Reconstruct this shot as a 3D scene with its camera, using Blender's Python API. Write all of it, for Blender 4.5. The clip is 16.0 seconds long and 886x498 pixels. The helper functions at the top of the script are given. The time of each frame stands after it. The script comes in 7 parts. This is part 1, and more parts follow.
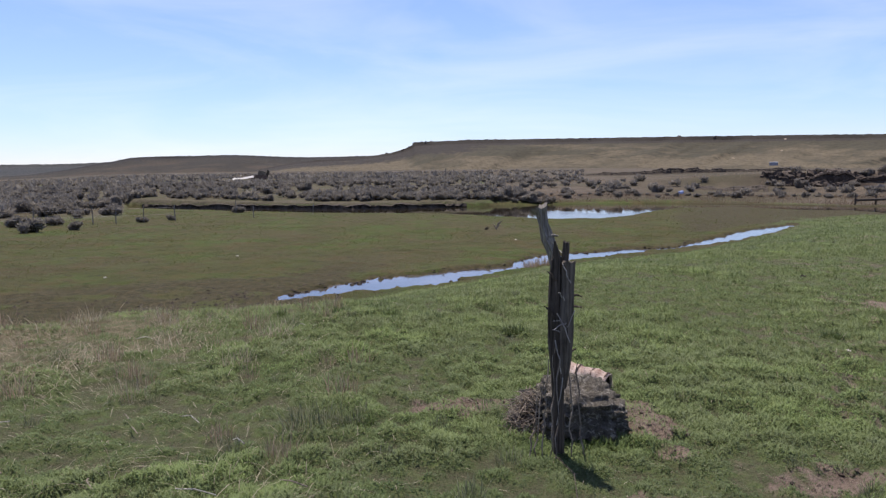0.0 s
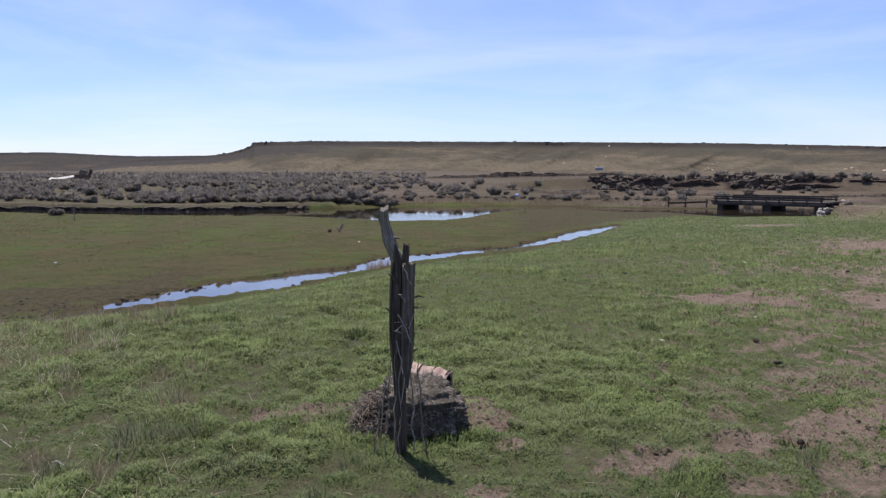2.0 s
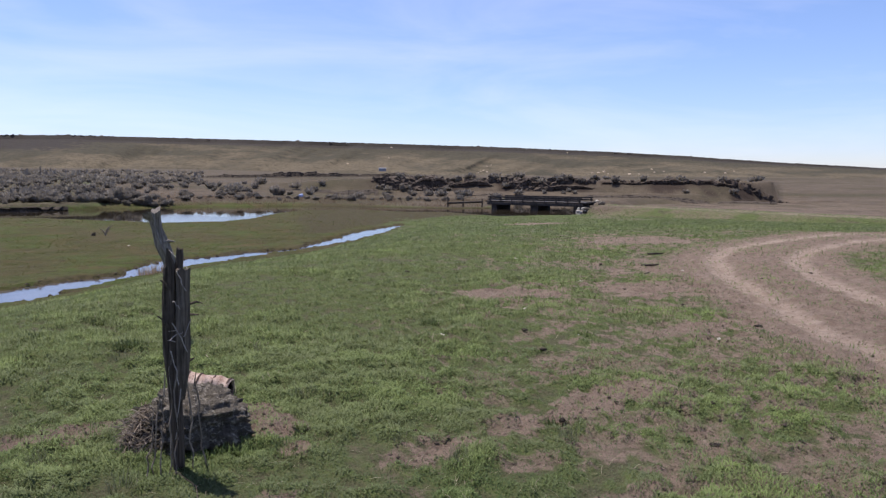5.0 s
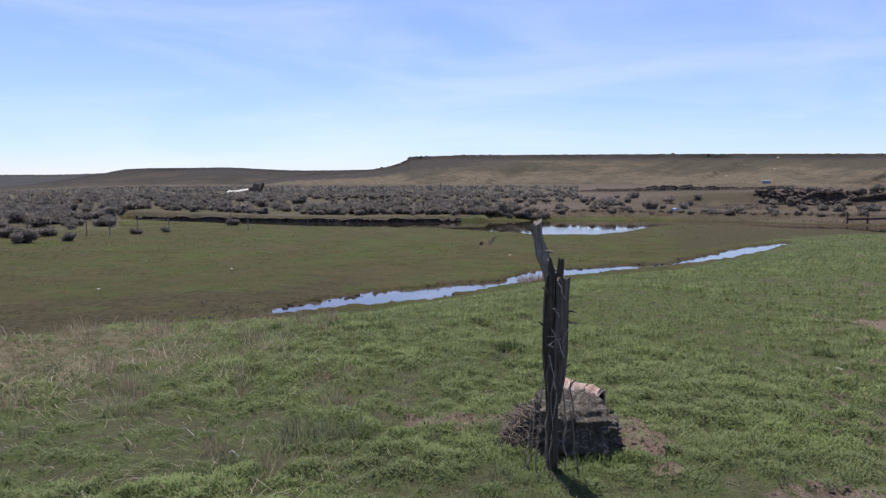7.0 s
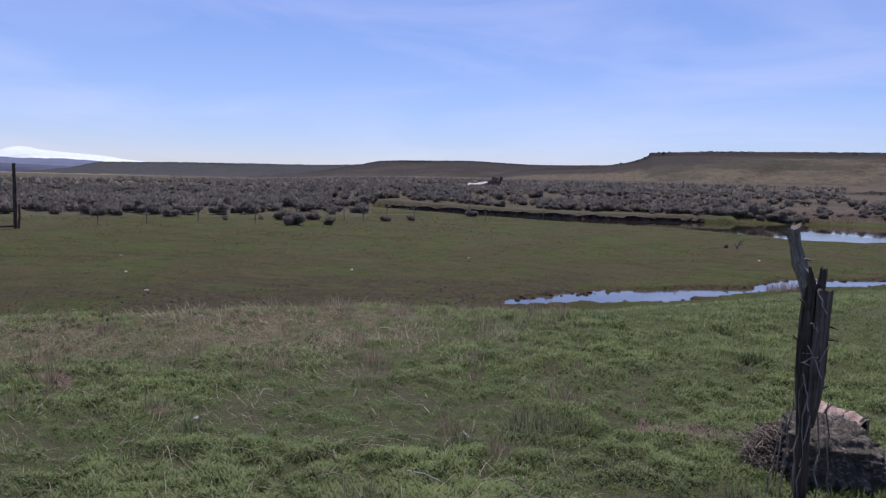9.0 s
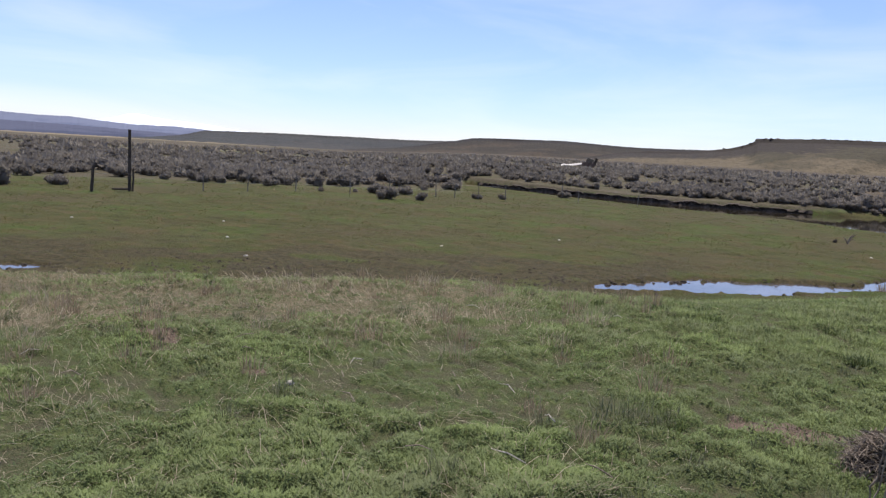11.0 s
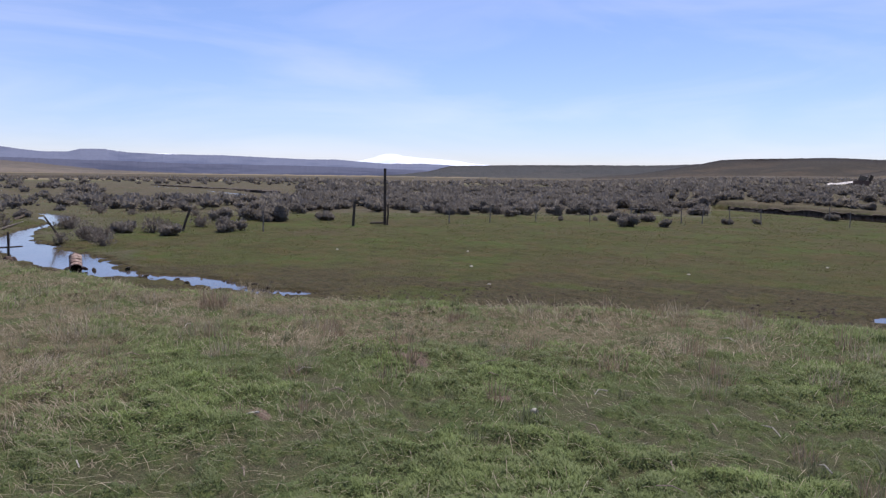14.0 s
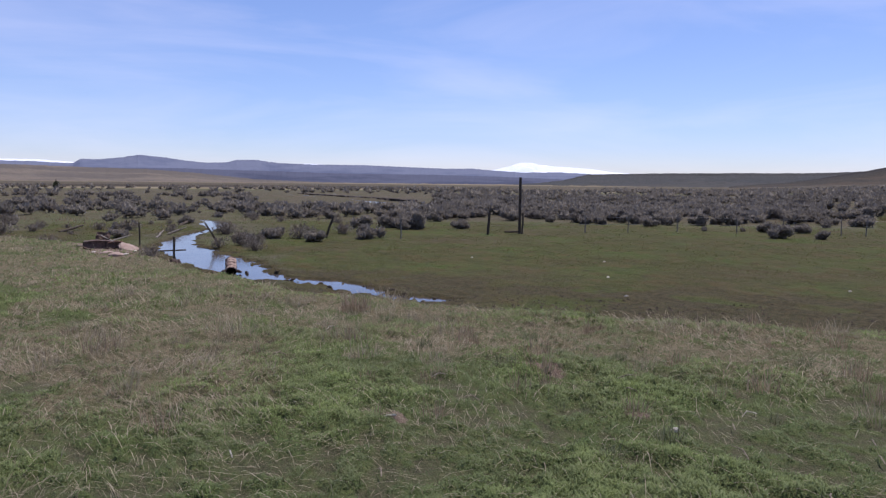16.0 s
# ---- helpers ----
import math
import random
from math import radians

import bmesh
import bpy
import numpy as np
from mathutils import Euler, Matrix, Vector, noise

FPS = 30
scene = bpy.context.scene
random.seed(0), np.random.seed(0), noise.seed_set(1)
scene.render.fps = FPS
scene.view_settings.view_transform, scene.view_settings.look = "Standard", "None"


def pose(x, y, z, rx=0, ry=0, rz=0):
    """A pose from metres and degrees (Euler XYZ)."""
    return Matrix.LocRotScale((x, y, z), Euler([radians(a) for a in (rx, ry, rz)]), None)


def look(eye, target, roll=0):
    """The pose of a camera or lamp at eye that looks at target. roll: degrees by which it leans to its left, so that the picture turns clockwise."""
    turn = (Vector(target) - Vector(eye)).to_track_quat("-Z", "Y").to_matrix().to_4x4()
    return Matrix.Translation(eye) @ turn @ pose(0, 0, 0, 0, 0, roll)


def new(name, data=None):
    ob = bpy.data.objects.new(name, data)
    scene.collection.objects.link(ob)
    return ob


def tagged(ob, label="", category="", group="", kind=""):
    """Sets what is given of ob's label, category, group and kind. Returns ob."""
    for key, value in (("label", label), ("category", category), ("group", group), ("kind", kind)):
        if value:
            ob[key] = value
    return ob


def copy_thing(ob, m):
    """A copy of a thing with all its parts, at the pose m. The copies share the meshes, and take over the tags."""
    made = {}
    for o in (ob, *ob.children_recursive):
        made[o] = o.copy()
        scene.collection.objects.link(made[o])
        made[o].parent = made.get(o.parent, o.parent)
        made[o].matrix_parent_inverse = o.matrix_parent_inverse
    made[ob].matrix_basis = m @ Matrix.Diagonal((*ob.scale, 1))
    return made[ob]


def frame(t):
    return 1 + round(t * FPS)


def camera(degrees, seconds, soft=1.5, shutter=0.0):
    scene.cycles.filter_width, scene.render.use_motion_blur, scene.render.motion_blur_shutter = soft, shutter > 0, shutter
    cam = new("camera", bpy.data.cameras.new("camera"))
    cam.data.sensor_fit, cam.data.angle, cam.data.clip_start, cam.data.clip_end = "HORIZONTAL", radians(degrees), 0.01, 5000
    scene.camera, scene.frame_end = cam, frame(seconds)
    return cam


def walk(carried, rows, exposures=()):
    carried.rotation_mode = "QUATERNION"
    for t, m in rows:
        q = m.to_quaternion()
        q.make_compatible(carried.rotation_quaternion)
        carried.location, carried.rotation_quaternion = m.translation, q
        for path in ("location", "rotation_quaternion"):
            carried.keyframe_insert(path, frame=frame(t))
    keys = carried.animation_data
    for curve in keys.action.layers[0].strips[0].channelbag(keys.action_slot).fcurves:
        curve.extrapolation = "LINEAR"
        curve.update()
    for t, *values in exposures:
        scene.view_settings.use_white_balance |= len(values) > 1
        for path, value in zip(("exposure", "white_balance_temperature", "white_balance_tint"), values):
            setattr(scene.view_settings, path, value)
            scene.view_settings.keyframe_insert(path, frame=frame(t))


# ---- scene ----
from mathutils.bvhtree import BVHTree

# ---------------- camera: one standpoint, a pan from the shoulder ----------------
EYE = (0.0, 0.0, 1.75)
cam = camera(62.86, 16.0, soft=1.3)
#  seconds, yaw (left +), pitch, lean, sway of the eye
PAN = [
    (0.00, -2.05, -6.02, -0.70, 0.039, 0.060, -0.010), (0.50, -6.30, -5.74, -0.86, 0.047, 0.056, -0.008), (1.00, -8.55, -5.91, -0.79, 0.050, 0.049, -0.010),
    (1.50, -11.63, -6.10, -0.19, 0.053, 0.029, -0.005), (2.00, -14.40, -5.94, -0.12, 0.053, 0.028, -0.002), (2.50, -14.63, -6.02, 0.15, 0.052, 0.027, -0.004),
    (3.00, -16.07, -6.28, -0.00, 0.061, 0.016, -0.001), (3.50, -18.35, -6.38, -0.19, 0.073, 0.006, 0.002), (4.00, -22.66, -6.28, -0.02, 0.073, 0.001, 0.005),
    (4.20, -24.32, -6.14, 0.20, 0.072, -0.008, 0.008), (4.73, -28.94, -5.96, 0.36, 0.068, -0.010, 0.008), (5.25, -32.40, -5.82, 0.56, 0.062, -0.008, 0.007),
    (5.80, -30.85, -5.72, 0.76, 0.052, 0.000, 0.004), (6.30, -22.09, -5.69, 0.81, 0.042, 0.006, 0.001), (6.50, -16.23, -5.56, 0.94, 0.033, 0.010, -0.001),
    (7.00, -2.53, -4.87, -0.09, 0.022, 0.011, 0.000), (7.50, 5.60, -4.00, -0.92, 0.019, -0.008, 0.012), (8.00, 9.79, -3.33, -0.74, 0.011, -0.004, 0.008),
    (8.50, 13.75, -3.63, 0.33, 0.001, -0.009, 0.004), (8.70, 14.82, -4.50, 0.79, 0.000, -0.011, 0.003), (9.40, 16.60, -6.00, 1.95, -0.010, -0.018, 0.005),
    (10.10, 18.14, -6.99, 2.96, -0.020, -0.024, 0.008), (10.80, 21.03, -7.47, 3.48, -0.029, -0.028, 0.010), (11.00, 22.78, -7.47, 3.34, -0.032, -0.025, 0.009),
    (11.50, 26.32, -7.39, 2.61, -0.033, -0.020, 0.010), (12.00, 29.20, -7.21, 2.18, -0.036, -0.026, 0.012), (12.50, 31.78, -6.84, 1.96, -0.050, -0.026, 0.005),
    (13.00, 34.75, -6.41, 1.62, -0.063, -0.016, -0.006), (13.50, 38.16, -6.05, 1.33, -0.067, -0.021, -0.003), (14.00, 41.73, -5.84, 0.74, -0.071, -0.016, -0.004),
    (14.50, 45.01, -5.83, 0.47, -0.073, -0.016, -0.005), (15.00, 47.84, -5.76, 0.53, -0.077, -0.016, -0.012), (15.50, 50.16, -5.58, 0.49, -0.085, -0.022, -0.011),
    (16.00, 52.34, -5.27, 0.63, -0.090, -0.025, -0.005),
]
#  seconds, stops, white balance
EXPOSURES = [(0.0, 0.17, 6500, 11), (1.5, 0.13, 6450, 12), (4.2, 0.14, 6460, 12), (7.0, 0.1, 6400, 12), (7.5, -0.05, 6340, 13), (8.0, -0.23, 6190, 17), (8.5, -0.35, 6000, 19), (9.6, -0.13, 6200, 16), (11.0, 0.2, 6600, 10), (13.0, 0.08, 6480, 12), (16.0, -0.13, 6220, 16)]
walk(cam, [(t, pose(EYE[0] + sx, EYE[1] + sy, EYE[2] + sz, 90 + p, 0, yw) @ pose(0, 0, 0, 0, 0, r)) for t, yw, p, r, sx, sy, sz in PAN], EXPOSURES)

# ---------------- light: a high spring sun ahead and to the left, clear sky ----------------
SUN_AZ, SUN_EL = 17.0, 70.0
world = bpy.data.worlds.new("world")
scene.world = world
world.use_nodes = True
wn, wl = world.node_tree.nodes, world.node_tree.links
sky = wn.new("ShaderNodeTexSky")
sky.sky_type, sky.sun_disc = "NISHITA", False
sky.sun_elevation, sky.sun_rotation = radians(SUN_EL), radians(-SUN_AZ)
sky.altitude, sky.air_density, sky.dust_density, sky.ozone_density = 1300, 0.92, 1.0, 6.0
back = wn["Background"]
back.inputs["Strength"].default_value = 0.180
# thin cirrus over the sky
tc = wn.new("ShaderNodeTexCoord")
mp = wn.new("ShaderNodeMapping")
mp.inputs["Scale"].default_value = (1.3, 1.3, 7.0)
mp.inputs["Rotation"].default_value = (0.0, 0.12, 0.4)
cn = wn.new("ShaderNodeTexNoise")
cn.inputs["Scale"].default_value, cn.inputs["Detail"].default_value, cn.inputs["Roughness"].default_value = 1.7, 7.0, 0.55
cn.inputs["Distortion"].default_value = 0.6
cr = wn.new("ShaderNodeMapRange")
cr.inputs["From Min"].default_value, cr.inputs["From Max"].default_value = 0.42, 0.80
cr.inputs["To Max"].default_value = 0.23
cmix = wn.new("ShaderNodeMix")
cmix.data_type = "RGBA"
cmix.inputs[7].default_value = (6.4, 6.7, 7.1, 1)
wl.new(tc.outputs["Generated"], mp.inputs["Vector"])
wl.new(mp.outputs["Vector"], cn.inputs["Vector"])
wl.new(cn.outputs[0], cr.inputs["Value"])
wl.new(cr.outputs[0], cmix.inputs[0])
# the milky brightness low over the land levels off
parts_ = wn.new("ShaderNodeSeparateColor")
damp = wn.new("ShaderNodeMath")
damp.operation = "MULTIPLY_ADD"
damp.inputs[1].default_value, damp.inputs[2].default_value = 0.047, 1.0
inverse = wn.new("ShaderNodeMath")
inverse.operation = "DIVIDE"
inverse.inputs[0].default_value = 1.0
level = wn.new("ShaderNodeVectorMath")
level.operation = "SCALE"
wl.new(sky.outputs[0], parts_.inputs[0])
wl.new(parts_.outputs[1], damp.inputs[0])
wl.new(damp.outputs[0], inverse.inputs[1])
wl.new(sky.outputs[0], level.inputs[0])
wl.new(inverse.outputs[0], level.inputs["Scale"])
wl.new(level.outputs[0], cmix.inputs[6])
tone = wn.new("ShaderNodeMix")
tone.data_type, tone.blend_type = "RGBA", "MULTIPLY"
tone.inputs[0].default_value = 1.0
tone.inputs[7].default_value = (1.08, 0.97, 1.03, 1)
wl.new(cmix.outputs[2], tone.inputs[6])
wl.new(tone.outputs[2], back.inputs["Color"])
lamp = bpy.data.lights.new("sun", "SUN")
lamp.energy, lamp.angle, lamp.color = 5.0, radians(0.53), (1.0, 0.95, 0.87)
sun = new("sun", lamp)
_a, _e = radians(SUN_AZ), radians(SUN_EL)
sun.matrix_world = look((-math.sin(_a) * 40, math.cos(_a) * 40, 70), (-math.sin(_a) * 40 + math.sin(_a) * math.cos(_e), math.cos(_a) * 40 - math.cos(_a) * math.cos(_e), 70 - math.sin(_e)))

# ---------------- materials ----------------
class Mat:
    """A small node builder."""

    def __init__(self, name, rough=0.85, metal=0.0, spec=0.3):
        self.m = bpy.data.materials.new(name)
        self.m.use_nodes = True
        self.n, self.l = self.m.node_tree.nodes, self.m.node_tree.links
        self.b = self.n["Principled BSDF"]
        self.b.inputs["Roughness"].default_value = rough
        self.b.inputs["Metallic"].default_value = metal
        self.b.inputs["Specular IOR Level"].default_value = spec
        self.place = self.n.new("ShaderNodeNewGeometry").outputs["Position"]
        self.own = self.n.new("ShaderNodeTexCoord").outputs["Object"]

    def noise(self, scale, detail=4.0, rough=0.6, stretch=None, own=False, distort=0.0):
        v = self.own if own else self.place
        if stretch:
            mp = self.n.new("ShaderNodeMapping")
            mp.inputs["Scale"].default_value = stretch
            self.l.new(v, mp.inputs["Vector"])
            v = mp.outputs["Vector"]
        t = self.n.new("ShaderNodeTexNoise")
        t.inputs["Scale"].default_value, t.inputs["Detail"].default_value = scale, detail
        t.inputs["Roughness"].default_value, t.inputs["Distortion"].default_value = rough, distort
        self.l.new(v, t.inputs["Vector"])
        return t.outputs[0]

    def ramp(self, value, lo, hi, a=0.0, b=1.0):
        r = self.n.new("ShaderNodeMapRange")
        for key, x in (("From Min", lo), ("From Max", hi), ("To Min", a), ("To Max", b)):
            r.inputs[key].default_value = x
        self.l.new(value, r.inputs["Value"])
        return r.outputs[0]

    def mix(self, f, a, b):
        x = self.n.new("ShaderNodeMix")
        x.data_type = "RGBA"
        for k, v in ((0, f), (6, a), (7, b)):
            if isinstance(v, tuple):
                x.inputs[k].default_value = (*v, 1)
            elif isinstance(v, (int, float)):
                x.inputs[k].default_value = v
            else:
                self.l.new(v, x.inputs[k])
        return x.outputs[2]

    def math(self, op, a, b):
        x = self.n.new("ShaderNodeMath")
        x.operation = op
        for k, v in ((0, a), (1, b)):
            if isinstance(v, (int, float)):
                x.inputs[k].default_value = v
            else:
                self.l.new(v, x.inputs[k])
        return x.outputs[0]

    def attr(self, name):
        a = self.n.new("ShaderNodeAttribute")
        a.attribute_name = name
        return a

    def random(self):
        return self.n.new("ShaderNodeObjectInfo").outputs["Random"]

    def island(self):
        return self.n.new("ShaderNodeNewGeometry").outputs["Random Per Island"]

    def bump(self, height, strength=0.4, distance=0.02):
        x = self.n.new("ShaderNodeBump")
        x.inputs["Strength"].default_value, x.inputs["Distance"].default_value = strength, distance
        self.l.new(height, x.inputs["Height"])
        self.l.new(x.outputs[0], self.b.inputs["Normal"])

    def done(self, colour, rough=None):
        if isinstance(colour, tuple):
            self.b.inputs["Base Color"].default_value = (*colour, 1)
        else:
            self.l.new(colour, self.b.inputs["Base Color"])
        if rough is not None:
            self.l.new(rough, self.b.inputs["Roughness"])
        return self.m


def ground_material():
    k = Mat("ground_soil_and_turf", 0.95, spec=0.1)
    za, zb = k.attr("zone_a"), k.attr("zone_b")
    sa, sb = k.n.new("ShaderNodeSeparateColor"), k.n.new("ShaderNodeSeparateColor")
    k.l.new(za.outputs["Color"], sa.inputs[0])
    k.l.new(zb.outputs["Color"], sb.inputs[0])
    fine, mid, big = k.noise(55, 5, 0.7), k.noise(6, 5, 0.65), k.noise(0.45, 5, 0.6)
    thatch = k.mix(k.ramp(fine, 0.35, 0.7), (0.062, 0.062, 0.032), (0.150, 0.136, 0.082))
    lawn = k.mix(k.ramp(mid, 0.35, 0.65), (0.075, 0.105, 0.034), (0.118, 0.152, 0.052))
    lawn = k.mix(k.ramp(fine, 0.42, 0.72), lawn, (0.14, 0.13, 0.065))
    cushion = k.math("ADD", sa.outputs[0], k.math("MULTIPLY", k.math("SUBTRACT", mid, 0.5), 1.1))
    # hollows mix towards the thatch colour, cushion tops towards green
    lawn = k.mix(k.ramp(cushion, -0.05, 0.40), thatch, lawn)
    dry = k.mix(k.ramp(fine, 0.3, 0.7), (0.112, 0.093, 0.053), (0.250, 0.208, 0.134))
    dry = k.mix(k.ramp(mid, 0.48, 0.68), dry, (0.085, 0.098, 0.038))
    bare = k.mix(k.ramp(mid, 0.35, 0.7), (0.190, 0.137, 0.106), (0.280, 0.210, 0.166))
    bare = k.mix(k.ramp(fine, 0.5, 0.75), bare, (0.115, 0.084, 0.064))
    mud = k.mix(k.ramp(mid, 0.4, 0.62), (0.050, 0.044, 0.022), (0.092, 0.073, 0.039))
    meadow = k.mix(k.ramp(mid, 0.35, 0.7), (0.052, 0.055, 0.017), (0.086, 0.080, 0.031))
    meadow = k.mix(k.ramp(big, 0.42, 0.62), meadow, (0.068, 0.098, 0.022))
    meadow = k.mix(k.ramp(k.noise(0.9, 6, 0.7), 0.46, 0.60, 0, 0.85), meadow, (0.098, 0.072, 0.034))
    meadow = k.mix(k.ramp(k.noise(0.16, 5, 0.6), 0.48, 0.62, 0, 0.65), meadow, (0.090, 0.070, 0.038))
    meadow = k.mix(k.ramp(k.noise(2.2, 6, 0.75), 0.55, 0.66, 0, 0.85), meadow, (0.048, 0.038, 0.024))
    meadow = k.mix(k.ramp(fine, 0.55, 0.78, 0, 0.6), meadow, (0.088, 0.073, 0.040))
    soil = k.mix(k.ramp(mid, 0.35, 0.7), (0.085, 0.072, 0.050), (0.135, 0.112, 0.072))
    soil = k.mix(k.ramp(k.noise(0.35, 5, 0.65), 0.47, 0.62), soil, (0.086, 0.080, 0.042))
    soil = k.mix(k.ramp(k.noise(1.4, 5, 0.7), 0.54, 0.68, 0, 0.7), soil, (0.052, 0.042, 0.030))
    tan = k.mix(k.ramp(k.noise(0.35, 6, 0.65), 0.3, 0.7), (0.082, 0.064, 0.048), (0.155, 0.121, 0.088))
    tan = k.mix(k.ramp(k.noise(0.05, 5, 0.6), 0.45, 0.62), tan, (0.080, 0.068, 0.041))
    tan = k.mix(k.ramp(k.noise(1.1, 5, 0.7), 0.56, 0.68, 0, 0.7), tan, (0.050, 0.040, 0.030))
    tan = k.mix(k.ramp(k.noise(0.006, 4, 0.6), 0.5, 0.58, 0, 0.8), tan, (0.070, 0.058, 0.040))
    road = k.mix(k.ramp(mid, 0.3, 0.7), (0.26, 0.190, 0.146), (0.39, 0.305, 0.245))
    zc = k.n.new("ShaderNodeSeparateColor")
    k.l.new(k.attr("zone_c").outputs["Color"], zc.inputs[0])
    soil = k.mix(zc.outputs[0], soil, k.mix(k.ramp(mid, 0.35, 0.7), (0.076, 0.084, 0.034), (0.118, 0.118, 0.054)))
    tan = k.mix(zc.outputs[1], tan, (0.250, 0.200, 0.130))
    tan = k.mix(zc.outputs[2], tan, (0.052, 0.038, 0.030))

    def weight(v, spread=0.35):
        w = k.math("ADD", v, k.math("MULTIPLY", k.math("SUBTRACT", k.noise(9, 5, 0.7), 0.5), spread * 2))
        return k.ramp(w, 0.35, 0.65)

    c = k.mix(weight(sa.outputs[1]), lawn, dry)
    c = k.mix(weight(sb.outputs[0], 0.2), c, meadow)
    c = k.mix(weight(sb.outputs[1]), c, soil)
    c = k.mix(weight(sb.outputs[2]), c, tan)
    c = k.mix(weight(sa.outputs[2], 0.5), c, bare)
    c = k.mix(weight(zb.outputs["Alpha"], 0.15), c, road)
    c = k.mix(weight(za.outputs["Alpha"], 0.3), c, mud)
    k.bump(k.math("ADD", k.math("MULTIPLY", fine, 1.0), k.math("MULTIPLY", mid, 2.0)), 0.9, 0.035)
    damp_ = k.n.new("ShaderNodeVectorMath")
    damp_.operation = "SCALE"
    damp_.inputs["Scale"].default_value = 0.87
    k.l.new(c, damp_.inputs[0])
    return k.done(damp_.outputs[0])


def blade_material(name, colours, translucent=0.25, rough=0.6, lie=0.0):
    """Blades; lie: how far their lighting follows the ground that they cover."""
    k = Mat(name, rough, spec=0.25)
    colours = [tuple(0.87 * v for v in c) for c in colours]
    if lie:
        vm = k.n.new("ShaderNodeMix")
        vm.data_type = "VECTOR"
        vm.inputs[0].default_value = lie
        k.l.new(k.n.new("ShaderNodeNewGeometry").outputs["Normal"], vm.inputs[4])
        vt = k.n.new("ShaderNodeVectorTransform")
        vt.vector_type, vt.convert_from, vt.convert_to = "NORMAL", "OBJECT", "WORLD"
        k.l.new(k.attr("lie").outputs["Vector"], vt.inputs[0])
        k.l.new(vt.outputs[0], vm.inputs[5])
        nv = k.n.new("ShaderNodeVectorMath")
        nv.operation = "NORMALIZE"
        k.l.new(vm.outputs[1], nv.inputs[0])
        k.l.new(nv.outputs[0], k.b.inputs["Normal"])
    t = k.attr("tint").outputs["Fac"]
    patch = k.ramp(k.noise(1.1, 4, 0.6), 0.35, 0.65)
    c = k.mix(t, colours[0], colours[1])
    if len(colours) > 2:
        c = k.mix(k.math("MULTIPLY", patch, 0.7), c, colours[2])
    k.done(c)
    if translucent:
        tr = k.n.new("ShaderNodeBsdfTranslucent")
        k.l.new(c, tr.inputs["Color"])
        ms = k.n.new("ShaderNodeMixShader")
        ms.inputs[0].default_value = translucent
        k.l.new(k.b.outputs[0], ms.inputs[1])
        k.l.new(tr.outputs[0], ms.inputs[2])
        k.l.new(ms.outputs[0], k.n["Material Output"].inputs["Surface"])
    return k.m


def wood_material(name, dark, light, own=True, grain=60.0):
    k = Mat(name, 0.9, spec=0.15)
    g = k.noise(grain, 6, 0.65, (1, 1, 0.06), own)
    s = k.noise(5, 4, 0.6, None, own)
    c = k.mix(k.ramp(g, 0.35, 0.68), dark, light)
    c = k.mix(k.ramp(s, 0.5, 0.75, 0, 0.6), c, tuple(0.45 * v for v in dark))
    k.bump(g, 0.8, 0.006)
    return k.done(c)


def stone_material(name, dark, light, lichen=None, scale=6.0):
    k = Mat(name, 0.92, spec=0.2)
    a, b = k.noise(scale, 8, 0.68), k.noise(scale * 6, 5, 0.7)
    c = k.mix(k.ramp(a, 0.35, 0.68), dark, light)
    c = k.mix(k.ramp(b, 0.5, 0.8, 0, 0.7), c, tuple(0.5 * v for v in dark))
    if lichen:
        c = k.mix(k.ramp(k.noise(scale * 2.2, 5, 0.6, None, False, 0.8), 0.54, 0.64, 0, 0.85), c, lichen)
    k.bump(k.math("ADD", a, k.math("MULTIPLY", b, 0.5)), 1.0, 0.05)
    return k.done(c)


def rust_material(name, base, pale):
    k = Mat(name, 0.8, 0.0, 0.3)
    a, b = k.noise(9, 6, 0.7, None, True), k.noise(45, 5, 0.7, None, True)
    c = k.mix(k.ramp(a, 0.35, 0.65), base, pale)
    c = k.mix(k.ramp(b, 0.52, 0.75), c, tuple(0.4 * v for v in base))
    k.bump(b, 0.4, 0.004)
    return k.done(c)


def hill_material(name, slope, patch, rock, patch_scale, rock_band=True, grain=1.0):
    k = Mat(name, 0.95, spec=0.08)
    z = k.attr("rim").outputs["Fac"]
    slope, patch = (tuple(0.92 * v for v in c) for c in (slope, patch))
    a = k.noise(patch_scale, 6, 0.62, (1, 1, 2.2))
    b = k.noise(patch_scale * 7, 5, 0.7)
    a = k.math("ADD", a, k.math("MULTIPLY", k.math("SUBTRACT", k.attr("high").outputs["Fac"], 0.42), 0.24))
    c = k.mix(k.ramp(a, 0.43, 0.57), slope, patch)
    c = k.mix(k.ramp(b, 0.5, 0.70, 0, 0.65 * grain), c, tuple(0.60 * v for v in patch))
    if rock_band:
        f = k.math("ADD", z, k.math("MULTIPLY", k.math("SUBTRACT", b, 0.5), 0.9))
        c = k.mix(k.ramp(f, 0.55, 0.75), c, rock)
    s = k.noise(patch_scale * 22, 3, 0.6)
    c = k.mix(k.ramp(s, 0.54, 0.64, 0, 0.75 * grain), c, tuple(0.5 * v for v in patch))
    if rock_band:
        dots = k.noise(patch_scale * 48, 2, 0.5)
        c = k.mix(k.ramp(dots, 0.60, 0.66, 0, 0.8), c, tuple(0.55 * v for v in patch))
    k.bump(b, 0.6 * grain, 2.0)
    return k.done(c)


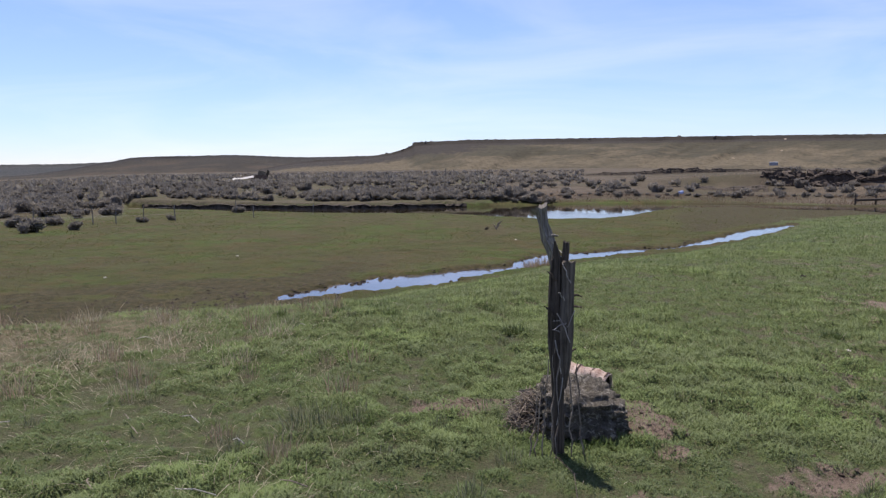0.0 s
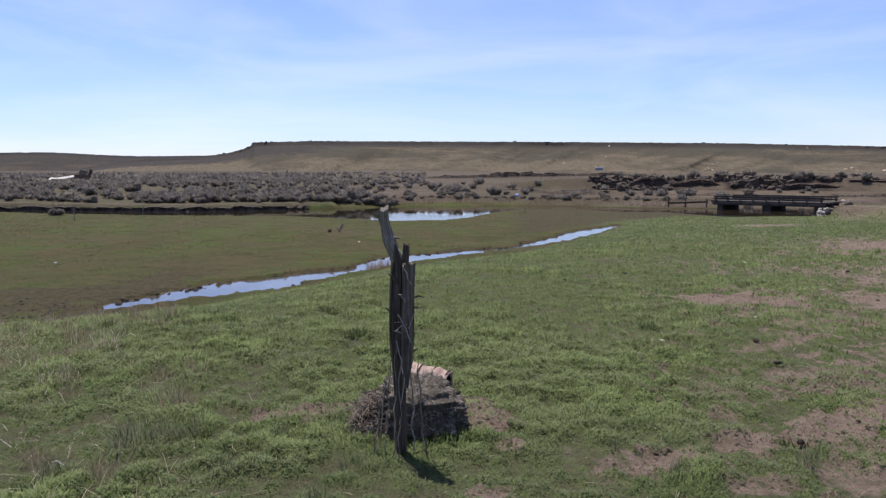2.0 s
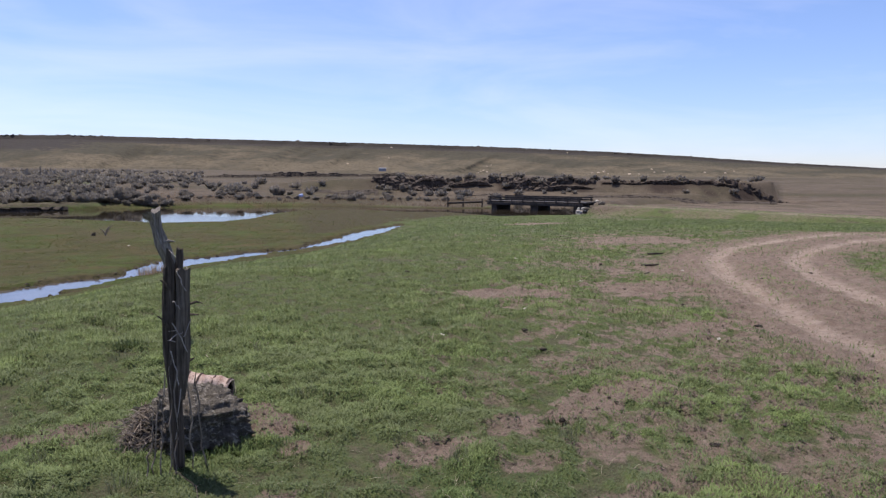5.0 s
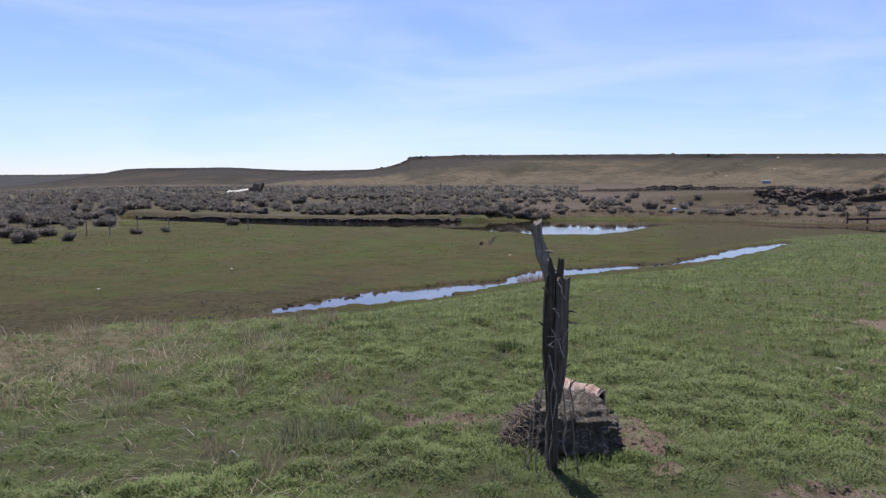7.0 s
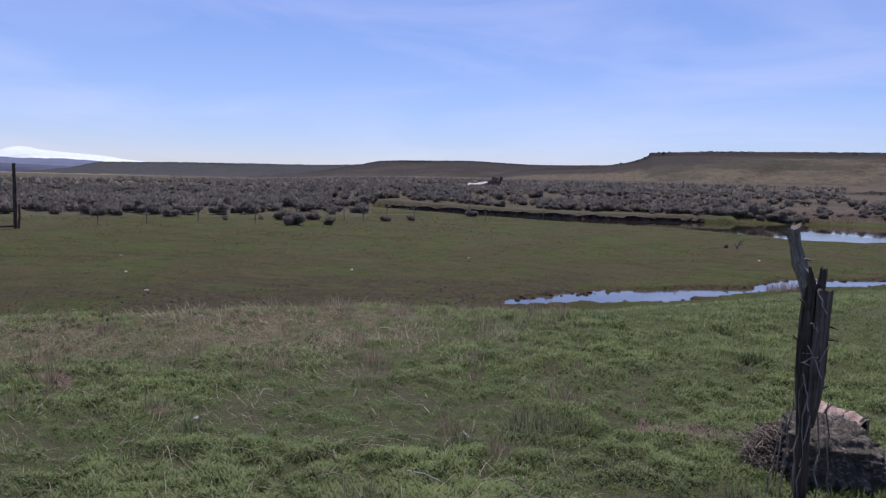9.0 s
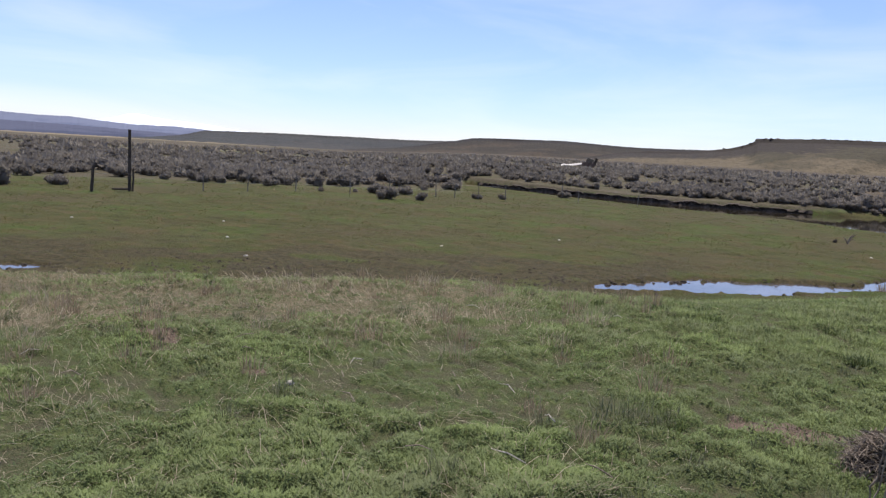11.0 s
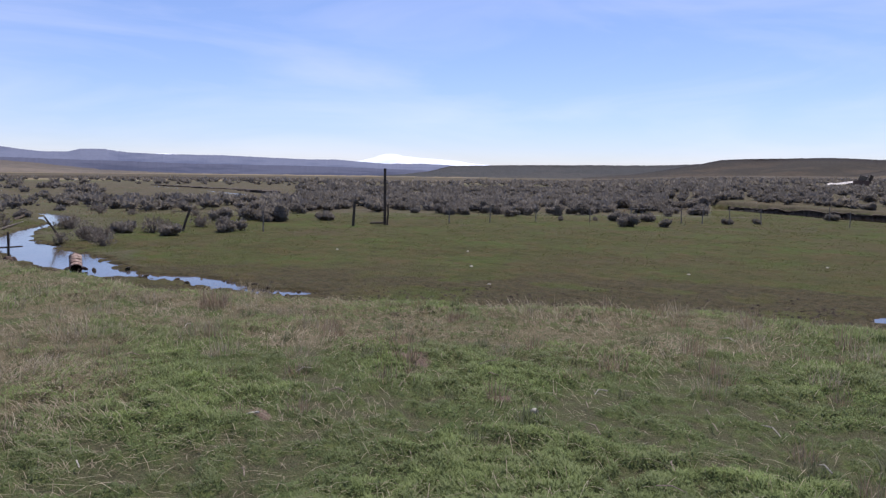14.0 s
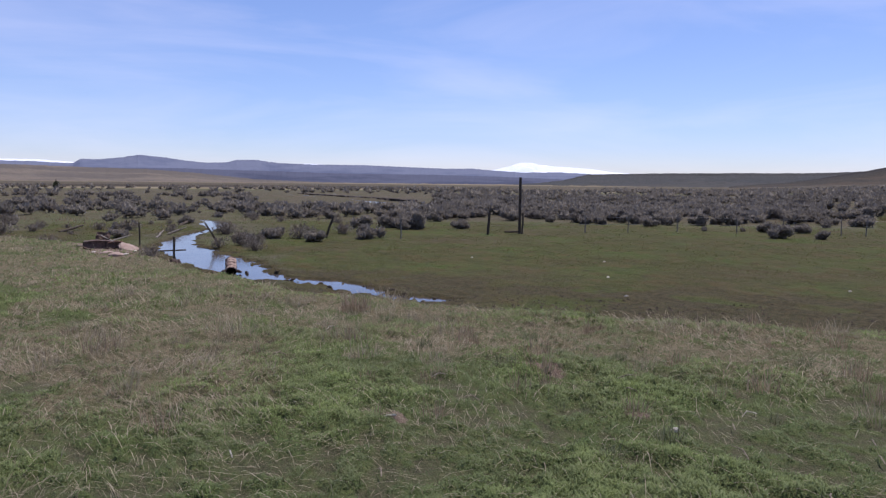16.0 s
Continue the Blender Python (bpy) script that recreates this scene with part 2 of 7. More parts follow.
def water_material(name, rough, shallow, deep):
    k = Mat(name, rough, spec=0.5)
    k.b.inputs["IOR"].default_value = 1.6
    r = k.noise(1.6, 3, 0.5, (1.0, 1.7, 1.0))
    f = k.noise(14, 3, 0.5)
    k.bump(k.math("ADD", r, k.math("MULTIPLY", f, 0.12)), 0.05, 0.05)
    return k.done(k.mix(k.ramp(k.noise(0.8, 4), 0.4, 0.7), deep, shallow))


GROUND = ground_material()
WATER = water_material("still_water", 0.11, (0.120, 0.102, 0.096), (0.055, 0.047, 0.046))
RIVER_WATER = water_material("sheltered_river_water", 0.025, (0.050, 0.040, 0.028), (0.026, 0.021, 0.015))
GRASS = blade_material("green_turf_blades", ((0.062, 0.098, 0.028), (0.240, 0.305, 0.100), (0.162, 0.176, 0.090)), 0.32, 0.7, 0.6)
LUSH = blade_material("lush_tuft_blades", ((0.115, 0.172, 0.049), (0.260, 0.330, 0.128), (0.192, 0.230, 0.104)), 0.5)
DEEP = blade_material("dark_green_clump_blades", ((0.060, 0.092, 0.026), (0.150, 0.195, 0.066), (0.10, 0.12, 0.05)), 0.35)
STRAW = blade_material("dry_straw_blades", ((0.22, 0.17, 0.11), (0.60, 0.52, 0.38), (0.28, 0.23, 0.155)), 0.35, 0.7)
MEADOW = blade_material("meadow_blades", ((0.078, 0.092, 0.025), (0.130, 0.132, 0.048), (0.088, 0.110, 0.028)), 0.55)
RUSSET = blade_material("russet_dead_stalks", ((0.20, 0.145, 0.10), (0.42, 0.32, 0.225)), 0.45, 0.8)
RUSH = blade_material("grey_green_rush_blades", ((0.10, 0.12, 0.055), (0.27, 0.26, 0.16)), 0.45, 0.7)
SAGE = blade_material("sage_leaves", ((0.160, 0.138, 0.113), (0.318, 0.284, 0.238), (0.245, 0.212, 0.177)), 0.42, 0.85, 0.40)
TWIG = wood_material("dead_twig", (0.13, 0.10, 0.078), (0.34, 0.28, 0.22))
POST_DARK = wood_material("weathered_dark_post", (0.032, 0.025, 0.020), (0.135, 0.106, 0.083))
POST_BROWN = wood_material("brown_split_log", (0.055, 0.044, 0.035), (0.205, 0.168, 0.135))
POST_GREY = wood_material("silvered_post", (0.10, 0.085, 0.07), (0.33, 0.29, 0.25))
BOARD_RED = wood_material("reddish_shed_board", (0.095, 0.064, 0.052), (0.20, 0.140, 0.115), True, 8)
PLANK = wood_material("bridge_timber", (0.030, 0.026, 0.024), (0.10, 0.085, 0.075), True, 25)
STEEL = rust_material("rusty_wire", (0.20, 0.16, 0.14), (0.42, 0.38, 0.35))
RUST = rust_material("rusted_drum", (0.25, 0.10, 0.055), (0.44, 0.27, 0.19))
RUST_DARK = rust_material("dark_rust_sheet", (0.055, 0.036, 0.029), (0.15, 0.095, 0.070))
RUST_CAN = rust_material("crumpled_can_paint", (0.165, 0.078, 0.050), (0.54, 0.42, 0.35))
RUST_PALE = rust_material("faded_red_sheet", (0.27, 0.18, 0.145), (0.40, 0.30, 0.25))
BASALT = stone_material("basalt_boulder", (0.070, 0.058, 0.046), (0.205, 0.175, 0.138), (0.34, 0.30, 0.245), 13)
RIM = stone_material("rim_rock", (0.040, 0.030, 0.024), (0.125, 0.095, 0.075), None, 0.8)
PALE_STONE = stone_material("pale_stone", (0.40, 0.355, 0.30), (0.70, 0.64, 0.56), None, 14)
TAN_SPOT = stone_material("tan_spot", (0.33, 0.25, 0.17), (0.58, 0.47, 0.36), None, 2)
DUNG = stone_material("dark_dung", (0.035, 0.028, 0.021), (0.105, 0.080, 0.058), None, 25)
EARTH_DRY = stone_material("dry_earth", (0.11, 0.08, 0.06), (0.22, 0.165, 0.125), None, 30)
EARTH_CUT = stone_material("cut_bank_earth", (0.035, 0.028, 0.022), (0.105, 0.080, 0.060), None, 2.0)
MESA_NEAR = hill_material("grassy_mesa_slope", (0.143, 0.114, 0.075), (0.074, 0.064, 0.043), (0.046, 0.039, 0.034), 0.013)
MESA_MID = hill_material("dark_mesa_slope", (0.078, 0.060, 0.043), (0.050, 0.043, 0.034), (0.036, 0.032, 0.030), 0.009)
# the grey of distance haze is mixed into this mesa's base colour
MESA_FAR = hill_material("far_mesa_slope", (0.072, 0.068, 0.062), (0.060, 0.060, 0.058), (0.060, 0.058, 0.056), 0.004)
TAN_HILL = hill_material("tan_grass_hill", (0.170, 0.140, 0.112), (0.115, 0.098, 0.084), (0.1, 0.09, 0.07), 0.004, False, 0.5)
# ridge and foothills: blue of the air between painted into both base colours
HAZE_HILL = hill_material("far_haze_blue_hills", (0.105, 0.120, 0.185), (0.150, 0.165, 0.230), (0.1, 0.12, 0.18), 0.0030, False, 0.25)
HAZE_LOW = hill_material("far_haze_blue_foothills", (0.058, 0.064, 0.100), (0.088, 0.094, 0.135), (0.1, 0.12, 0.18), 0.0035, False, 0.3)
SNOW = hill_material("far_snow_peak", (0.98, 0.98, 0.99), (0.78, 0.83, 0.93), (0.42, 0.48, 0.6), 0.0065, False, 0.35)
k = Mat("white_sheet_metal", 0.5, 0.0, 0.4)
WHITE = k.done(k.mix(k.ramp(k.noise(1.3, 5), 0.45, 0.7), (0.46, 0.42, 0.39), (0.26, 0.22, 0.20)))
k = Mat("blue_plastic", 0.5)
BLUE = k.done(k.mix(k.ramp(k.noise(6, 4), 0.4, 0.7), (0.26, 0.31, 0.50), (0.36, 0.40, 0.56)))
k = Mat("galvanised_tank", 0.8, 0.0)
ZINC = k.done(k.mix(k.ramp(k.noise(3, 4), 0.4, 0.7), (0.24, 0.25, 0.29), (0.32, 0.33, 0.37)))
k = Mat("juniper_needles", 0.9)
JUNIPER = k.done(k.mix(k.ramp(k.noise(3, 4), 0.35, 0.7), (0.045, 0.055, 0.032), (0.105, 0.110, 0.065)))

# ---------------- helpers for shapes ----------------
rng = np.random.default_rng(7)


def hash01(i, j, seed):
    h = (i.astype(np.int64) * 374761393 + j.astype(np.int64) * 668265263 + seed * 974711) & 0xFFFFFFFF
    h = ((h ^ (h >> 13)) * 1274126177) & 0xFFFFFFFF
    return ((h ^ (h >> 16)) & 0xFFFFFF) / float(0xFFFFFF)


def vnoise(x, y, seed=0):
    """Smooth noise from 0 to 1 over arrays of places."""
    x, y = np.asarray(x, float), np.asarray(y, float)
    i, j = np.floor(x), np.floor(y)
    u, v = x - i, y - j
    u, v = u * u * (3 - 2 * u), v * v * (3 - 2 * v)
    a, b = hash01(i, j, seed), hash01(i + 1, j, seed)
    c, d = hash01(i, j + 1, seed), hash01(i + 1, j + 1, seed)
    return (a * (1 - u) + b * u) * (1 - v) + (c * (1 - u) + d * u) * v


def fbm(x, y, seed=0, octaves=4, gain=0.5):
    total, amp, norm = 0.0, 1.0, 0.0
    for o in range(octaves):
        total = total + amp * vnoise(x * 2**o, y * 2**o, seed + o)
        norm += amp
        amp *= gain
    return total / norm


def smooth(a, b, v):
    u = np.clip((v - a) / (b - a), 0, 1)
    return u * u * (3 - 2 * u)


def along(x, y, line):
    """Distance from places to a line of (x, y, half width), and the half width there."""
    best, wide = np.full(np.shape(x), 1e9), np.zeros(np.shape(x))
    for (ax, ay, aw), (bx, by, bw) in zip(line, line[1:]):
        dx, dy = bx - ax, by - ay
        u = np.clip(((x - ax) * dx + (y - ay) * dy) / (dx * dx + dy * dy), 0, 1)
        dist = np.hypot(x - ax - u * dx, y - ay - u * dy)
        near = dist < best
        best, wide = np.where(near, dist, best), np.where(near, aw + u * (bw - aw), wide)
    return best, wide


def mesh_object(name, verts, faces, material, parent=None, smooth_shade=False, floats=()):
    me = bpy.data.meshes.new(name)
    verts = np.asarray(verts, np.float32)
    faces = np.asarray(faces, np.int32)
    n, k_ = faces.shape
    me.vertices.add(len(verts))
    me.vertices.foreach_set("co", verts.ravel())
    me.loops.add(n * k_)
    me.loops.foreach_set("vertex_index", faces.ravel())
    me.polygons.add(n)
    me.polygons.foreach_set("loop_start", np.arange(0, n * k_, k_, dtype=np.int32))
    me.polygons.foreach_set("loop_total", np.full(n, k_, np.int32))
    me.polygons.foreach_set("use_smooth", np.full(n, smooth_shade))
    for key, values in floats:
        values = np.asarray(values, np.float32)
        a = me.attributes.new(key, "FLOAT_COLOR" if values.ndim == 2 else "FLOAT", "POINT")
        a.data.foreach_set("color" if values.ndim == 2 else "value", values.ravel())
    me.update()
    me.validate()
    me.materials.append(material)
    ob = new(name, me)
    if parent:
        ob.parent = parent
    return ob


def part(name, bm, material, parent=None, label="", smooth_shade=False):
    """Links a bmesh as one mesh object under a thing or a part."""
    me = bpy.data.meshes.new(name)
    bmesh.ops.recalc_face_normals(bm, faces=bm.faces)
    bm.to_mesh(me)
    bm.free()
    for p in me.polygons:
        p.use_smooth = smooth_shade
    me.materials.append(material)
    ob = new(name, me)
    if parent:
        ob.parent = parent
    return tagged(ob, label)


def thing(name, label, category, m=None, group="", kind=""):
    ob = new(name)
    ob.empty_display_size = 0.1
    if m is not None:
        ob.matrix_basis = m
    return tagged(ob, label, category, group, kind)


def tube(points, radii, sides=8, rough=0.0, seed=0, jag=0.0, bm=None):
    """A limb through points with a radius at each; rough: uneven outline; jag: a splintered top."""
    bm = bm or bmesh.new()
    r = random.Random(seed)
    lumps = [1 + rough * r.uniform(-1, 1) for _ in range(sides)]
    rings = []
    for n, (p, rad) in enumerate(zip(points, radii)):
        p = Vector(p)
        a = Vector(points[max(n - 1, 0)])
        b = Vector(points[min(n + 1, len(points) - 1)])
        way = (b - a).normalized()
        side = way.cross(Vector((0.31, 0.95, 0.02))).normalized()
        if side.length < 0.1:
            side = Vector((1, 0, 0))
        other = way.cross(side)
        ring = []
        for s in range(sides):
            t = 2 * math.pi * s / sides
            q = rad * lumps[s] * (1 + 0.35 * rough * r.uniform(-1, 1))
            lift = way * jag * r.uniform(-1, 0.6) if n == len(points) - 1 else Vector()
            ring.append(bm.verts.new(p + side * math.cos(t) * q + other * math.sin(t) * q + lift))
        rings.append(ring)
    for lo, hi in zip(rings, rings[1:]):
        for s in range(sides):
            bm.faces.new((lo[s], lo[(s + 1) % sides], hi[(s + 1) % sides], hi[s]))
    for ring, p in ((rings[0], points[0]), (rings[-1], points[-1])):
        c = bm.verts.new(Vector(p) - (Vector((0, 0, jag * 0.8)) if ring is rings[-1] else Vector()))
        for s in range(sides):
            bm.faces.new((ring[s], ring[(s + 1) % sides], c))
    return bm


def bar(size, m=None, bevel=0.008, bm=None):
    """A bevelled bar or board of that size, centred."""
    bm = bm or bmesh.new()
    made = bmesh.ops.create_cube(bm, size=1.0)["verts"]
    for v in made:
        v.co = Vector(v.co) * Vector(size) if False else Vector((v.co.x * size[0], v.co.y * size[1], v.co.z * size[2]))
    edges = list({e for v in made for e in v.link_edges})
    made = bmesh.ops.bevel(bm, geom=edges, offset=bevel, segments=1, affect="EDGES")["verts"] if bevel else made
    if m is not None:
        bmesh.ops.transform(bm, matrix=m, verts=bm.verts if len(bm.verts) == len(made) else made)
    return bm


def block_rock(size, seed, slope=0.25, rough=0.05):
    """A squat block of stone: flat rough top, steep faces, one sloping side, cracked."""
    bm = bmesh.new()
    bmesh.ops.create_cube(bm, size=2.0)
    bmesh.ops.subdivide_edges(bm, edges=list(bm.edges), cuts=29, use_grid_fill=True)
    r = random.Random(seed)
    off = Vector((r.uniform(0, 50), r.uniform(0, 50), r.uniform(0, 50)))
    for v in bm.verts:
        p = v.co.copy()
        ball = p.normalized()
        p = p * 0.52 + ball * 0.48 * 1.25
        if p.x > 0:
            p.x *= 1 - slope * (p.z + 1) * 0.5
        p.z *= 1 - 0.10 * p.x
        n1 = noise.fractal(p * 1.2 + off, 0.9, 2.1, 3)
        n2 = noise.fractal(p * 4.5 + off, 0.8, 2.2, 4)
        crack = abs(noise.noise(Vector((p.x * 2.6, p.y * 2.2, p.z * 2.0)) + off))
        p += ball * (rough * 2.0 * n1 + rough * 1.5 * n2 - (0.06 if crack < 0.06 else 0))
        v.co = Vector((p.x * size[0], p.y * size[1], p.z * size[2]))
    return bm


def boulder(size, seed, detail=3, rough=0.22, flat=0.0):
    """A broken stone: a lumpy ball cut by a few planes."""
    bm = bmesh.new()
    bmesh.ops.create_icosphere(bm, subdivisions=detail, radius=1.0)
    r = random.Random(seed)
    planes = [(Vector((r.uniform(-1, 1), r.uniform(-1, 1), r.uniform(-0.6, 1))).normalized(), r.uniform(0.62, 0.9)) for _ in range(7)]
    off = Vector((r.uniform(0, 50), r.uniform(0, 50), r.uniform(0, 50)))
    for v in bm.verts:
        p = v.co.copy()
        for nrm, dist in planes:
            over = p.dot(nrm) - dist
            if over > 0:
                p -= nrm * over * 0.85
        p *= 1 + rough * (noise.fractal(p * 1.7 + off, 0.8, 2.1, 4)) * 0.6
        if p.z < -flat:
            p.z = -flat + (p.z + flat) * 0.2
        v.co = Vector((p.x * size[0], p.y * size[1], p.z * size[2]))
    return bm

# ---------------- the land ----------------
WATER_Z = -1.06
#  bearing (left +), where the near rise begins to fall, where it meets the meadow
BROW = np.array([(-180, 36, 62), (-75, 24, 62), (-50, 20, 56), (-42, 18, 48), (-36, 18, 45), (-30, 17, 40.5), (-26, 15.5, 34.5), (-20.6, 13.5, 26.8), (-17, 12.6, 25.4), (-12, 11.2, 23.2), (-6, 9.9, 19.8),
                 (2.4, 8.8, 17.2), (10, 8.9, 15.2), (20, 9.9, 14.3), (35, 9.7, 14.0), (50, 10.1, 15.0), (57, 10.6, 16), (64, 11.2, 17.5), (72, 14.6, 21.5), (75, 18, 25), (77, 20.5, 28.5), (84, 25, 35), (100, 34, 46), (180, 36, 60)])
#  bearing, near shore, far shore of the river
RIVER = np.array([(-60, 90, 91), (-47, 75, 76), (-44, 58, 66), (-42.3, 53, 80), (-40, 51.5, 80), (-36, 49.5, 80), (-35, 50, 61), (-31.5, 54, 60), (-28, 54, 61), (-24, 57, 62.4), (-20.5, 56.5, 63), (-19.0, 53.5, 63.2), (-16.5, 46.5, 63.2), (-14.5, 43.4, 63.2),
                  (-9.9, 42.8, 61.2), (-6, 46, 60), (-2, 49.4, 58.6), (2, 50.4, 57.8), (5, 51.5, 58), (9, 54, 60), (13.5, 58, 63), (18, 64, 67), (22, 72, 74), (24, 75, 75.1)])
STREAM_RIGHT = [(-3.1, 15.9, 0.06), (-2.82, 16.53, 0.3), (-2.35, 17.0, 0.5), (-1.85, 17.46, 0.6), (-1.29, 17.79, 0.7), (-0.7, 18.36, 0.8), (-0.06, 18.81, 0.95), (0.63, 19.28, 0.75), (1.39, 20.04, 0.68), (2.18, 20.5, 0.5), (2.98, 21.15, 0.2),
                (3.57, 22.1, 0.55), (4.77, 23.36, 0.80), (6.42, 24.2, 0.5), (7.72, 25.06, 0.42), (8.88, 25.4, 0.22), (9.5, 25.8, 0.06), (10.48, 26.6, 0.4), (12.6, 28.7, 0.65), (14.2, 30.4, 0.55), (15.57, 31.94, 0.6), (17.93, 34.44, 0.22), (19.0, 35.6, 0.05)]
STREAM_LEFT = [(-13.35, 10.6, 0.12), (-13.7, 10.2, 0.30), (-14.2, 9.85, 0.26), (-14.7, 9.75, 0.24), (-15.3, 9.7, 0.36), (-16.2, 9.6, 0.44), (-17.2, 9.6, 0.40), (-18.0, 9.4, 0.30), (-18.7, 9.1, 0.20), (-19.4, 8.6, 0.40), (-20.4, 8.45, 0.88), (-22.4, 8.65, 1.05), (-24.8, 9.0, 1.05), (-27.6, 9.3, 1.05), (-30.8, 9.5, 0.85),
               (-33.6, 10.6, 0.55), (-37.6, 12.8, 0.24), (-41.0, 15.0, 0.24), (-44.6, 16.3, 0.95), (-47.0, 17.2, 0.6), (-51.0, 17.8, 0.15)]
FAR_RIVER = [(-78.0, 51.0, 0.7), (-88.0, 54.0, 1.1), (-104.0, 58.5, 1.0), (-130.0, 64.5, 0.6)]
ROAD = [(7.3, 1.6, 1.5), (9.2, 4.6, 1.5), (11.0, 6.8, 1.5), (12.5, 8.5, 1.55), (14.0, 9.9, 1.55), (16.2, 11.1, 1.5), (19.6, 12.2, 1.5), (24.0, 12.9, 1.6), (32.0, 12.0, 1.8), (42.0, 8.5, 1.8)]
LANE = [(38.2, 43.5, 1.3), (39.9, 33.7, 1.4), (40.6, 27.0, 1.4), (42.0, 14.0, 1.5), (48.0, -6.0, 1.5)]
#  bare earth: x, y, half sizes
BARE = [(2.42, 3.86, 0.42, 0.22), (1.66, 4.85, 0.20, 0.50), (0.42, 5.35, 0.34, 0.18), (4.2, 4.1, 0.6, 0.22), (3.6, 4.0, 0.5, 0.2), (1.25, 3.68, 0.2, 0.10), (12.0, 9.6, 1.9, 1.6), (7.2, 5.7, 1.0, 0.35),
        (-3.45, 4.45, 0.16, 0.09), (24.5, 30.5, 3.0, 1.2), (6.6, 8.8, 1.0, 0.6), (-5.0, 5.0, 0.35, 0.14), (-4.5, 2.95, 0.13, 0.06), (-20.5, 4.5, 3.0, 0.7), (15.5, 14.6, 2.2, 1.6), (9.0, 8.2, 1.3, 0.9)]


def bearing(x, y):
    return np.degrees(np.arctan2(-x, y)), np.hypot(x, y)


def land(x, y, fine=True):
    """The height of the land, and what covers it."""
    x, y = np.asarray(x, float), np.asarray(y, float)
    az, d = bearing(x, y)
    brow, toe = np.interp(az, BROW[:, 0], BROW[:, 1]), np.interp(az, BROW[:, 0], BROW[:, 2])
    wob = 1 + 0.06 * (fbm(x * 0.5, y * 0.5, 31, 3) - 0.5)
    fall = smooth(brow * wob, toe * wob, d)
    near = 0.10 * (fbm(x * 0.35, y * 0.35, 3, 3) - 0.5) * smooth(1, 5, d)
    near = near - (0.05 + 0.065 * smooth(10, 22, az) * (1 - smooth(60, 75, az))) * smooth(4, 10, d)
    tuss = fbm(x * 3.2, y * 3.2, 5, 3)
    lush = smooth(0.36, 0.66, fbm(x * 0.8 + 5, y * 0.8, 19, 3))
    lump = smooth(0.32, 0.66, 0.50 * fbm(x * 4.6, y * 5.4, 7, 2) + 0.50 * fbm(x * 12, y * 14, 8, 2) + 0.12 * (lush - 0.5))
    near = near + 0.03 * (tuss - 0.5) + (0.050 + 0.036 * lush) * (lump - 0.4) * (0.45 + 0.55 * smooth(0.35, 0.6, tuss)) * (1 - smooth(18, 40, d))
    low = -0.99 + 0.035 * (smooth(0.4, 0.65, fbm(x * 1.6, y * 2.2, 17, 3)) - 0.5) * (1 - smooth(30, 55, d)) + 0.02 * (fbm(x * 0.8, y * 0.8, 9, 3) - 0.5) + 0.012 * (fbm(x * 4, y * 4, 15, 2) - 0.5)
    z = near * (1 - fall) + low * fall
    # beyond the river and the fence the plain lifts slowly towards the mesas
    shore = np.where((az > -60) & (az < 21.5), np.interp(az, RIVER[:, 0], RIVER[:, 2]), 46.0)
    e_mid = np.interp(d, [46, 61, 75, 90, 130, 170, 300, 640, 4500], [-2.9, -2.16, -1.5, -1.0, -0.62, -0.45, -0.1, 0.22, 0.22])
    e_left = np.interp(d, [46, 60, 110, 200, 425, 900, 2000, 4500], [-3.35, -2.5, -1.3, -0.75, -0.42, -0.26, -0.16, -0.1])
    e_right = np.interp(d, [58, 62, 66, 74, 81.0, 81.7, 84.0, 86.5, 120, 190, 194, 300, 640, 4500], [-2.75, -2.5, -2.05, -1.78, -1.66, -1.42, -1.24, -0.34, -0.30, -0.27, -0.08, -0.04, -0.05, -0.05])
    z_mid, z_left, z_right = (1.75 + d * np.tan(np.radians(e)) for e in (e_mid, e_left, e_right))
    w_left, w_right = smooth(18, 34, az), smooth(-12, -27, az)
    plain = z_mid * (1 - w_left - w_right) + z_left * w_left + z_right * w_right
    plain = plain + (0.10 + 0.0012 * d) * (fbm(x * 0.07, y * 0.07, 21, 4) - 0.5) * smooth(55, 120, d)
    edge = shore + 1.2 * (fbm(x * 0.4, y * 0.4, 41, 3) - 0.5)
    cut = smooth(edge - 0.1, edge + np.where(az > -6, 0.5, 3.0), d)
    cut = np.where((az > 21.5) & (az < 120), smooth(42, 58, d), cut)
    behind = (az <= -56) | (az >= 120)
    cut = np.where(behind, smooth(70, 200, d), cut)
    lane_d, lane_w = along(x, y, LANE)
    z = z * (1 - cut) + plain * cut
    z = np.where(lane_d < 3.4, np.maximum(z, -0.42 - 0.65 * smooth(lane_w, 3.4, lane_d)), z)
    # water courses
    rn, rf = np.interp(az, RIVER[:, 0], RIVER[:, 1]), edge
    rn = rn + 1.4 * (fbm(x * 0.3, y * 0.3, 51, 3) - 0.5)
    in_river = smooth(rn - 0.4, rn + 0.5, d) * (1 - smooth(rf - 0.4, rf + 0.1, d)) * (az > -60) * (az < 23)
    z = z - np.maximum(z + 1.35, 0) * in_river
    wet = in_river
    for line in (STREAM_RIGHT, STREAM_LEFT, FAR_RIVER):
        dist, wide = along(x, y, line)
        ragged = smooth(-21.5, -18.5, x) if line is STREAM_LEFT else 0.0
        wide = wide * (0.05 + 0.9 * fbm(x * 1.3, y * 1.3, 61, 3) + 1.1 * fbm(x * 4.2, y * 4.2, 63, 2) + ragged * (2.4 * fbm(x * 5.5, y * 6.5, 64, 2) - 1.08))
        inside = 1 - smooth(wide * 0.75, wide * 1.25 + 0.06, dist)
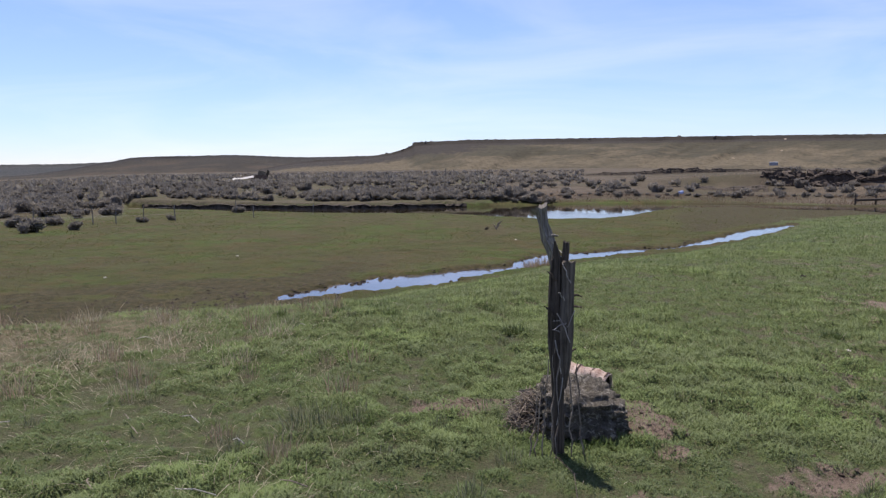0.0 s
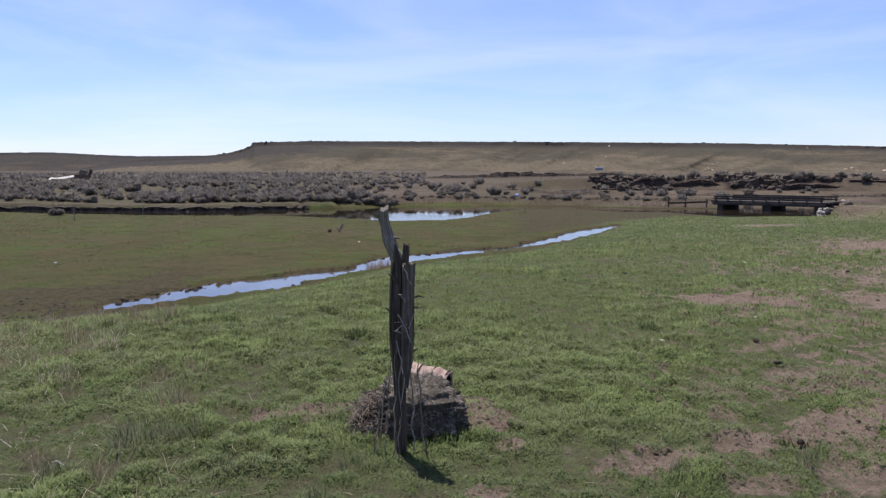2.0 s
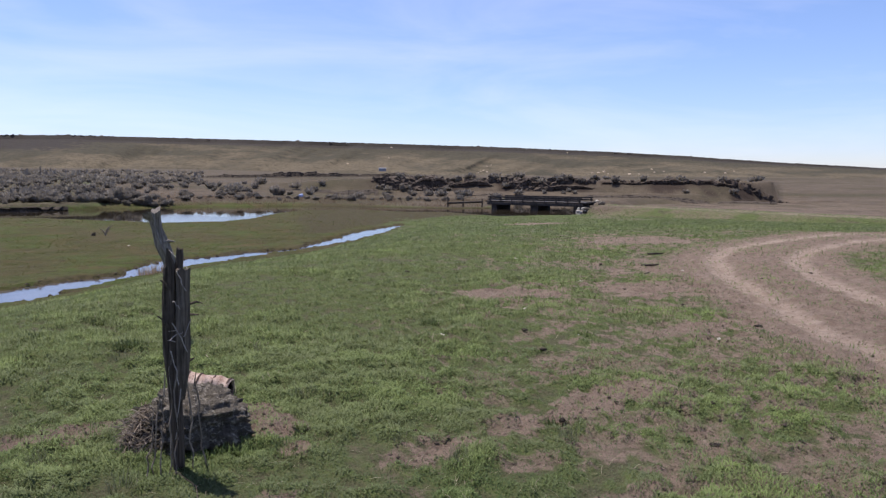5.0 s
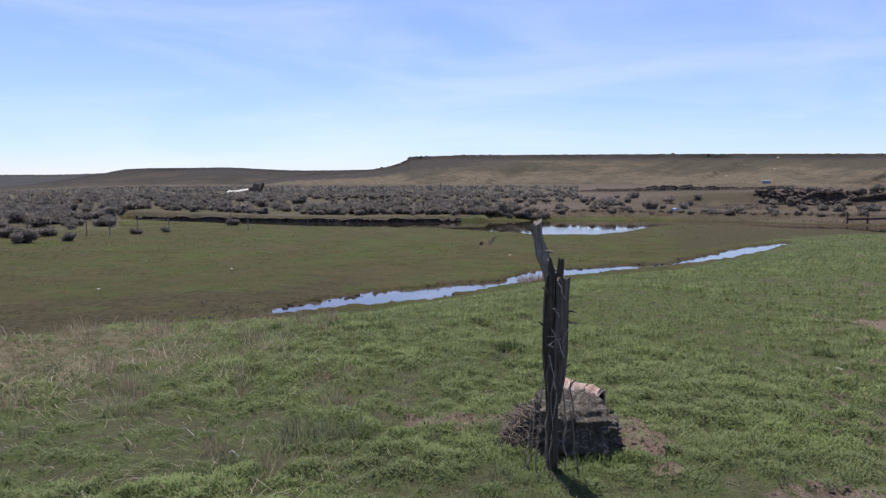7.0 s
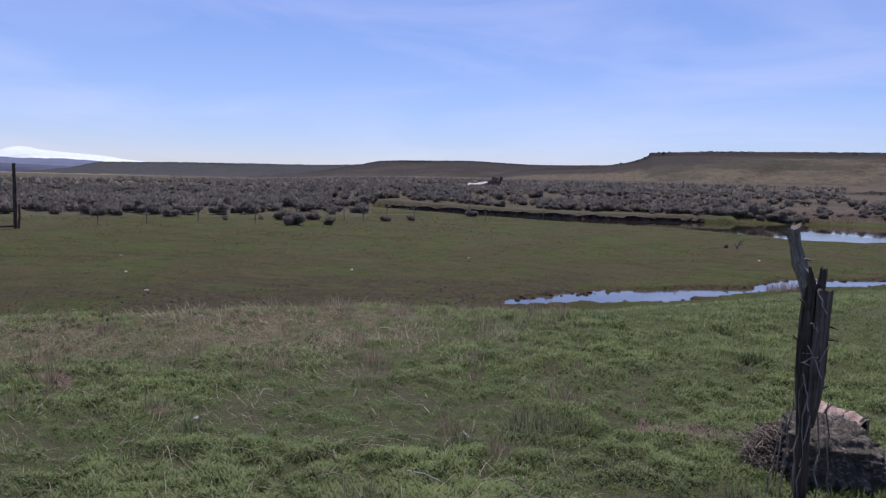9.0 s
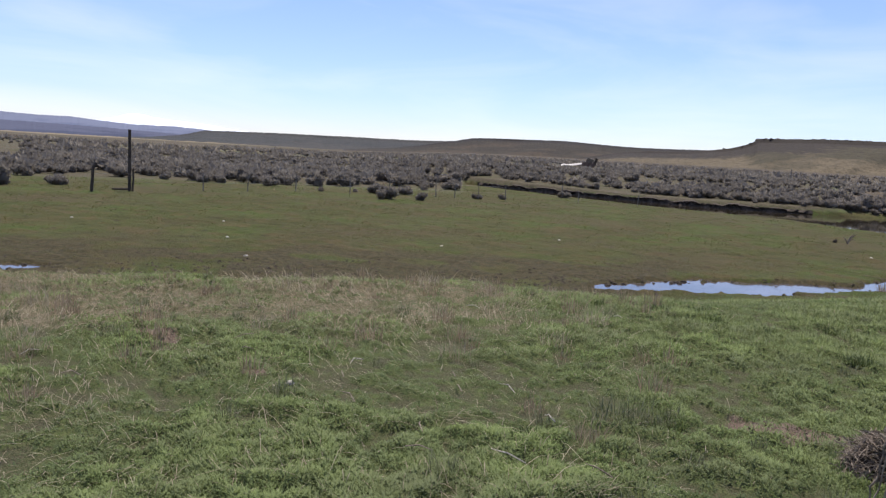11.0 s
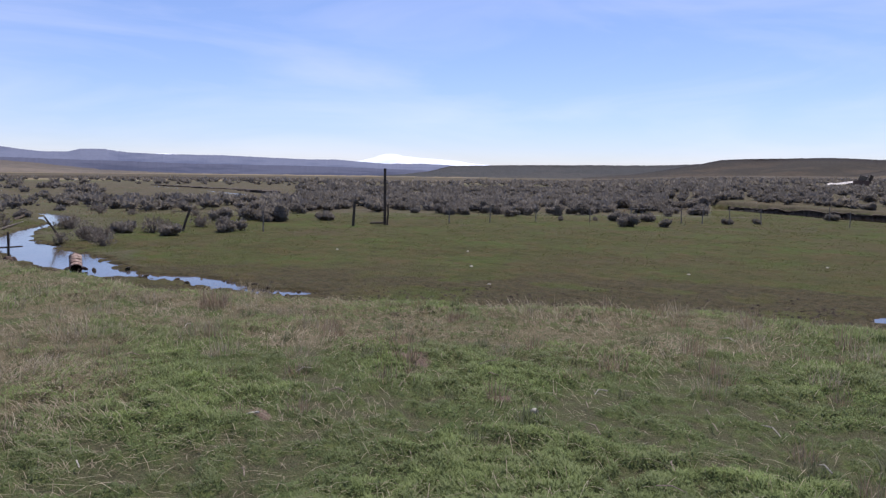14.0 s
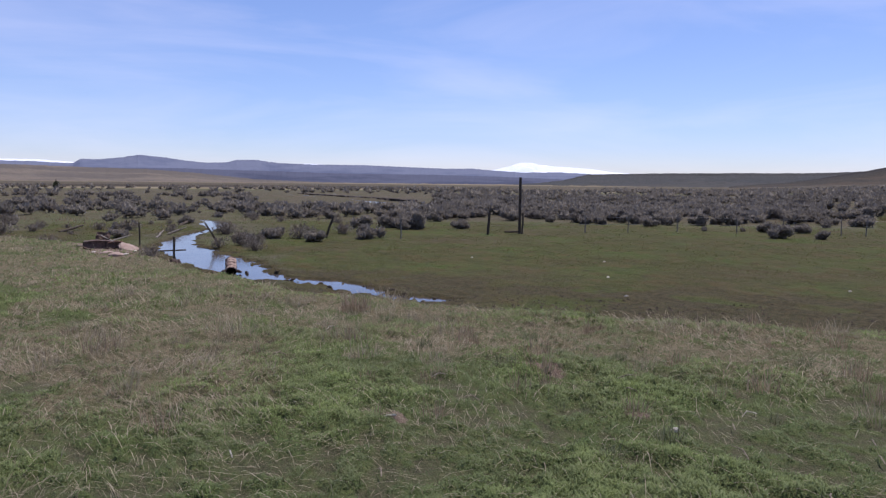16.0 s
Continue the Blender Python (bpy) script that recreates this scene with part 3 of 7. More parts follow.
        z = z * (1 - inside) + np.minimum(z, WATER_Z - 0.10) * inside
        wet = np.maximum(wet, 1 - smooth(wide + 0.05, wide + 0.15 + 0.55 * fbm(x * 2.0, y * 2.0, 65, 2), dist))
    road_d, road_w = along(x, y, ROAD)
    rut = (np.exp(-((np.abs(road_d - 0.80) / 0.24) ** 2)) + 0.6 * np.exp(-((np.abs(road_d - 1.45) / 0.16) ** 2))) * (0.75 + 0.5 * (fbm(x * 1.5, y * 1.5, 67, 3) - 0.5))
    on_road = 1 - smooth(road_w * 0.75, road_w * 1.2, road_d)
    z = z - on_road * (0.01 + 0.075 * rut)
    # covers
    bare = np.zeros(x.shape)
    for bx, by, rx, ry in BARE:
        q = np.hypot((x - bx) / rx, (y - by) / ry) + 1.3 * (fbm(x * 2.8, y * 2.8, 71, 4) - 0.5) + 1.5 * (fbm(x * 7.5, y * 7.5, 72, 3) - 0.5)
        bare = np.maximum(bare, 1 - smooth(0.5, 1.35, q))
    patchy = smooth(0.46, 0.60, 0.24 * fbm(x * 0.8 + 3, y * 0.8, 73, 3) + 0.36 * fbm(x * 3.6, y * 4.4, 74, 2) + 0.40 * fbm(x * 10, y * 12, 75, 2) + 0.04 * smooth(-30, -45, az) + 0.05 * smooth(-41, -50, az) * (1 - smooth(14, 20, d))) * (0.45 + 0.55 * smooth(-18, -40, az)) * (1 - smooth(-2, 8, az)) * (1 - smooth(24, 40, d))
    bare = np.maximum(bare, patchy * 0.62 * smooth(-72, -66, az) * smooth(1.6, 2.6, d))
    bare = np.maximum(bare, 0.48 * smooth(-39, -43, az) * smooth(42.5, 47, d) * smooth(0.25, 0.50, fbm(x * 0.5, y * 0.5, 76, 3)) * (1 - cut))
    rimward = smooth(0.58, 0.86, d / brow)
    mottle = 0.55 * fbm(x * 0.55, y * 0.55, 81, 4) + 0.45 * fbm(x * 2.2, y * 2.2, 82, 3)
    straw = smooth(2, 14, az) * (1 - smooth(88, 100, az)) * (0.2 + 0.8 * rimward) * smooth(0.36, 0.62, mottle + 0.13 * rimward + 0.05 * smooth(56, 72, az))
    straw = np.maximum(straw, smooth(50, 68, az) * smooth(0.38, 0.58, mottle) * 0.95 * smooth(4.5, 7.5, d))
    straw = straw * (1 - fall) * (1 - 0.35 * smooth(8, 14, az) * (1 - smooth(42, 52, az))) * (0.55 + 0.45 * smooth(0.40, 0.60, fbm(x * 0.3 + 7, y * 0.3, 83, 3)))
    low_down = np.where(az < 14, smooth(0.62, 0.99, fall), fall)
    crest = smooth(0.80, 1.0, d / brow) * (1 - smooth(0.35, 0.8, fall)) * smooth(8, 24, az) * (1 - smooth(88, 100, az)) * (0.35 + 0.65 * smooth(0.38, 0.58, mottle))
    straw = np.maximum(straw, crest * 0.95)
    straw = np.maximum(straw, 0.75 * smooth(58, 70, az) * (1 - smooth(88, 100, az)) * smooth(4, 7, d) * (1 - smooth(0.3, 0.8, fall)) * smooth(0.34, 0.54, mottle))
    mead = low_down * (1 - cut) * smooth(-32, -20, az) + fall * (1 - cut) * 0.15 * (1 - smooth(-32, -20, az))
    toe_mud = fall * (1 - smooth(toe + 3.0, toe + 11.0, d)) * smooth(0.33, 0.53, fbm(x * 0.9, y * 0.9, 91, 4)) * smooth(-4, 8, az)
    flats = smooth(-17, -22, az) * (1 - smooth(-40, -46, az)) * smooth(toe * wob + 2, toe * wob + 7, d) * (0.7 + 0.3 * smooth(0.4, 0.6, fbm(x * 0.5, y * 0.5, 93, 3)))
    mud = np.maximum(np.maximum(toe_mud * 0.80, flats * 0.9), wet * 0.95) * (1 - cut)
    tan = cut * np.maximum(smooth(-2, -9, az) * smooth(54, 60, d), smooth(110, 300, d) * (1 - 0.35 * w_left))
    tan = np.maximum(tan, smooth(50, 55, d) * smooth(-41.5, -43.5, az) * (az > -75))
    soil = cut * (1 - tan) * (0.80 + 0.20 * smooth(0.35, 0.6, fbm(x * 0.11, y * 0.11, 95, 3)))
    soil = np.maximum(soil, fall * (1 - tan) * smooth(60, 68, az) * (1 - smooth(110, 130, az)) * (0.3 + 0.6 * smooth(0.40, 0.58, fbm(x * 0.25, y * 0.25, 97, 4))))
    lane = 1 - smooth(lane_w * 0.9, lane_w * 1.1, lane_d)
    roads = np.maximum(on_road * (0.30 + 0.62 * rut), lane * 0.48)
    bare = np.maximum(bare, (1 - smooth(road_w * 0.9, road_w * 1.6, road_d)) * 0.8)
    return dict(z=z, az=az, d=d, fall=fall, cut=cut, straw=straw, bare=bare * (1 - cut), mud=mud, mead=mead, soil=soil, tan=tan, road=roads, wet=wet, tuss=tuss, lump=lump, lush=lush, brow=brow, toe=toe)


def at(x, y):
    """The height of the land at one place."""
    return float(land(np.array([x]), np.array([y]))["z"][0])


angles = np.concatenate([np.arange(-72, 92, 0.43), np.arange(92, 288, 7.0)])
rings = np.concatenate([np.linspace(0.3, 2.3, 9), np.arange(2.4, 14, 0.075), np.arange(14, 34, 0.16), np.arange(34, 72, 0.34), np.arange(72, 160, 1.0), np.geomspace(160, 4600, 48)])
AA, DD = np.meshgrid(np.radians(angles), rings)
gx, gy = (-np.sin(AA) * DD).ravel(), (np.cos(AA) * DD).ravel()
L = land(gx, gy)
nr, na = len(rings), len(angles)
verts = np.column_stack([gx, gy, L["z"]])
verts = np.vstack([verts, [[0, 0, 0.0]]])
i, j = np.meshgrid(np.arange(nr - 1), np.arange(na), indexing="ij")
jn = (j + 1) % na
quads = np.stack([i * na + j, (i + 1) * na + j, (i + 1) * na + jn, i * na + jn], -1).reshape(-1, 4)
cap = np.stack([np.full(na, nr * na), np.arange(na), (np.arange(na) + 1) % na, (np.arange(na) + 1) % na], -1)


def padded(*cols):
    return np.vstack([np.column_stack(cols), np.zeros((1, 4))])


# fields far out on the plain: pale stubble, a dark ploughed strip, green ground between the shrubs
_az, _d = L["az"], L["d"]
_el = -np.degrees(np.arctan2(1.75 - L["z"], _d)) + 0.05 * (fbm(_az * 0.25, _az * 0, 161, 3) - 0.5)
_west = smooth(30, 44, _az) * (1 - smooth(100, 110, _az))
green = smooth(52, 62, _az) * (1 - smooth(100, 110, _az)) * (1 - smooth(70, 100, _d)) * (0.25 + 0.75 * smooth(0.46, 0.60, 0.5 * fbm(gx * 0.07, gy * 0.10, 163, 3) + 0.5 * fbm(gx * 0.5, gy * 0.7, 165, 3))) * 0.8
pale = _west * np.maximum(smooth(-0.24, -0.17, _el), smooth(-0.74, -0.68, _el) * (1 - smooth(-0.60, -0.55, _el)))
dark = _west * smooth(-0.56, -0.52, _el) * (1 - smooth(-0.42, -0.36, _el)) * smooth(46, 52, _az)
_face = smooth(83.2, 83.9, _d) * (1 - smooth(86.3, 87.2, _d)) * smooth(0.34, 0.52, fbm(gx * 0.5, gy * 0.5, 167, 3))
dark = np.maximum(dark, _face * (smooth(-24.8, -26.5, _az) * (1 - smooth(-56, -60, _az))))
tris = np.vstack([quads[:, [0, 1, 2]], quads[:, [0, 2, 3]], cap[:, :3]])
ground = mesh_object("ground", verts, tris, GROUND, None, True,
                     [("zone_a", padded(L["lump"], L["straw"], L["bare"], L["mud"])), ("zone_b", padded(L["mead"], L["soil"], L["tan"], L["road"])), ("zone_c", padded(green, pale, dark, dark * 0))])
tagged(ground, "grazed green turf, olive meadow, bare earth and sage plain", "ground", kind="structure")


# the same grid read between its points: height, covers and the lie of the land
GRID = {key: L[key].reshape(nr, na) for key in ("z", "fall", "cut", "straw", "bare", "mud", "mead", "road", "wet", "lump", "brow", "toe", "lush")}
_g = verts[:-1].reshape(nr, na, 3)
_n = np.cross(np.gradient(_g, axis=1), np.gradient(_g, axis=0))
_n *= np.sign(_n[..., 2:3])
_n /= np.linalg.norm(_n, axis=2)[..., None]
for _k, _key in enumerate(("nx", "ny", "nz")):
    GRID[_key] = _n[..., _k]


def sample(x, y):
    az, d = bearing(x, y)
    turn = np.where(az < angles[0], az + 360, az)
    ja = np.clip(np.searchsorted(angles, turn, "right") - 1, 0, na - 1)
    gap = np.append(np.diff(angles), 288 - angles[-1])
    u = np.clip((turn - angles[ja]) / gap[ja], 0, 1)
    jb = (ja + 1) % na
    ia = np.clip(np.searchsorted(rings, d, "right") - 1, 0, nr - 2)
    v = np.clip((d - rings[ia]) / (rings[ia + 1] - rings[ia]), 0, 1)
    out = {key: (g[ia, ja] * (1 - u) + g[ia, jb] * u) * (1 - v) + (g[ia + 1, ja] * (1 - u) + g[ia + 1, jb] * u) * v for key, g in GRID.items()}
    out.update(az=az, d=d)
    return out


def ribbon(name, line, label, grow=1.9, z=WATER_Z):
    pts = np.array(line)
    tang = np.gradient(pts[:, :2], axis=0)
    tang /= np.linalg.norm(tang, axis=1)[:, None]
    side = np.column_stack([-tang[:, 1], tang[:, 0]])
    w = pts[:, 2:3] * grow + 0.3
    a, b = pts[:, :2] + side * w, pts[:, :2] - side * w
    v = np.column_stack([np.vstack([a, b]), np.full(2 * len(pts), z)])
    n = len(pts)
    f = [(q, q + n, q + n + 1, q + 1) for q in range(n - 1)]
    ob = mesh_object(name, v, f, WATER)
    return tagged(ob, label, "water", kind="structure")


ribbon("water", STREAM_RIGHT, "narrow still stream reflecting the sky in the meadow")
ribbon("water", STREAM_LEFT, "shallow pool and trickle reflecting the sky")
ribbon("water", FAR_RIVER, "distant river bend behind the sagebrush", 1.3, WATER_Z + 0.0)
ra = np.linspace(-46, 22, 90)
near_s, far_s = np.interp(ra, RIVER[:, 0], RIVER[:, 1]) - 1.2, np.interp(ra, RIVER[:, 0], RIVER[:, 2]) + 0.9
rv = np.vstack([np.column_stack([-np.sin(np.radians(ra)) * s, np.cos(np.radians(ra)) * s, np.full(len(ra), WATER_Z + 0.002)]) for s in (near_s, far_s)])
river = mesh_object("water", rv, [(q, q + 1, q + 91, q + 90) for q in range(89)], RIVER_WATER)
tagged(river, "calm brown river reflecting its banks and the mesa", "water", kind="structure")
# the open reach that the wind ruffles
ua = np.linspace(-18.4, -9.6, 30)
open_in = np.interp(ua, RIVER[:, 0], RIVER[:, 1]) - 1.2
open_out = open_in + 1.2 + np.interp(ua, [-18.4, -15, -11.5, -9.6], [0.8, 4.5, 8.5, 9.0])
uv_ = np.vstack([np.column_stack([-np.sin(np.radians(ua)) * s, np.cos(np.radians(ua)) * s, np.full(len(ua), WATER_Z + 0.007)]) for s in (open_in, open_out)])
tagged(mesh_object("water", uv_, [(q, q + 1, q + 31, q + 30) for q in range(29)], WATER), "wind-ruffled pale reach of the river", "water", kind="structure")


SLOPES = {}


def hill(name, label, profile, d_foot, d_rim, foot_el, material, seed, rough=1.0, cliff=0.12, step=0.25, rows=26, fold=0.28, rocky=None):
    """A long slope that climbs from its foot to a skyline given as (bearing, elevation) pairs."""
    p = np.array(sorted(profile))
    az = np.arange(p[0, 0], p[-1, 0] + 1e-6, step)
    top = np.interp(az, p[:, 0], p[:, 1])
    u = np.concatenate([np.linspace(0, 1, rows), [1.03, 1.3]])
    A, U = np.meshgrid(az, u)
    T = np.broadcast_to(top, A.shape)
    d = d_foot + (d_rim - d_foot) * U
    gully = fbm(A * fold + seed + U * 0.7, U * 1.3 + A * 0.15, seed, 3)
    d = d + rough * (d_rim - d_foot) * 0.75 * (gully - 0.5) * np.sin(np.pi * np.clip(U, 0, 1)) ** 0.7
    foot_z = 1.75 + d_foot * math.tan(radians(foot_el)) - 3.0
    ztop = 1.75 + d_rim * np.tan(np.radians(T)) + 0.0009 * d_rim * (fbm(A * 5, A * 0, seed + 3, 3) - 0.5)
    body = np.clip(U / (1 - cliff * 0.25), 0, 1)
    rise = (1 - cliff) * (0.65 * body**1.25 + 0.35 * body) + cliff * smooth(0.999 - cliff * 0.25, 1.0, U)
    z = foot_z + (ztop - foot_z) * rise
    z = z + rough * (ztop - foot_z) * 0.05 * (fbm(A * 1.2, U * 5, seed + 7, 3) - 0.5) * np.sin(np.pi * np.clip(U, 0, 1))
    z = np.where(U > 1.01, ztop - (U - 1) * 8, z)
    x, y = -np.sin(np.radians(A)) * d, np.cos(np.radians(A)) * d
    n = len(az)
    i, j = np.meshgrid(np.arange(len(u) - 1), np.arange(n - 1), indexing="ij")
    f = np.stack([i * n + j, i * n + j + 1, (i + 1) * n + j + 1, (i + 1) * n + j], -1).reshape(-1, 4)
    f = np.vstack([f[:, [0, 1, 2]], f[:, [0, 2, 3]]])
    rim = smooth(0.80, 0.97, U)
    SLOPES[label] = BVHTree.FromPolygons(np.column_stack([x.ravel(), y.ravel(), z.ravel()]).tolist(), f.tolist())
    if rocky:
        rim = np.maximum(rim, 0.80 * smooth(0.30, 0.80, U) * smooth(rocky[0], rocky[1], A))
    ob = mesh_object(name, np.column_stack([x.ravel(), y.ravel(), z.ravel()]), f, material, None, False, [("rim", rim.ravel()), ("high", (np.clip(U, 0, 1) - (0.9 * smooth(-0.5, 1.5, A) if rocky else 0)).ravel())])
    return tagged(ob, label, "hill", kind="structure")


hill("mesa", "flat-topped mesa with dark rim rock and tan grass slopes",
     [(13.0, 0.25), (11.2, 0.55), (9.4, 0.92), (7.5, 1.08), (5.8, 1.15), (4.3, 1.24), (2.0, 1.55), (0.85, 1.88), (0.3, 2.12), (0.05, 2.38), (-4.05, 2.50), (-11.3, 2.51), (-19.2, 2.46), (-28, 2.34), (-36.3, 2.14), (-43.9, 1.83), (-49.8, 1.50), (-55.6, 1.07), (-62, 0.7), (-72, 0.3)],
     640, 930, 0.0, MESA_NEAR, 11, 0.55, 0.12, 0.12, 40, 0.25, (-11, -3))
hill("mesa", "low dark mesa with a smooth brown slope",
     [(31, -0.1), (27, 0.25), (25, 0.55), (23.5, 0.85), (22.5, 1.02), (21.9, 1.14), (21.0, 1.34), (19.1, 1.42), (16.0, 1.48), (13.85, 1.52), (12.0, 1.44), (10.2, 1.34), (8.1, 1.29), (6.2, 1.33), (2.4, 1.4), (0, 1.4), (-4, 1.3)],
     1100, 1700, 0.0, MESA_MID, 23, 0.4, 0.08, 0.15, 30, 0.3)
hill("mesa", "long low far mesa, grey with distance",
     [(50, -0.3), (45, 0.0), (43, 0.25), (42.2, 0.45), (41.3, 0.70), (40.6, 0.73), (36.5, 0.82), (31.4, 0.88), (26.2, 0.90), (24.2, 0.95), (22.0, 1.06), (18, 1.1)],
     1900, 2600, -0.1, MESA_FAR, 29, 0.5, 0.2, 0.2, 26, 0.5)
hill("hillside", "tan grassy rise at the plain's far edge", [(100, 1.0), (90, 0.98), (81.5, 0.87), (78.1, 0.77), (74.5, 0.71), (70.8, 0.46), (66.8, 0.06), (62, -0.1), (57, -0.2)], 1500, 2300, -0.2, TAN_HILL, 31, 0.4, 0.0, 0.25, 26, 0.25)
hill("backdrop", "foothills in the distance, dark haze blue put into their colour", [(100, 0.8), (81.8, 0.78), (76.8, 0.78), (72.5, 0.82), (68.8, 0.75), (64.7, 0.68), (60.5, 0.59), (56.1, 0.58), (51.7, 0.55), (47.3, 0.45), (42.9, 0.31), (38, 0.2)], 2700, 3300, -0.2, HAZE_LOW, 37, 0.35, 0.0, 0.15, 30, 0.4)
hill("backdrop", "long mountain ridge in the distance, haze blue put into its colour",
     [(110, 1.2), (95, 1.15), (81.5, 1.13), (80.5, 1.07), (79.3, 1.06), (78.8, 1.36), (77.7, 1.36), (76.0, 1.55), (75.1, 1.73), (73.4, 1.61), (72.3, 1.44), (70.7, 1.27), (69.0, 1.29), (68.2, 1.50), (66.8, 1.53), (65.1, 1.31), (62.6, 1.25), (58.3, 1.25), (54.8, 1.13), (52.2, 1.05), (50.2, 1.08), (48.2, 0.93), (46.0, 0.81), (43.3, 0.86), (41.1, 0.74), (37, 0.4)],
     3500, 4050, 0.2, HAZE_HILL, 41, 0.4, 0.0, 0.15, 34, 0.35)
hill("backdrop", "snow-covered mountain on the skyline", [(50.5, 0.7), (48.6, 0.95), (47.3, 1.27), (46.4, 1.57), (45.5, 1.58), (44.9, 1.42), (43.6, 1.30), (42.5, 1.24), (40.7, 1.10), (39.4, 0.90), (38.1, 0.80), (35, 0.5)], 4250, 4560, 0.3, SNOW, 43, 0.5, 0.0)
hill("backdrop", "snow streaks on the far mountain ridge", [(87, 1.15), (84, 1.27), (81.5, 1.26), (80.1, 1.18), (79.2, 1.12), (78, 0.9), (65, 1.0), (63.5, 1.25), (62.6, 1.31), (61.8, 1.26), (60.2, 1.05)], 4250, 4560, 0.4, SNOW, 47, 0.5, 0.0)
hill("backdrop", "low hills that close the land behind", [(100, 1.2), (130, 2.2), (180, 1.8), (230, 2.4), (288, 1.4)], 900, 1500, 0.0, MESA_MID, 53, 0.6, 0.05, 1.5, 10)

# ---------------- turf ----------------
def blades(name, label, x, y, z, length, width, tilt, tint, material, bend=0.5, joints=1, category="grass", turn=None, lie=None):
    """Many single blades in one mesh: each a tapered strip that leans over."""
    n = len(x)
    phi = rng.uniform(0, 2 * np.pi, n) if turn is None else turn
    out = np.column_stack([np.cos(phi), np.sin(phi), np.zeros(n)])
    side = np.column_stack([-np.sin(phi), np.cos(phi), np.zeros(n)])
    up = np.array([0, 0, 1.0])
    base = np.column_stack([x, y, z])
    way = out * np.sin(tilt)[:, None] + up * np.cos(tilt)[:, None]
    w, l = width[:, None], length[:, None]
    t2 = np.minimum(tilt + bend, 1.9)
    way2 = out * np.sin(t2)[:, None] + up * np.cos(t2)[:, None]
    if joints == 2:
        mid = base + way * l * 0.5
        tip = mid + way2 * l * 0.5
        v = np.stack([base, mid + side * w * 0.5, tip, mid - side * w * 0.5], 1).reshape(-1, 3)
        q = np.arange(n)[:, None] * 4
        f = np.stack([q + [0, 1, 3], q + [1, 2, 3]], 1).reshape(-1, 3)
        t = np.repeat(tint, 4)
    elif joints:
        mid = base + way * l * 0.55
        tip = mid + way2 * l * 0.45
        v = np.stack([base - side * w * 0.35, base + side * w * 0.35, mid + side * w * 0.5, mid - side * w * 0.5, tip], 1).reshape(-1, 3)
        q = np.arange(n)[:, None] * 5
        f = np.stack([q + [0, 1, 2], q + [0, 2, 3], q + [3, 2, 4]], 1).reshape(-1, 3)
        t = np.repeat(tint, 5)
    else:
        tip = base + way * l
        v = np.stack([base - side * w * 0.5, base + side * w * 0.5, tip], 1).reshape(-1, 3)
        f = (np.arange(n)[:, None] * 3 + [0, 1, 2]).reshape(-1, 3)
        t = np.repeat(tint, 3)
    extra = [("tint", t)]
    if lie is not None:
        extra.append(("lie", np.repeat(np.column_stack([lie, np.ones(n)]), len(v) // n, 0)))
    ob = mesh_object(name, v, f, material, None, False, extra)
    return tagged(ob, label, category, kind="stuff")


def scatter(n, a0, a1, d0, d1, power=0.0):
    az = np.radians(rng.uniform(a0, a1, n))
    u = rng.uniform(0, 1, n)
    d = d0 * (d1 / d0) ** u if power == 0 else (d0**power + u * (d1**power - d0**power)) ** (1 / power)
    return -np.sin(az) * d, np.cos(az) * d


# short green turf, thick in cushions
x, y = scatter(1960000, -68, 88, 2.35, 58)
q = sample(x, y)
keep = rng.uniform(0, 1, len(x)) < (0.36 + 0.64 * smooth(0.10, 0.58, q["lump"])) * (0.80 + 0.20 * q["lush"]) * (1 - 0.80 * smooth(0.35, 0.95, q["bare"])) * (1 - (0.28 + 0.38 * smooth(46, 60, q["az"])) * q["straw"]) * (1 - q["road"]) * (1 - smooth(0.3, 0.7, q["mud"])) * (1 - smooth(0.35, 0.65, q["mead"]))
keep &= (q["fall"] < 0.985) | (q["az"] < -20)
keep &= ~((q["az"] > 14) & (q["d"] > q["toe"])) & ~((q["az"] > 0) & (q["d"] > q["toe"] + 1.3))
keep &= q["wet"] < 0.6
x, y = x[keep], y[keep]
q = {key: v[keep] for key, v in q.items()}
for near_by in (True, False):
    m = (q["d"] < 7.5) == near_by
    lump, lush, d = q["lump"][m], q["lush"][m], q["d"][m]
    far = np.maximum(1, d / 5.0)
    n = int(m.sum())
    # tint drops to the darker green in hollows and with distance
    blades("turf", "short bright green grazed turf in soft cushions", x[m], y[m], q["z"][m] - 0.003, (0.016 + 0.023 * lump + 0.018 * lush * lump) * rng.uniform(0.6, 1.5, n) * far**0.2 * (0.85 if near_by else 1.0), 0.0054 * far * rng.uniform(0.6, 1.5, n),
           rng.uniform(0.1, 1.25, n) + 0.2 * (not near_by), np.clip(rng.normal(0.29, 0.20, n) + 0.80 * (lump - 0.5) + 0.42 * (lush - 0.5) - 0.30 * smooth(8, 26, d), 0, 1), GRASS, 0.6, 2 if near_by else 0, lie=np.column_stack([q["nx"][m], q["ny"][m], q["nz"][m]]))

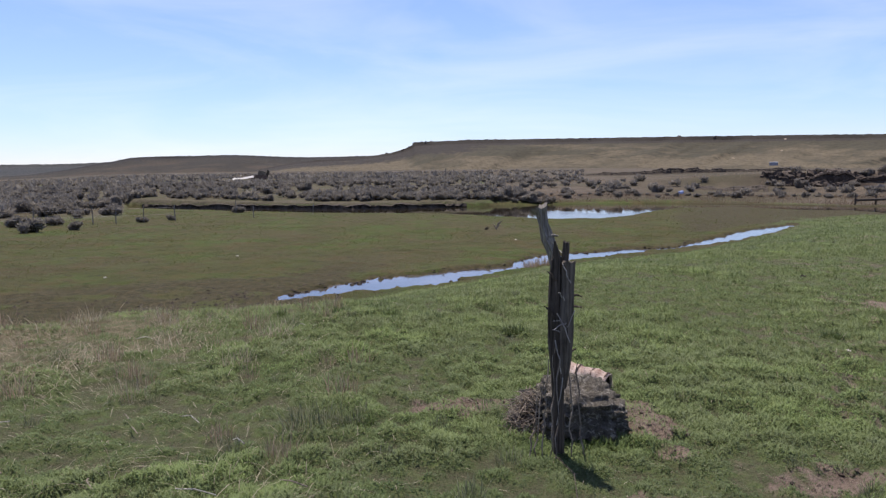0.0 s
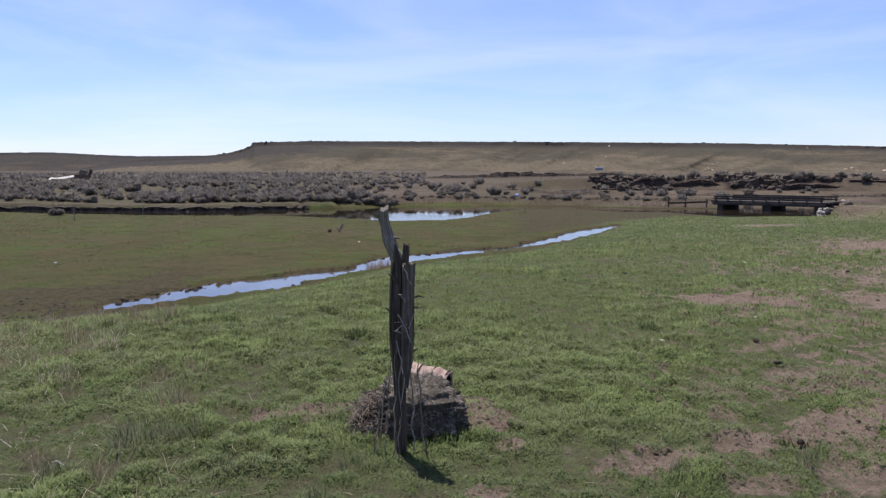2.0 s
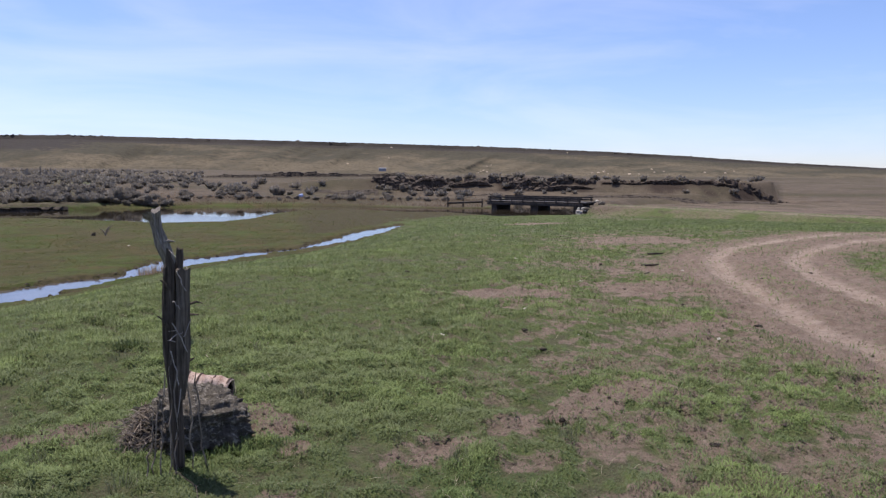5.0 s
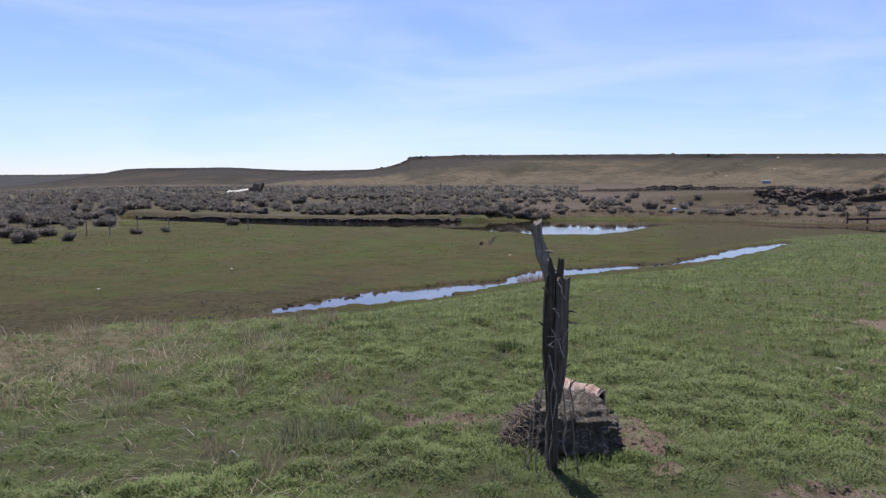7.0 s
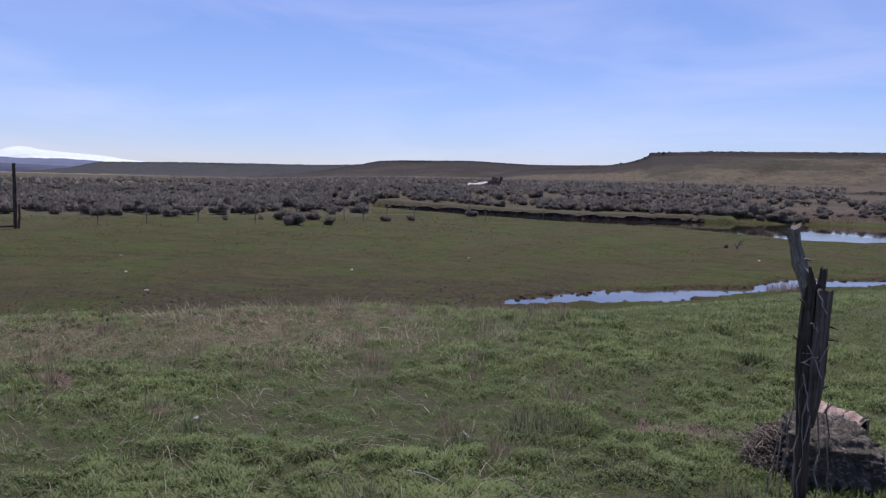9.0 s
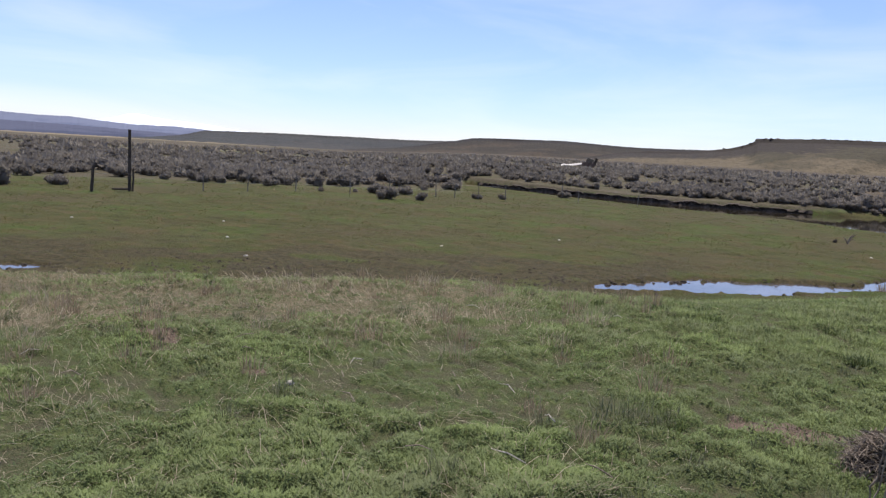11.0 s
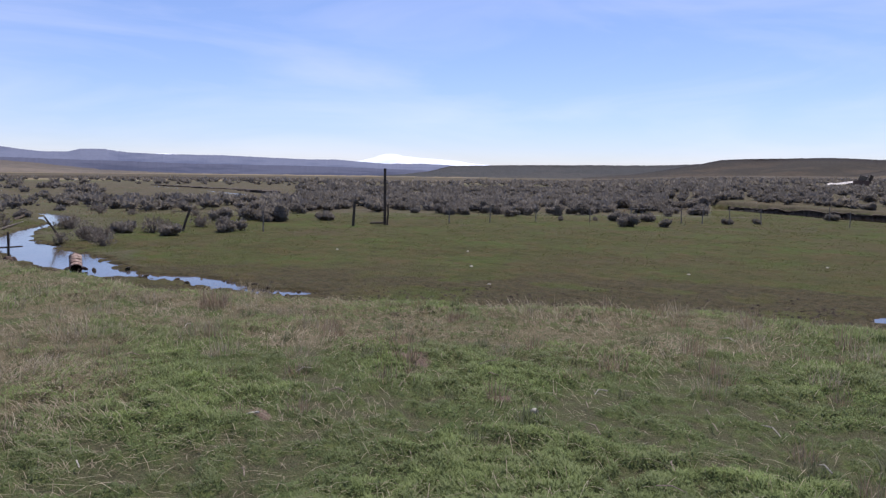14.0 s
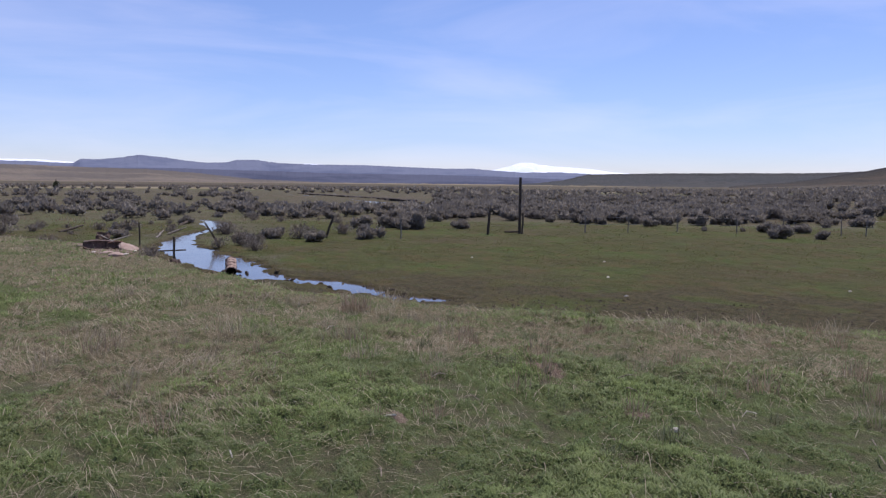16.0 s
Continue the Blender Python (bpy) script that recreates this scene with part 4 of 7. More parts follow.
# the same turf goes on round and behind the standpoint
x1, y1 = scatter(42000, -70, 90, 0.4, 2.4, 1.6)
x2, y2 = scatter(100000, 88, 292, 0.4, 22, 0.8)
x, y = np.concatenate([x1, x2]), np.concatenate([y1, y2])
q = sample(x, y)
keep = rng.uniform(0, 1, len(x)) < (0.35 + 0.65 * smooth(0.05, 0.60, q["lump"])) * (1 - 0.85 * smooth(0.2, 0.8, q["bare"])) * (1 - q["road"])
x, y, z, lump, d = x[keep], y[keep], q["z"][keep], q["lump"][keep], q["d"][keep]
n = len(x)
far = np.maximum(1, d / 3.0)
blades("turf", "short green grazed turf round the standpoint", x, y, z - 0.006, (0.022 + 0.030 * lump) * rng.uniform(0.6, 1.6, n) * far**0.3, 0.010 * far * rng.uniform(0.6, 1.5, n), rng.uniform(0.3, 1.5, n), np.clip(rng.normal(0.45, 0.27, n), 0, 1), GRASS, 0.6, 0, lie=np.column_stack([q["nx"][keep], q["ny"][keep], q["nz"][keep]]))

# dry straw lying in the turf and along the brow, combed into swaths
x, y = scatter(330000, -70, 90, 2.3, 34)
q = sample(x, y)
swath = smooth(0.40, 0.60, fbm(x * 1.1, y * 1.3, 141, 3))
keep = rng.uniform(0, 1, len(x)) < (0.05 + (0.25 + 0.75 * swath) * (0.62 * q["straw"] + 0.45 * q["straw"] * smooth(44, 56, q["az"]))) * (1 - q["fall"]) * (1 - 0.7 * q["bare"]) * (1 - q["road"]) * np.where(q["az"] < 0, 0.35, 1)
x, y, z, d, st, sw = x[keep], y[keep], q["z"][keep], q["d"][keep], q["straw"][keep], swath[keep]
n = len(x)
far = np.maximum(1, d / 5.0)
flow = 4 * np.pi * fbm(x * 0.45 + 2, y * 0.45, 151, 2) + rng.normal(0, 0.95, n)
blades("straw", "pale dry straw lying combed in swaths among the turf", x, y, z + 0.004, rng.uniform(0.05, 0.22, n) * (0.6 + 0.9 * st * sw), 0.0030 * far**0.8 * rng.uniform(0.7, 1.5, n), np.clip(rng.normal(1.20, 0.28, n), 0.1, 1.52), np.clip(rng.normal(0.45, 0.28, n), 0, 1), STRAW, 0.35, 1, turn=flow)

# single long bleached stems lying about
x, y = scatter(5200, 4, 88, 3.6, 12.0)
q = sample(x, y)
keep = rng.uniform(0, 1, len(x)) < (0.08 + 0.75 * q["straw"]) * (1 - q["fall"])
x, y, z = x[keep], y[keep], q["z"][keep]
n = len(x)
blades("straw_stems", "single long bleached stems lying over the turf", x, y, z + 0.02, rng.uniform(0.10, 0.40, n), rng.uniform(0.0022, 0.0042, n), np.clip(rng.normal(1.36, 0.14, n), 0.7, 1.52), rng.uniform(0.4, 0.9, n), STRAW, 0.35, 1, turn=4 * np.pi * fbm(x * 0.45 + 2, y * 0.45, 151, 2) + rng.normal(0, 0.8, n))

# low olive sward of the wet meadow
x, y = scatter(420000, -34, 90, 13, 60)
q = sample(x, y)
keep = (rng.uniform(0, 1, len(x)) < q["mead"] * smooth(0.48, 0.56, 0.5 * fbm(x * 0.5, y * 0.8, 111, 3) + 0.5 * fbm(x * 2.4, y * 3.0, 113, 2)) * (1 - 0.7 * q["mud"])) & (q["wet"] < 0.5)
x, y, z, d = x[keep], y[keep], q["z"][keep], q["d"][keep]
n = len(x)
blades("meadow_sward", "low olive-green sward of the wet meadow", x, y, z, rng.uniform(0.02, 0.05, n) * (d / 20), 0.010 * d / 8 * rng.uniform(0.6, 1.3, n), rng.uniform(0.9, 1.5, n), rng.uniform(0, 1, n), MEADOW, 0.5, 0)

# green blades between the sage and on the far side of the water
x, y = scatter(60000, -60, 90, 45, 140)
q = land(x, y)
keep = (rng.uniform(0, 1, len(x)) < q["cut"] * 0.9 * smooth(0.42, 0.6, fbm(x * 0.2, y * 0.2, 121, 3))) & (q["wet"] < 0.4)
x, y, z, d = x[keep], y[keep], q["z"][keep], q["d"][keep]
n = len(x)
blades("bunch_grass", "dry bunch grass between the sagebrush", x, y, z, rng.uniform(0.06, 0.20, n), 0.05 * rng.uniform(0.6, 1.6, n), rng.uniform(0.2, 1.2, n), rng.uniform(0, 0.6, n), RUSSET, 0.5, 0)

x, y = scatter(26000, -48, -6, 60, 69)
q = land(x, y)
keep = (rng.uniform(0, 1, len(x)) < 0.25 + 0.75 * smooth(0.4, 0.6, fbm(x * 0.5, y * 0.5, 131, 3))) & (q["cut"] > 0.12) & (q["wet"] < 0.5)
x, y, z = x[keep], y[keep], q["z"][keep]
n = len(x)
blades("shore_grass", "tall brown dead grass along the far shore", x, y, z, rng.uniform(0.08, 0.24, n), 0.04 * rng.uniform(0.6, 1.5, n), rng.uniform(0.0, 0.9, n), rng.uniform(0, 0.35, n), RUSSET, 0.5, 0)


# ---------------- single tufts ----------------
def tuft_mesh(count, height, spread, seed, width=0.006, lean=0.5):
    r = np.random.default_rng(seed)
    phi = r.uniform(0, 2 * np.pi, count)
    rad = spread * np.sqrt(r.uniform(0, 1, count))
    base = np.column_stack([np.cos(phi) * rad, np.sin(phi) * rad, np.full(count, -0.02)])
    turn = phi + r.normal(0, 0.9, count)
    tl = np.abs(r.normal(0, lean, count))
    out = np.column_stack([np.cos(turn), np.sin(turn), np.zeros(count)])
    side = np.column_stack([-np.sin(turn), np.cos(turn), np.zeros(count)])
    up = np.array([0, 0, 1.0])
    l = (height * r.uniform(0.35, 1.1, count))[:, None]
    w = width * r.uniform(0.6, 1.4, count)[:, None]
    mid = base + (out * np.sin(tl)[:, None] + up * np.cos(tl)[:, None]) * l * 0.6
    t2 = tl + r.uniform(0, 0.7, count)
    tip = mid + (out * np.sin(t2)[:, None] + up * np.cos(t2)[:, None]) * l * 0.4
    v = np.stack([base - side * w * 0.5, base + side * w * 0.5, mid + side * w * 0.4, mid - side * w * 0.4, tip], 1).reshape(-1, 3)
    k_ = np.arange(count)[:, None] * 5
    f = np.stack([k_ + [0, 1, 2], k_ + [0, 2, 3], k_ + [3, 2, 4]], 1).reshape(-1, 3)
    return v, f, np.repeat(r.uniform(0, 1, count), 5)


def make_tuft(name, label, material, count, height, spread, seed, width=0.006, lean=0.4, group=""):
    v, f, t = tuft_mesh(count, height, spread, seed, width, lean)
    return tagged(mesh_object(name, v, f, material, None, False, [("tint", t)]), label, "grass", group)


def plant(ob, places, seed, first=True):
    r = random.Random(seed)
    for n, (px, py, s) in enumerate(places):
        m = pose(px, py, at(px, py), 0, 0, r.uniform(0, 360))
        ob.scale = (s, s, s)
        if n == 0 and first:
            ob.matrix_basis = m @ Matrix.Diagonal((s, s, s, 1))
        else:
            copy_thing(ob, m)


russet = make_tuft("grass_tuft", "tuft of upright russet dead grass stalks", RUSSET, 64, 0.30, 0.15, 1, 0.0055, 0.38, "russet grass tufts on the turf")
RUSSETS = [(-3.35, 6.11, 1.0), (-1.88, 8.5, 1.0), (-0.59, 5.73, 1.0), (-0.81, 4.47, 0.8), (-3.49, 4.5, 0.7), (-4.88, 4.89, 0.9), (-9.1, 5.3, 1.3), (-3.36, 5.4, 0.5), (-3.81, 6.21, 0.6), (-5.4, 5.3, 0.9), (-2.6, 6.6, 0.8), (-4.3, 6.2, 0.8), (-1.4, 9.4, 0.8), (-6.4, 5.2, 0.9), (-7.2, 4.2, 1.0)]
plant(russet, RUSSETS, 3)
rr = random.Random(12)
more = []
for _ in range(44):
    a, dd = radians(rr.uniform(4, 82)), rr.uniform(5.0, 11.5)
    more.append((-math.sin(a) * dd, math.cos(a) * dd, rr.uniform(0.4, 0.95)))
plant(russet, more, 4, False)
rush = make_tuft("rush_tuft", "small grey-green rush tuft in the turf", RUSH, 90, 0.22, 0.12, 2, 0.0055, 0.5, "grey-green rush tufts on the turf")
plant(rush, [(-2.43, 3.64, 0.8), (-2.94, 4.15, 0.8), (-0.75, 4.96, 1.2), (-0.62, 5.05, 0.9), (-0.43, 5.0, 0.6), (0.57, 4.22, 0.7), (2.4, 3.63, 0.6), (3.23, 3.56, 0.5), (-5.2, 4.7, 0.9), (5.42, 9.07, 0.6)], 5)
more = []
for _ in range(46):
    a, dd = radians(rr.uniform(-30, 70)), rr.uniform(3.4, 11.0)
    more.append((-math.sin(a) * dd, math.cos(a) * dd, rr.uniform(0.35, 0.8)))
plant(rush, more, 6, False)
lush = make_tuft("grass_tuft", "lush bright green grass growing round the boulder", LUSH, 130, 0.13, 0.13, 9, 0.006, 0.6, "lush grass round the boulder")
plant(lush, [(0.62, 4.95, 1.1), (0.66, 4.68, 0.9), (0.95, 4.60, 0.6), (1.12, 4.52, 0.7), (1.27, 4.50, 0.8), (1.38, 4.56, 0.7), (1.05, 4.22, 0.6), (0.78, 4.42, 0.6), (1.55, 4.35, 0.8), (0.55, 5.3, 0.8)], 15)
clump = make_tuft("grass_tuft", "dense dark green grass clump in the turf", DEEP, 260, 0.085, 0.12, 33, 0.008, 1.0, "dark green clumps on the turf")
plant(clump, [(-2.94, 4.09, 1.5), (-1.74, 9.16, 1.1), (-0.99, 9.41, 1.3), (-0.52, 9.86, 1.5), (-0.33, 9.12, 1.0), (0.23, 8.73, 1.3), (1.10, 7.9, 1.2), (-0.21, 8.55, 1.1), (1.0, 9.4, 1.0), (3.38, 3.86, 0.8), (5.6, 6.0, 1.0), (4.4, 7.4, 1.0), (-0.40, 5.05, 1.0), (-1.2, 4.3, 1.0)], 16)
reed = make_tuft("straw_clump", "clump of long bleached straw on the brow", STRAW, 110, 0.32, 0.20, 3, 0.005, 0.85, "bleached straw clumps on the brow")
more = []
for _ in range(70):
    a = radians(rr.choice([rr.uniform(8, 40), rr.uniform(50, 82), rr.uniform(55, 80)]))
    dd = rr.uniform(6.2, 12.5)
    more.append((-math.sin(a) * dd, math.cos(a) * dd, rr.uniform(0.4, 0.95)))
plant(reed, more, 7)
edge_tuft = make_tuft("grass_tuft", "dry brown grass clump at the stream's edge", RUSSET, 150, 0.45, 0.3, 4, 0.012, 0.5, "brown clumps at the stream")
plant(edge_tuft, [(3.25, 20.5, 0.9), (3.7, 21.0, 0.8), (-26.6, 7.3, 1.0), (-27.4, 7.4, 1.2), (-9.2, 5.4, 0.7)], 8)

# ---------------- split posts, boulder and drum ----------------
def lerp_points(a, b, n, wander, seed):
    r = random.Random(seed)
    a, b = Vector(a), Vector(b)
    pts = [a.lerp(b, k_ / (n - 1)) + Vector((r.uniform(-1, 1), r.uniform(-1, 1), 0)) * wander * (0 < k_ < n - 1) for k_ in range(n)]
    return [tuple(p) for p in pts]


px, py = 0.89, 4.34
post = thing("fence_post", "dark weathered split fence post bound with wire beside a boulder", "fence post", pose(px, py, at(px, py)))
log_ = part("post_log", tube([(0.002, 0, -0.3), (0.002, 0, 0.0), (0.003, 0, 0.17), (0.0, 0.0, 0.35), (-0.004, 0, 0.52), (-0.016, 0.0, 0.70), (-0.026, 0, 0.87), (-0.022, 0.0, 1.0), (-0.018, 0.0, 1.10), (-0.018, 0, 1.20), (-0.030, 0.0, 1.285)],
                      [0.027, 0.027, 0.026, 0.027, 0.031, 0.035, 0.035, 0.032, 0.030, 0.024, 0.014], 11, 0.42, 2, 0.07), POST_DARK, post)
part("split_half", tube([(0.0, 0.015, 0.55), (0.004, 0.02, 0.72), (0.012, 0.02, 0.9), (0.024, 0.02, 1.05), (0.034, 0.02, 1.18), (0.042, 0.02, 1.26), (0.046, 0.02, 1.325)], [0.026, 0.032, 0.034, 0.032, 0.027, 0.024, 0.020], 9, 0.35, 12, 0.03), POST_DARK, post, "dark split half of the post")
part("wire_loop", tube([(math.cos(t) * 0.068 + 0.01, math.sin(t) * 0.075 + 0.03, 0.765 + 0.015 * math.sin(2 * t)) for t in np.linspace(0, 6.2, 14)], [0.0035] * 14, 5), STEEL, log_, "pale wire wound round the post")
part("wire_loop", tube([(math.cos(t) * 0.066 + 0.01, math.sin(t) * 0.072 + 0.03, 0.80 + 0.05 * t / 6) for t in np.linspace(0, 6.2, 14)], [0.003] * 14, 5), STEEL, log_)
for n, (sx, sz, dx, dz) in enumerate(((0.03, 0.93, 0.10, -0.01), (-0.04, 0.86, -0.06, 0.05), (0.04, 0.62, 0.06, 0.03), (-0.03, 1.08, -0.05, 0.04))):
    part("splinter", tube([(sx, -0.02, sz), (sx + dx * 0.6, -0.03, sz + dz), (sx + dx, -0.03, sz + dz * 1.4)], [0.010, 0.007, 0.003], 5, 0.3, n), POST_DARK, log_)
for n, (x0, z0, x1, z1) in enumerate(((-0.03, 0.90, 0.05, 0.72), (-0.045, 0.80, 0.03, 0.84), (0.0, 1.19, 0.05, 1.07), (-0.02, 1.02, 0.02, 0.96), (0.03, 0.80, 0.075, 0.90), (-0.04, 0.74, 0.0, 0.52), (0.0, 0.50, -0.03, 0.20))):
    r = random.Random(n + 40)
    pts = [(x0 + (x1 - x0) * k_ / 5 + r.uniform(-0.006, 0.006), -0.085 + r.uniform(-0.006, 0.006), z0 + (z1 - z0) * k_ / 5 + r.uniform(-0.01, 0.01)) for k_ in range(6)]
    part("wire_end", tube(pts, [0.0032] * 6, 5), STEEL, post, "pale bent wire on the post")
part("wired_log", tube([(0.022, -0.030, 0.42), (0.030, -0.04, 0.58), (0.036, -0.04, 0.75), (0.040, -0.04, 0.90), (0.046, -0.04, 1.05), (0.051, -0.04, 1.195)], [0.014, 0.028, 0.036, 0.035, 0.033, 0.036], 10, 0.34, 6, 0.012), POST_BROWN, post, "shorter grey-brown split log wired to the post")
twx, twy = 1.63, 7.92
twisted = thing("fence_post", "twisted silver-grey juniper post with a flared head", "fence post", pose(twx, twy, at(twx, twy)))
log_ = part("post_log", tube([(0.0, 0, -0.3), (0.0, 0, 0.1), (-0.02, 0.0, 0.4), (-0.06, 0, 0.68), (-0.11, 0.01, 0.88), (-0.175, 0.02, 1.03), (-0.215, 0.02, 1.18), (-0.235, 0.02, 1.29), (-0.265, 0.02, 1.37)],
                      [0.075, 0.07, 0.062, 0.06, 0.058, 0.062, 0.045, 0.055, 0.088], 11, 0.42, 9, 0.05), POST_GREY, twisted)
part("branch_stub", tube([(-0.175, 0.0, 1.03), (-0.10, 0, 1.06), (-0.04, 0.01, 1.05)], [0.025, 0.018, 0.008], 6, 0.2, 3), POST_GREY, log_)
part("branch_stub", tube([(0.0, 0.0, 0.35), (0.16, -0.03, 0.40), (0.22, -0.05, 0.38)], [0.02, 0.014, 0.006], 6, 0.2, 4), POST_DARK, log_)

bx, by = 1.17, 4.80
rock = tagged(part("boulder", block_rock((0.310, 0.24, 0.165), 21, 0.42, 0.125), BASALT, None, "", True), "lichen-spotted grey basalt boulder at the foot of the posts", "boulder")
rock.matrix_basis = pose(bx - 0.01, by + 0.02, at(bx, by) + 0.105, 13, 4, 8)

# heap of dead brush packed against the boulder
hr = np.random.default_rng(5)
bm = bmesh.new()
for s in range(1000):
    a = hr.uniform(0, 2 * math.pi)
    r_ = math.sqrt(hr.uniform(0, 1))
    c = Vector((0.19 * r_ * math.cos(a), 0.22 * r_ * math.sin(a), 0.0))
    top = 0.33 * math.sqrt(max(0.0, 1 - r_ * r_)) * hr.uniform(0.2, 1.0)
    c.z = top
    d_ = Vector((hr.normal(), hr.normal(), hr.normal() * 0.35)).normalized() * hr.uniform(0.03, 0.10)
    k1 = c + d_ * 0.5 + Vector((0, 0, hr.uniform(-0.02, 0.03)))
    tube([tuple(c - d_), tuple(k1), tuple(c + d_)], [0.0028, 0.0024, 0.0012], 3, 0, s, 0, bm)
for s in range(420):
    c = Vector((hr.uniform(0.05, 0.50), hr.uniform(-0.22, 0.14), 0.0))
    c.z = 0.285 - 0.10 * max(0.0, c.x - 0.25) - 0.5 * max(0.0, -0.10 - c.y) + hr.uniform(-0.012, 0.012)
    d_ = Vector((hr.normal(), hr.normal(), hr.normal() * 0.12)).normalized() * hr.uniform(0.03, 0.09)
    tube([tuple(c - d_), tuple(c + Vector((0, 0, 0.008))), tuple(c + d_)], [0.0028, 0.0026, 0.0014], 3, 0, s, 0, bm)
brush = tagged(part("brush_heap", bm, TWIG), "heap of dead grey twigs packed against the boulder", "brush heap", kind="stuff")
brush.matrix_basis = pose(0.82, 4.86, at(0.82, 4.86) - 0.02)
# dark core added inside the heap, behind its twigs
bm = boulder((0.20, 0.22, 0.25), 8, 3, 0.5, 0.1)
core = tagged(part("heap_core", bm, DUNG, None, "", True), "dark core filling the inside of the brush heap", "litter")
core.matrix_basis = pose(0.84, 4.88, at(0.84, 4.88) + 0.02)


# shade inside the open drums, painted as near-black on an added inner tube
k = Mat("drum_mouth_shade", 0.95, spec=0.05)
MOUTH_SHADE = k.done(k.mix(k.noise(20, 4), (0.012, 0.010, 0.008), (0.03, 0.024, 0.018)))


def drum_shell(radius, length, ribs, seed, dent=0.06, wall=0.012, open_end=True, proud=0.07):
    """A crumpled open drum along its own x axis."""
    bm = bmesh.new()
    r = random.Random(seed)
    off = Vector((r.uniform(0, 9), r.uniform(0, 9), 0))
    ns, nl = 28, 22
    rows = []
    for inner in (0, 1):
        for a in range(nl + 1):
            u = a / nl
            rib = sum(proud * radius * math.exp(-((u - q_) / 0.022) ** 2) for q_ in ribs)
            row = []
            for s in range(ns):
                t = 2 * math.pi * s / ns
                n_ = noise.noise(Vector((u * 3, math.cos(t) * 1.6, math.sin(t) * 1.6)) + off)
                rad = radius * (1 + dent * n_) + rib - inner * wall
                row.append(bm.verts.new((u * length, rad * math.cos(t), rad * math.sin(t))))
            rows.append(row)
    for k_ in (0, 1):
        for a in range(nl):
            lo, hi = rows[k_ * (nl + 1) + a], rows[k_ * (nl + 1) + a + 1]
            for s in range(ns):
                bm.faces.new((lo[s], lo[(s + 1) % ns], hi[(s + 1) % ns], hi[s]))
    for a in (0, nl):
        lo, hi = rows[a], rows[nl + 1 + a]
        for s in range(ns):
            bm.faces.new((lo[s], lo[(s + 1) % ns], hi[(s + 1) % ns], hi[s]))
    if not open_end:
        bm.faces.new(rows[0])
    return bm


can = thing("rusty_drum", "crumpled drum of flaking pale paint and rust lying behind the boulder", "drum", pose(1.24, 5.86, at(1.4, 5.75) + 0.105, 0, 9, -34))
shell = part("shell", drum_shell(0.098, 0.37, (0.04, 0.30, 0.52, 0.74, 0.97), 3, 0.24, 0.006), RUST_CAN, can, "", True)
part("shade_lining", drum_shell(0.090, 0.35, (), 3, 0.24, 0.003, False), MOUTH_SHADE, shell, "inside of the drum, coloured black for its shade", True)
for u in (0.02, 0.12, 0.235, 0.352):
    part("rib", tube([(u, 0.100 * math.cos(t), 0.100 * math.sin(t)) for t in np.linspace(0, 6.283, 21)], [0.0075] * 21, 5, 0.2, int(u * 100)), RUST_DARK, shell)

# loose wire and dead stalks hanging by the post
for n, (sx, sy, hgt) in enumerate(((-0.075, -0.03, 0.62), (-0.04, -0.06, 0.72), (-0.10, 0.0, 0.5), (0.05, -0.05, 0.55), (-0.02, -0.08, 0.66), (-0.13, -0.05, 0.42), (0.10, -0.02, 0.6))):
    r = random.Random(n)
    pts = [(sx * (1 + 0.5 * (1 - k_ / 9)) + r.uniform(-0.012, 0.012), sy + r.uniform(-0.012, 0.012), -0.02 + hgt * k_ / 9) for k_ in range(10)]
    st = tagged(part("dead_stalk", tube(pts, [0.0045] * 9 + [0.002], 5), TWIG), "bent grey dead stalk standing against the post", "stalk", "dead stalks at the post")
    st.matrix_basis = pose(px, py, at(px, py))
wire_pts = [(px - 0.03, py - 0.05, 0.95), (px - 0.05, py - 0.07, 0.6), (px - 0.02, py - 0.10, 0.25), (px - 0.05, py - 0.16, 0.06), (px + 0.02, py - 0.35, 0.03), (px - 0.02, py - 0.6, 0.02), (px - 0.06, py - 0.9, 0.03)]
tagged(part("loose_wire", tube(wire_pts, [0.003] * 7, 5), POST_DARK), "rusty fence wire trailing from the post to the turf", "wire")
wire_pts = [(px, py + 0.05, 0.98), (px + 0.2, py + 1.0, 0.93), (px + 0.5, py + 2.0, 0.94), (twx - 0.12, twy - 0.03, 0.97)]
tagged(part("fence_wire", tube(wire_pts, [0.0025] * 4, 4), STEEL), "slack fence wire between the near posts", "wire")

